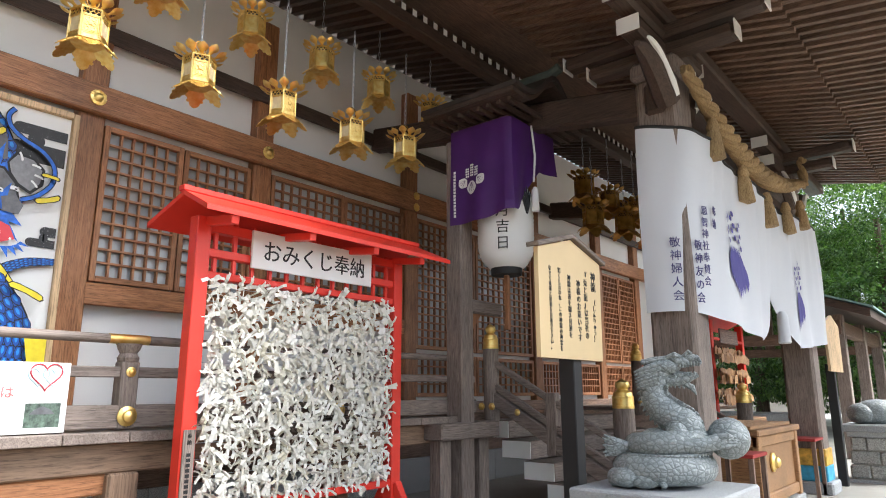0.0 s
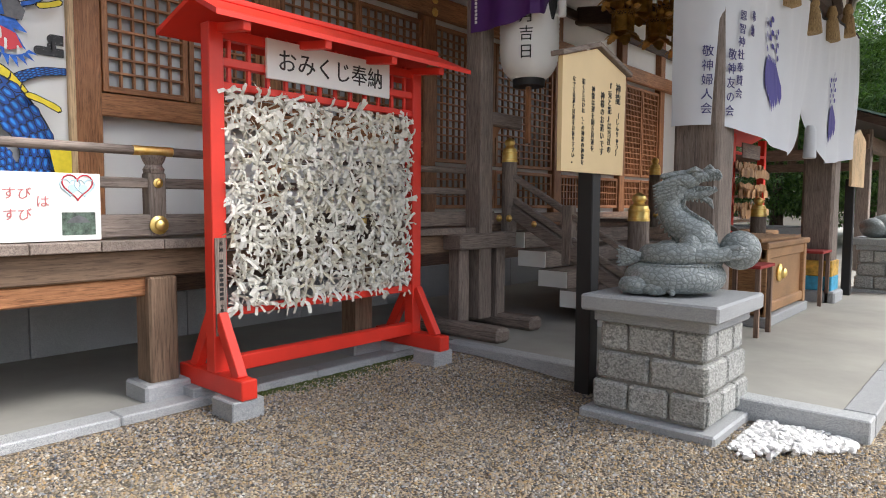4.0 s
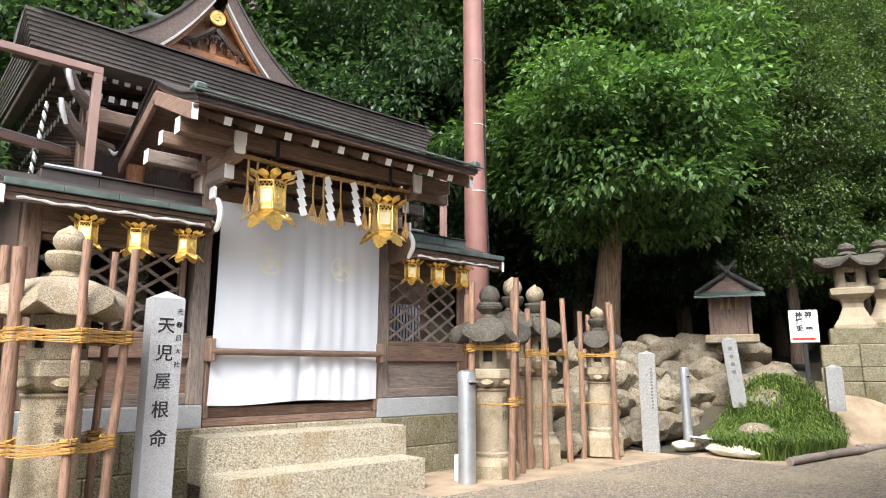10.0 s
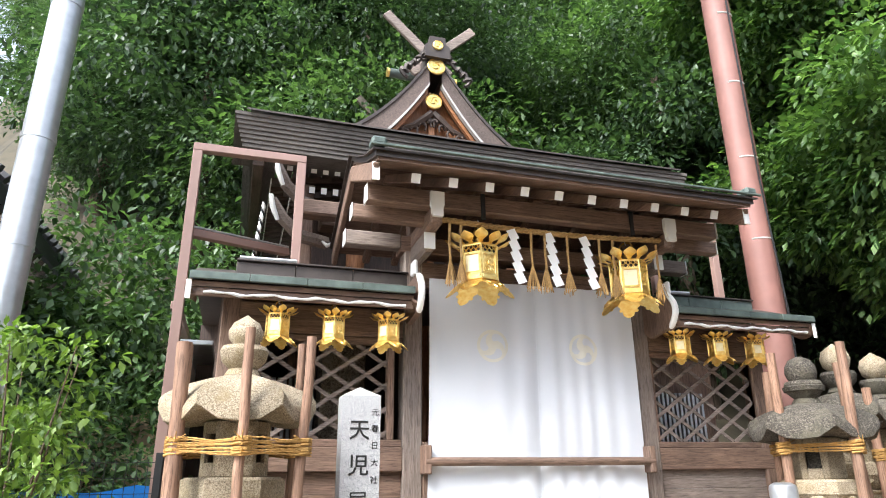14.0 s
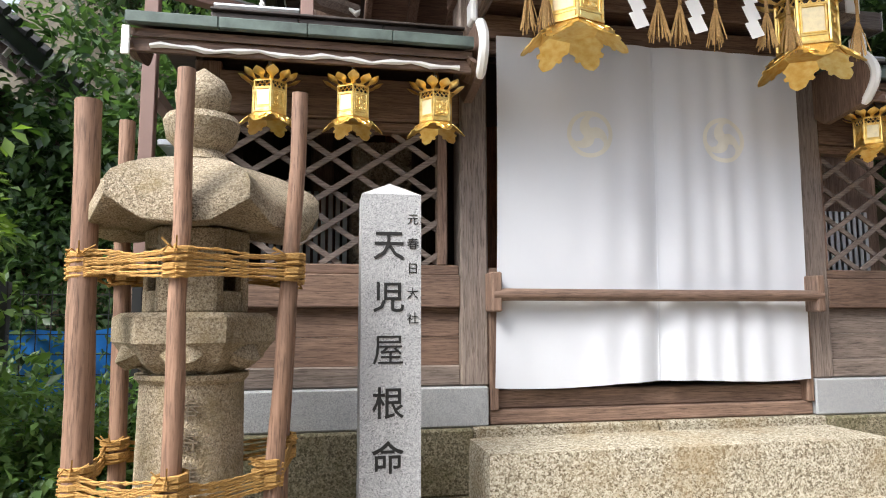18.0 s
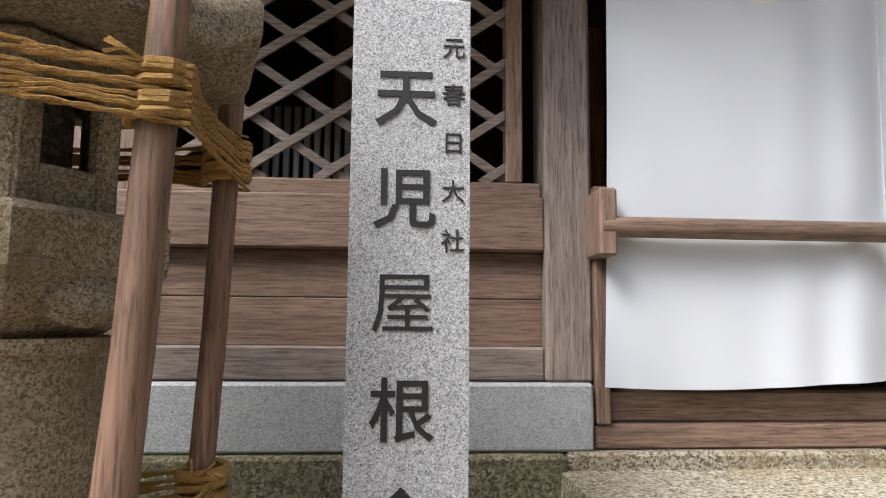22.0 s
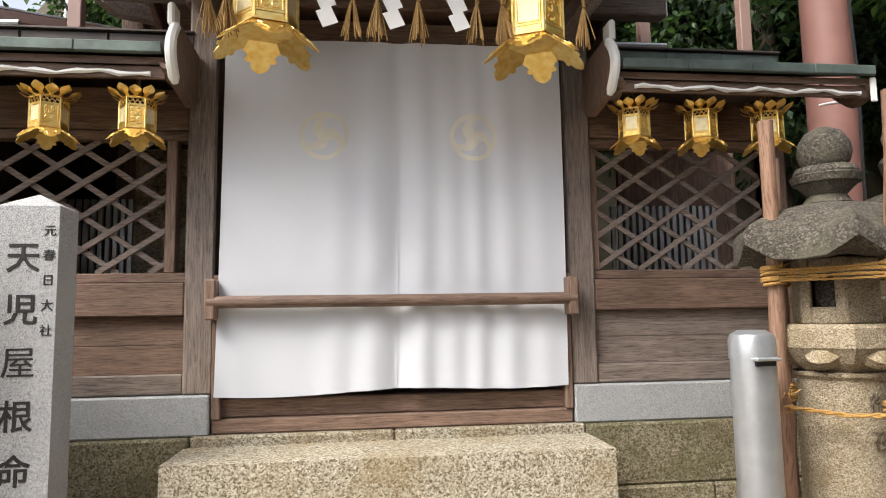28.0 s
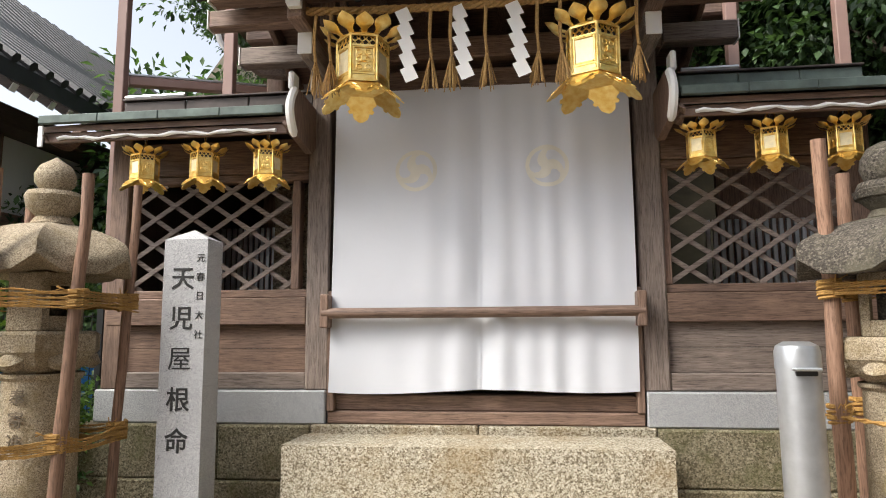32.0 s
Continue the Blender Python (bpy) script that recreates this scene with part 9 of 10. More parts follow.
# fore leg in front, holding the ball, and the one behind
for sd in (-1, 1):
    g.tube(curve([up(470, 440, sd * 0.1), up(480, 500, sd * 0.17), up(560, 505, sd * 0.17), up(640, 490, sd * 0.14)], 12), [0.07, 0.072, 0.07, 0.066, 0.06, 0.056, 0.052, 0.05, 0.048, 0.046, 0.046, 0.048, 0.05], 12)
    for k in range(4):
        g.tube([up(635, 470 + 14 * k, sd * 0.145), up(685, 462 + 14 * k, sd * 0.155), up(722, 474 + 9 * k, sd * 0.135)], [0.022, 0.018, 0.005], 7)
    for k in range(4):
        g.tube([up(480, 505 + 6 * k, sd * 0.18), up(425, 490 + 14 * k, sd * 0.2), up(388, 470 + 17 * k, sd * 0.19)], [0.022, 0.018, 0.004], 6)
blob(g, *up(695, 480), 0.132, 0.132, 0.132, 28)
# hind foot and tail tuft
for cx, cy, y, sx, sy, sz in ((235, 650, -0.2, 0.1, 0.07, 0.065), (320, 660, -0.23, 0.09, 0.05, 0.05), (185, 655, -0.16, 0.05, 0.06, 0.06)):
    blob(g, *up(cx, cy, y), sx, sy, sz, 14)
for k in range(4):
    blob(g, *up(385 + 4 * k, 640 + 12 * k, -0.26), 0.022, 0.018, 0.02, 7)
for k in range(7):
    g.tube([up(240, 520, -0.08), up(190, 500 + 8 * k, -0.1), up(140 - 8 * (k % 2), 470 + 16 * k, -0.1)], [0.034, 0.028, 0.006], 7)
dr = part("dragon_statue", g, DRAGON, None, "", True)
dr.matrix_basis = pose(-1.833, 3.987, 0.735, 0, 0, 22) @ Matrix.Scale(0.87, 4)
tagged(dr, "carved blue-grey stone dragon coiled round, holding a ball", "statue")
ped2 = empty("pedestal", -1.55, 10.75, 0.1, 0, "grey granite pedestal of rough-faced blocks", "pedestal")
pedestal(ped2)
g = Geo()
blob(g, 0, 0, 0.15, 0.3, 0.2, 0.17)
blob(g, 0.26, 0.02, 0.14, 0.14, 0.12, 0.12)
blob(g, -0.2, 0, 0.13, 0.18, 0.19, 0.14)
for s in (-1, 1):
    blob(g, 0.12, s * 0.05, 0.29, 0.16, 0.03, 0.04, 10, pose(0, 0, 0, 0, 12, 0))
rb = part("rabbit_statue", g, DRAGON, None, "", True)
rb.matrix_basis = pose(-1.55, 10.75, 0.835, 0, 0, 30)
tagged(rb, "smooth grey stone rabbit lying on a pedestal", "statue")

# white pebbles by the pedestal, loose gravel in front
rng = random.Random(2)
shapes = []
for k in range(3):
    bm = bmesh.new()
    bmesh.ops.create_icosphere(bm, subdivisions=1, radius=1)
    shapes.append(([tuple(v.co) for v in bm.verts], [[v.index for v in f.verts] for f in bm.faces]))
    bm.free()
g = Geo()
for i in range(1300):
    u, w = rng.random(), rng.random()
    x, y = -1.34 + 0.46 * u + 0.03 * rng.gauss(0, 1), 3.6 + 0.56 * w + 0.03 * rng.gauss(0, 1)
    if x < -1.34 or y > 4.18 or u - w > 0.25:
        continue
    hgt = 0.012 + 0.05 * max(0, 1 - abs(u - 0.45) * 2) * max(0, 1 - abs(w - 0.5) * 1.6) * rng.random()
    s = rng.uniform(0.012, 0.024)
    g.add(*shapes[0], pose(x, y, hgt, rng.uniform(0, 40), rng.uniform(0, 40), rng.uniform(0, 360)) @ Matrix.Diagonal((s * 1.4, s, s * 0.7, 1)))
tagged(part("white_pebbles", g, PEBBLE, None, "", True), "heap of smooth white pebbles on the gravel", "pebbles", kind="stuff")
GRIT, rn, rl, rb2 = material("loose_gravel_stones", 0.75)
rg = rn.new("ShaderNodeNewGeometry")
rl.new(ramp(rn, rl, rg.outputs["Random Per Island"], [(0.0, (0.05, 0.055, 0.065)), (0.25, (0.22, 0.19, 0.16)), (0.5, (0.42, 0.34, 0.24)), (0.7, (0.38, 0.25, 0.11)), (0.85, (0.22, 0.24, 0.27)), (1.0, (0.58, 0.53, 0.44))]), rb2.inputs["Base Color"])
rs = np.random.RandomState(6)
n = 60000
oc = np.array([(1, 0, 0), (0, 1, 0), (-1, 0, 0), (0, -1, 0), (0, 0, 1)], float)
px, py = rs.uniform(-3.75, 0.1, n), rs.uniform(0.35, 4.1, n)
sz = rs.uniform(0.004, 0.011, n)
ang = rs.uniform(0, 6.28, n)
v = oc[None] * sz[:, None, None] * rs.uniform(0.6, 1.3, (n, 1, 3))
v = np.stack([v[..., 0] * np.cos(ang)[:, None] - v[..., 1] * np.sin(ang)[:, None], v[..., 0] * np.sin(ang)[:, None] + v[..., 1] * np.cos(ang)[:, None], v[..., 2]], -1)
v += np.stack([px, py, 0.001 + np.array([rise(a, b) for a, b in zip(px, py)])], -1)[:, None, :]
fa = np.array([(0, 1, 4), (1, 2, 4), (2, 3, 4), (3, 0, 4)])
f = (fa[None] + 5 * np.arange(n)[:, None, None]).reshape(-1, 3)
g = Geo()
g.v, g.f = [tuple(p) for p in v.reshape(-1, 3)], [tuple(q) for q in f]
tagged(part("loose_gravel", g, GRIT), "loose mixed gravel stones of the yard", "gravel", kind="stuff")

# ---- paper lantern under its little roof ----
cano = empty("lantern_canopy", -3.62, 5.2, 3.72, 0, "small curved copper roof over the paper lantern", "canopy")


def cusp(t):
    """Undulating gable line: t from -1 to 1 across."""
    return 0.33 * math.exp(-(t / 0.42) ** 2) + 0.05 * abs(t) ** 3


for z, mt, o, nm in ((0.0, W_DARK["x"], 0.0, "roof_board"), (0.05, COPPER_DARK, 0.03, "roof_cover")):
    v, f = [], []
    for i in range(25):
        t = -1 + i / 12
        for x in (-0.5 - o, 0.52 + o):
            v += [(x, 0.68 * t, z + cusp(t)), (x, 0.68 * t, z + 0.045 + cusp(t))]
    for i in range(24):
        a = 4 * i
        f += [(a, a + 2, a + 6, a + 4), (a + 1, a + 5, a + 7, a + 3), (a + 2, a + 3, a + 7, a + 6), (a, a + 4, a + 5, a + 1)]
    f += [(0, 1, 3, 2), (96, 98, 99, 97)]
    part(nm, Geo().add(v, f), mt, cano)
part("ridge", Geo().tube([(-0.55, 0, 0.46), (0.5, 0, 0.46), (0.6, 0, 0.5)], 0.05, 8), COPPER, cano, "verdigris ridge")
for i in range(9):
    part("eave_rib", Geo().beam((-0.45 + 0.11 * i, -0.62, 0.02), (-0.45 + 0.11 * i, 0.62, 0.02), 0.03, 0.04, c=0), W_DARK["y"], cano)
part("frame", Geo().box(-0.33, -0.38, -0.06, 0.27, -0.33, 0.0, 0.004).box(-0.33, 0.33, -0.06, 0.27, 0.38, 0.0, 0.004).box(0.22, -0.33, -0.06, 0.27, 0.33, 0.0, 0.004), W_DARK["x"], cano)
part("support", Geo().box(-0.38, -0.38, -0.3, -0.3, -0.3, 0.05, 0.006), W_GREY["z"], cano)
cloth_p = empty("purple_cloth", -3.62, 5.2, 3.68, 0, "purple cloth draped round the lantern roof, with white crest", "cloth")


def drape(u, v):
    """Round two sides of the frame, hanging longer at the outer end."""
    w = u * 1.36
    x, y = (-0.36 + w, -0.42) if w < 0.62 else (0.3, -0.42 + (w - 0.62))
    nx, ny = (0, -1) if w < 0.62 else (1, 0)
    ln = 0.92 - 0.06 * smooth(0.35, 0.62, w) - 0.46 * smooth(0.66, 1.15, w)
    f = 0.02 * math.sin(18 * w + 2 * v) * v + 0.025 * v * math.sin(5 * w)
    return (x + nx * (0.015 + f), y + ny * (0.015 + f), -ln * v)


part("cloth", Geo().grid(drape, 60, 24), PURPLE, cloth_p, "", True)
g, gv = Geo(), Geo()


def on_cloth(geo, pts, lift):
    vs = [tuple(Vector(drape(w / 1.36, d / 0.92)) + Vector((0, -lift, 0))) for w, d in pts]
    geo.add(vs, [tuple(range(len(vs)))])


for cx, cy, wd, ht, tilt in ((0.255, 0.53, 0.055, 0.13, 0.0), (0.185, 0.5, 0.05, 0.1, 0.75), (0.325, 0.5, 0.05, 0.1, -0.75)):
    lob = []
    for i in range(16):
        a = 2 * math.pi * i / 16
        p, q = wd * math.sin(a) * (1 + 0.12 * math.cos(4 * a)), ht * 0.5 * (1 - math.cos(a))
        lob.append((cx + p * math.cos(tilt) - q * math.sin(tilt), cy + q * math.cos(tilt) + p * math.sin(tilt)))
    on_cloth(g, lob, 0.008)
    for k in (-1, 0, 1):
        v0 = [(cx - q * math.sin(tilt + 0.3 * k) + e, cy + q * math.cos(tilt + 0.3 * k)) for q, e in ((0.02, -0.003), (0.8 * ht, -0.002), (0.8 * ht, 0.002), (0.02, 0.003))]
        on_cloth(gv, v0, 0.012)
for cx, top, k in ((0.255, 0.38, 5), (0.2, 0.41, 4), (0.31, 0.41, 4)):
    for i in range(k):
        for sd in (-1, 1):
            a, b = cx + sd * 0.011, top + 0.024 * i
            on_cloth(g, [(a + 0.011 * math.cos(q), b + 0.011 * math.sin(q)) for q in [0.785 * j for j in range(8)]], 0.008)
part("crest_vein", gv, PURPLE, cloth_p)
part("crest", g, WHITE, cloth_p, "white paulownia crest")
for i in range(14):
    p = Vector(drape(0.06 / 1.36, 0.42 / 0.92 + 0.035 * i))
    part("small_letter", Geo().box(p.x - 0.012, p.y - 0.012, p.z - 0.012, p.x + 0.012, p.y - 0.008, p.z + 0.012, 0), WHITE, cloth_p)
part("tassel_cord", Geo().tube([(0.33, -0.1, 0), (0.36, -0.1, -0.3), (0.34, -0.1, -0.55)], 0.01, 6), WHITE, cloth_p, "white cord")
part("tassel", Geo().lathe([(0.012, 0), (0.03, -0.03), (0.032, -0.05), (0.036, -0.22), (0.03, -0.23)], 12, pose(0.35, -0.1, -0.6)), WHITE, cloth_p, "white tassel", True)
cho = empty("paper_lantern", -3.6, 5.1, 2.3, 0, "white ribbed paper lantern with black characters", "lantern")
prof = []
for i in range(41):
    t = i / 40
    r = 0.26 * (1 - abs(2 * t - 1) ** 5 * 0.42) * (1 + 0.012 * math.cos(math.pi * i))
    prof.append((r, 0.06 + 0.82 * t))
part("paper_body", Geo().lathe(prof, 36), PAPER, cho, "", True)
part("bottom_ring", Geo().lathe([(0.12, 0.0), (0.14, 0.0), (0.145, 0.07), (0.12, 0.07)], 24), BLACK, cho, "black ring", True)
part("top_ring", Geo().lathe([(0.14, 0.87), (0.145, 0.94)], 24), BLACK, cho, "black ring", True)
for i, ch in enumerate("一月吉日"):
    a = math.radians(-62)
    writing("lettering", ch, 0.13, pose(0.262 * math.cos(a), 0.262 * math.sin(a), 0.76 - 0.15 * i, 0, 0, 28), INK, cho)
for aa in (-110, -8):
    g = Geo()
    for k in range(5):
        pts = [(0.263 * math.cos(math.radians(aa + 7 * (k - 2) * t)), 0.263 * math.sin(math.radians(aa + 7 * (k - 2) * t)), 0.55 + 0.24 * t - 0.02 * abs(k - 2)) for t in (0.1, 0.5, 1.0)]
        g.tube(pts, [0.006, 0.012, 0.006], 5)
    part("crest", g, INK, cho, "black leaf crest")
part("prop", Geo().box(-0.02, -0.02, -0.5, 0.02, 0.02, 0.0, 0.004), W_RED["z"], cho)

# ---- white hanging between the porch posts ----
nor = empty("porch_hanging", -1.83, 5.02, 1.85, 0, "white cloth hanging with violet leaf crests and dark lettering", "curtain")
nor.matrix_basis = Matrix()


def hang(u, v):
    """Round the post's side in an easy curve, then along the beam, gathered at one tie."""
    w = u * 4.75
    R0, a0 = 0.34, 0.06
    if w < a0:
        x, y, nx, ny = -2.24 + w, 5.0, 0, -1
    elif w < a0 + R0 * math.pi / 2:
        a = (w - a0) / R0
        x, y, nx, ny = -2.24 + a0 + R0 * math.sin(a), 5.0 + R0 * (1 - math.cos(a)), math.sin(a), -math.cos(a)
    else:
        x, y, nx, ny = -2.24 + a0 + R0, 5.0 + R0 + w - a0 - R0 * math.pi / 2, 1, 0
    g = math.exp(-((w - 2.45) / 0.3) ** 2)
    z = 3.34 - 1.5 * v + (0.5 * g * v ** 3 if v > 0.2 else 0)
    sag = -0.16 * math.sin(math.pi * min(1, max(0, (w - 0.3) / 4.4))) - 0.06 * abs(math.sin(3.6 * w)) * (1 - v)
    f = 0.025 * v * math.sin(9 * w) + 0.02 * math.sin(4 * w + 3 * v) - 0.1 * g * v * v + 0.012 * math.sin(21 * w + 4 * v) * (1 - v)
    return (x + nx * (0.03 + f), y + ny * (0.03 + f) + (0.12 * (2.45 - w) * g * v * v if w > 0.6 else 0), z + sag)


part("cloth", Geo().grid(hang, 120, 36), CLOTH, nor, "", True)
part("hem", Geo().tube([tuple(Vector(hang(i / 60, 0.004))) for i in range(61)], 0.014, 6), BLACK, nor, "dark laced top cord", True)
NAVY = plain("dark_violet_ink", (0.06, 0.055, 0.17), 0.8)
for tx, w, v0, sz in (("奉納", 0.6, 0.4, 0.085), ("恩智神社奉賛会", 0.47, 0.42, 0.078), ("敬神友の会", 0.385, 0.62, 0.085), ("敬神婦人会", 0.22, 0.62, 0.085)):
    for i, ch in enumerate(tx):
        p, q = Vector(hang((w - 0.02) / 4.75, v0 + 0.069 * i * sz / 0.085)), Vector(hang((w + 0.02) / 4.75, v0 + 0.069 * i * sz / 0.085))
        a = math.atan2(q.y - p.y, q.x - p.x)
        p = (p + q) / 2 + Vector((math.sin(a), -math.cos(a), 0)) * 0.02
        writing("lettering", ch, sz, pose(p.x, p.y, p.z, 0, 0, math.degrees(a)), NAVY, nor)


def on_hanging(geo, pts, lift):
    vs = []
    for w, z in pts:
        p = Vector(hang(w / 4.75, z / 1.5))
        q = Vector(hang((w + 0.02) / 4.75, z / 1.5))
        a = math.atan2(q.y - p.y, q.x - p.x)
        vs.append(tuple(p + Vector((math.sin(a), -math.cos(a), 0)) * lift))
    geo.add(vs, [tuple(range(len(vs)))])


for wc, zc in ((1.12, 0.78), (3.3, 0.86)):
    # one broad leaf of seven separate fingers, and three sprays of buds over it
    for k in range(-3, 4):
        g = Geo()
        a = 0.2 * k
        ln, wd = 0.46 - 0.035 * abs(k), 0.05
        mid = [(0.03, 0.1), (0.3, 0.75), (0.55, 1.0), (0.8, 0.8), (1.0, 0.05)]
        side = [(wd * q, ln * t) for t, q in mid] + [(-wd * q, ln * t) for t, q in mid[::-1]]
        on_hanging(g, [(wc + 0.075 * k * math.sin(math.pi * 0.5 * min(1, z / ln + 0.2)) * 0.9 + x * math.cos(a), zc + z) for x, z in side], 0.012)
        part("crest_leaf", g, VIOLET, nor, "violet leaf finger")
    for k, top in ((-1, 0.06), (0, 0.0), (1, 0.06)):
        for j in range(5):
            g = Geo()
            cw, cz = wc + 0.13 * k + 0.022 * (-1) ** j, zc - 0.3 + top + 0.055 * j
            on_hanging(g, [(cw + 0.026 * math.cos(q), cz + 0.026 * math.sin(q)) for q in [0.785 * i for i in range(8)]], 0.012)
            part("crest_bud", g, VIOLET, nor)
part("tie_tassel", Geo().lathe([(0.03, 0.0), (0.05, -0.04), (0.06, -0.3), (0.05, -0.31)], 12, pose(-1.8, 7.2, 2.02)), CLOTH, nor, "white tie tassel", True)
STRAW_THICK = wood("thick_straw_rope", (0.22, 0.14, 0.06), (0.5, 0.36, 0.19), "z", 0.9, 30, 0.8)
thick = empty("porch_rope", 0, 0, 0, 0, "thick straw rope with tassels across the porch", "rope")
pts = [(-1.8, 4.95 + 4.1 * i / 80, 3.7 - 0.42 * math.sin(math.pi * i / 80) * (1 - 0.15 * i / 80) + 0.1 * i / 80) for i in range(81)]
part("rope", twisted(pts, [0.05 + 0.045 * math.sin(math.pi * i / 80) for i in range(81)], 3, 11.0, 8), STRAW_THICK, thick, "", True)
part("rope_end", twisted([(-1.8, 9.05 + 0.01 * i, 3.75 + 0.05 * i) for i in range(9)], 0.06, 3, 9.0, 8), STRAW_THICK, thick, "", True)
for i in range(5):
    y = 5.45 + 0.78 * i
    z = 3.62 - 0.42 * math.sin(math.pi * (y - 4.95) / 4.1)
    part("tassel", Geo().lathe([(0.03, z - 0.02), (0.055, z - 0.1), (0.045, z - 0.13), (0.06, z - 0.17), (0.085, z - 0.36), (0.07, z - 0.365)], 14, pose(-1.78, y, 0)), STRAW_THICK, thick, "plump straw tassel", True)

# ---- under the porch ----
box = empty("offertory_box", -2.36, 7.45, 0.115, 0, "warm brown wooden offertory box with a gilt crest", "offertory box")
part("foot_rail", Geo().box(-0.38, -0.78, 0.0, 0.38, 0.78, 0.1, 0.01), GRANITE, box)
part("body", Geo().box(-0.32, -0.72, 0.1, 0.32, 0.72, 0.7, 0.012), W_BOX, box)
for z in (0.12, 0.64):
    part("band", Geo().box(-0.35, -0.75, z, 0.35, 0.75, z + 0.1, 0.01), W_BOX, box)
for s in (-0.7, 0.7):
    part("corner_post", Geo().box(0.3, s - 0.05, 0.1, 0.36, s + 0.05, 0.74, 0.008), W_BOX, box)
part("top_rim", Geo().box(-0.38, -0.8, 0.74, 0.38, 0.8, 0.8, 0.012), W_BOX, box)
for i in range(12):
    part("top_slat", Geo().box(-0.33 + 0.055 * i, -0.74, 0.8, -0.305 + 0.055 * i, 0.74, 0.83, 0.003), W_BOX, box)
knob(0.325, -0.2, 0.48, "x", 0.09, box)
stand = empty("prayer_plaque_stand", -3.2, 10.03, 0.115, 0, "red roofed stand hung with small wooden prayer plaques", "stand")
for y in (-0.7, 0.7):
    part("post", Geo().box(-0.05, y - 0.05, 0, 0.05, y + 0.05, 2.1, 0.006), RED, stand)
for s in (-1, 1):
    part("roof_board", Geo().add([(0, -1, 2.25), (0, 1, 2.25), (s * 0.35, 1.03, 2.08), (s * 0.35, -1.03, 2.08), (0, -1, 2.21), (0, 1, 2.21), (s * 0.35, 1.03, 2.04), (s * 0.35, -1.03, 2.04)], [(0, 1, 2, 3), (7, 6, 5, 4), (3, 2, 6, 7), (0, 3, 7, 4), (1, 5, 6, 2)]), RED, stand)
for z in (0.9, 1.25, 1.6, 1.85):
    part("rail", Geo().box(-0.09, -0.7, z, -0.04, 0.7, z + 0.04, 0.005), W_OLD["y"], stand)
part("name_sign", Geo().box(0.04, -0.4, 1.8, 0.06, 0.4, 2.0, 0.003), W_GREY["y"], stand)
rng = random.Random(9)
EMA = wood("plaque_wood", (0.42, 0.22, 0.09), (0.62, 0.38, 0.18), "z", 0.6, 8, 0.1)
for i in range(96):
    y, z = -0.66 + 0.083 * (i % 16) + rng.uniform(-0.02, 0.02), (1.72, 1.64, 1.44, 1.36, 1.16, 1.08)[i // 16] + rng.uniform(-0.02, 0.02)
    part("plaque", Geo().plate([(-0.07, 0), (0.07, 0), (0.07, 0.085), (0, 0.12), (-0.07, 0.085)], 0.008, pose(0.05 + 0.05 * (i // 16 % 2) + 0.03 * rng.random(), y, z - 0.1, 0, 0, 90 + rng.uniform(-25, 25)) @ pose(0, 0, 0, 0, rng.uniform(-18, 18), 0)), EMA if i % 3 else W_BOX, stand)
for y in (-0.45, 0.0, 0.45):
    part("red_cord", Geo().box(0.02, y - 0.2, 1.83, 0.05, y + 0.2, 1.87, 0.01), RED, stand)
part("cabinet", Geo().box(-0.1, -0.6, 0.0, 0.4, 0.2, 0.8, 0.01), W_BOX, stand)
for y in (6.35, 8.75):
    t = empty("offering_table", -2.08, y, 0.115, 0, "narrow dark table with a red cloth top", "table", "offering tables")
    part("top", Geo().box(-0.18, -0.22, 0.6, 0.18, 0.22, 0.63, 0.005), plain("dull_red_cloth", (0.3, 0.03, 0.025), 0.8), t, "dull red top")
    for a in (-0.15, 0.15):
        for b in (-0.18, 0.18):
            part("leg", Geo().box(a - 0.02, b - 0.02, 0, a + 0.02, b + 0.02, 0.6, 0.003), W_OLD["z"], t)
w2 = empty("post_wrapping", -2.08, 9.15, 0.25, 0, "blue and gold printed wrapping round the porch post foot", "wrapping")
part("blue_band", Geo().box(-0.19, -0.19, 0.0, 0.19, 0.19, 0.17, 0.008), plain("blue_wrap", (0.06, 0.35, 0.55), 0.6, 0, 0.3, 14), w2, "light blue band")
part("gold_band", Geo().box(-0.19, -0.19, 0.172, 0.19, 0.19, 0.36, 0.008), plain("gold_wrap", (0.6, 0.36, 0.06), 0.5, 0, 0.5, 14), w2, "gold figured band")
info2 = empty("information_board", -1.9, 9.9, 0.1, 0, "cream information board on a dark stake", "sign")
part("stake", Geo().box(-0.05, -0.05, 0, 0.05, 0.05, 1.5, 0.005), BLACK, info2)
part("panel", Geo().plate([(-0.42, 1.4), (0.42, 1.4), (0.45, 2.0), (0, 2.12), (-0.45, 2.0)], 0.03, Matrix.Translation((0.05, 0, 0)) @ swap), W_PALE, info2)
pav = empty("pavilion", -4.65, 16.2, 0, 0, "open timber pavilion with a pale green metal roof", "pavilion", kind="structure")
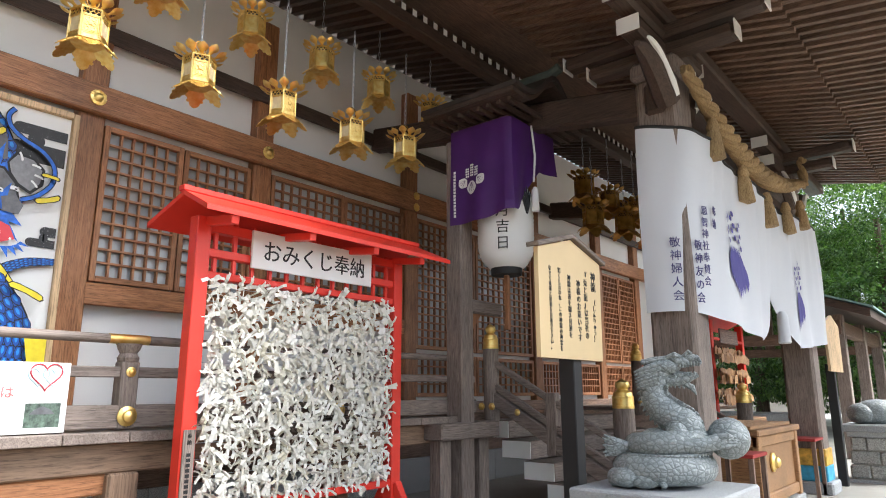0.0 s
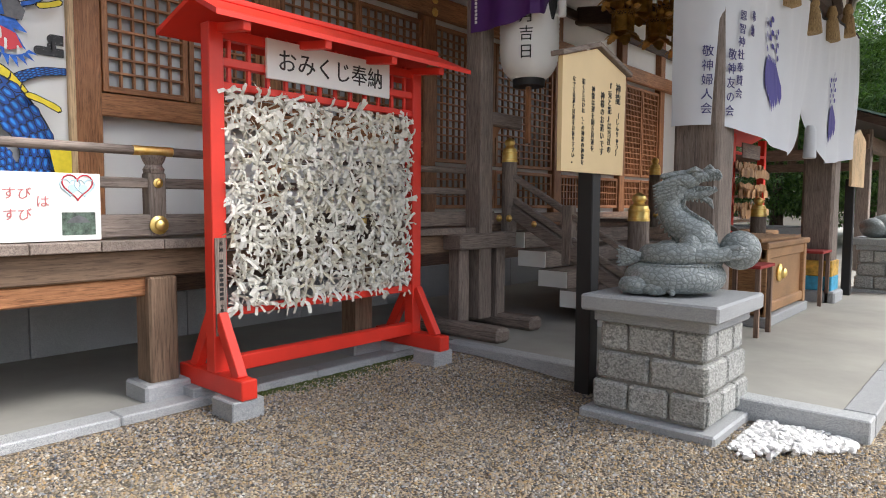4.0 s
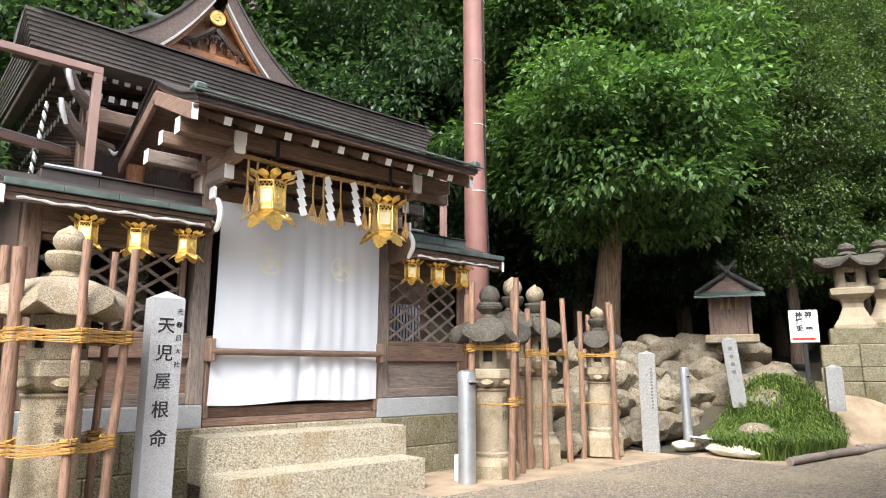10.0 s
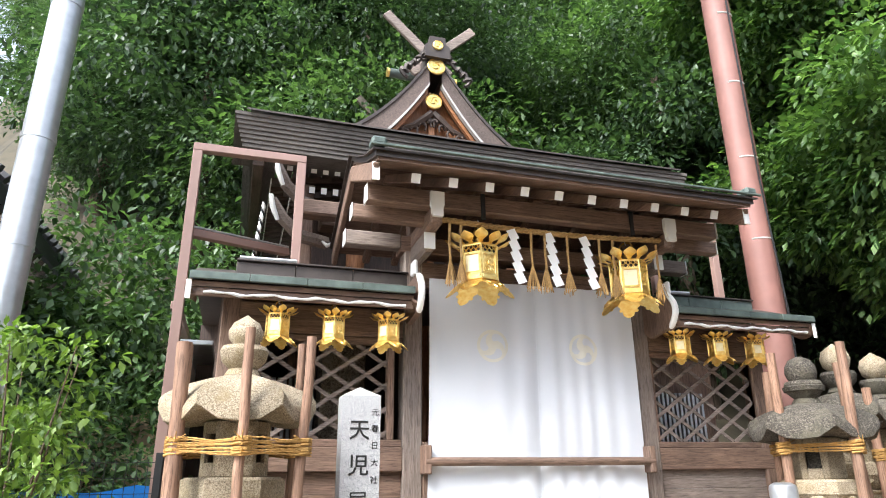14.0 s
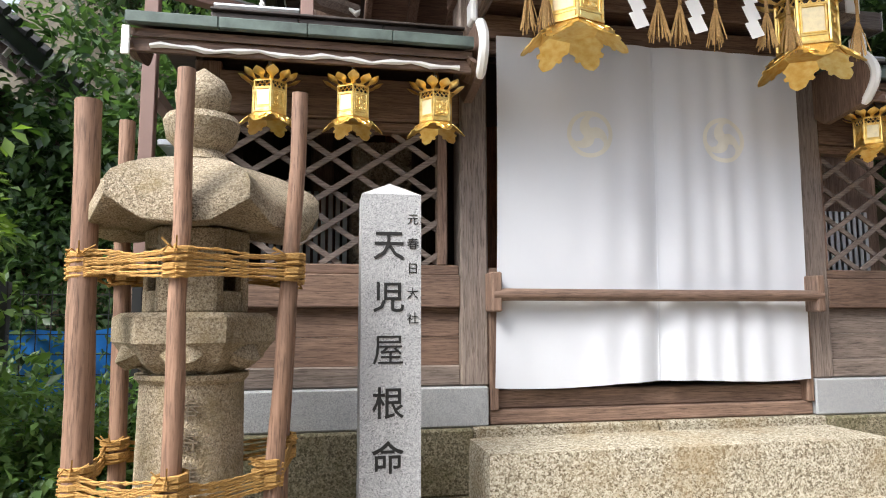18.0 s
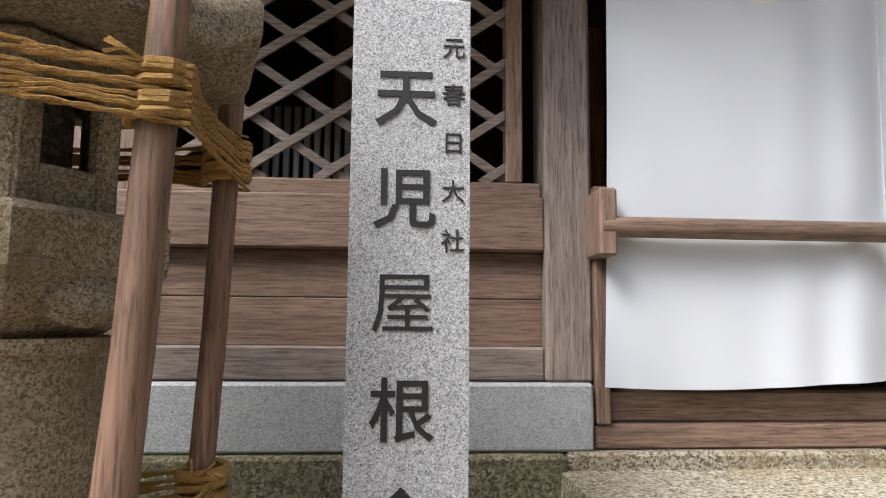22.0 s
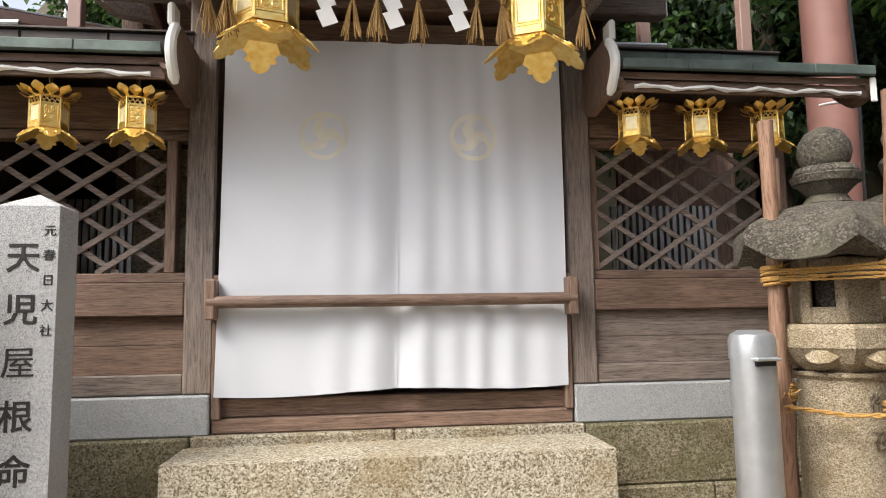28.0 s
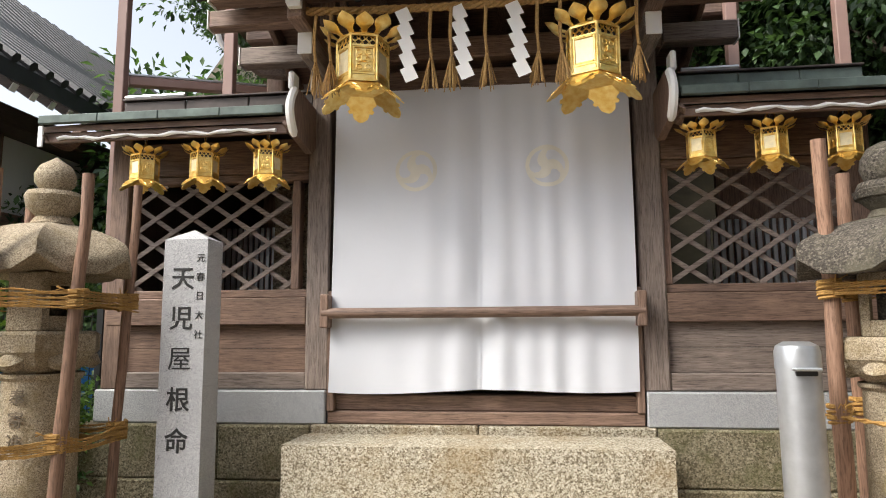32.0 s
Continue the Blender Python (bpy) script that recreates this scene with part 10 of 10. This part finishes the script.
for a in (-2.3, 2.3):
    for b in (-2.4, 0, 2.4):
        part("post", Geo().box(a - 0.1, b - 0.1, 0, a + 0.1, b + 0.1, 2.6, 0.01), W_GREY["z"], pav)
    part("tie", Geo().box(a - 0.07, -2.6, 2.25, a + 0.07, 2.6, 2.5, 0.01), W_OLD["y"], pav)
for b in (-2.4, 2.4):
    part("tie", Geo().box(-2.4, b - 0.07, 2.1, 2.4, b + 0.07, 2.3, 0.01), W_OLD["x"], pav)
    part("king_post", Geo().box(-0.1, b - 0.08, 2.3, 0.1, b + 0.08, 3.5, 0.01), W_OLD["z"], pav)
for s in (-1, 1):
    for nm, dz, th, o, mt in (("roof_board", 0.0, 0.14, 0.0, W_DARK["x"]), ("roof_sheet", 0.145, 0.035, 0.06, plain("pale_green_sheet", (0.2, 0.33, 0.3), 0.45, 0, 0.15))):
        v = []
        for y in (-3.1 - o, 3.1 + o):
            for x, z in ((0, 3.72), (s * 1.5, 3.0), (s * (2.9 + o), 2.47)):
                v += [(x, y, z + dz), (x, y, z + dz + th)]
        part(nm, Geo().add(v, [(0, 2, 8, 6), (2, 4, 10, 8), (1, 7, 9, 3), (3, 9, 11, 5), (0, 1, 3, 2), (2, 3, 5, 4), (6, 8, 9, 7), (8, 10, 11, 9), (4, 5, 11, 10)]), mt, pav)
part("bench", Geo().box(-1.2, -0.5, 0.0, 1.2, 0.5, 0.8, 0.03), GRANITE, pav)

# moss where the gravel meets the kerb
g = Geo()
rng = random.Random(77)
for i in range(2600):
    y = rng.uniform(2.2, 4.15)
    x = -3.785 + abs(rng.gauss(0, 0.06)) * (1.6 if 2.6 < y < 3.4 else 0.7)
    r = rng.uniform(0.006, 0.014)
    z = rise(x, y)
    g.add([(x + r * math.cos(a), y + r * math.sin(a), z - 0.002) for a in (0, 1.26, 2.51, 3.77, 5.03)] + [(x, y, z + r * 0.8)], [(0, 1, 5), (1, 2, 5), (2, 3, 5), (3, 4, 5), (4, 0, 5)])
tagged(part("moss", g, plain("dark_green_moss", (0.055, 0.075, 0.015), 0.95, 0, 0.4, 40)), "dark green moss along the kerb", "moss", kind="stuff")
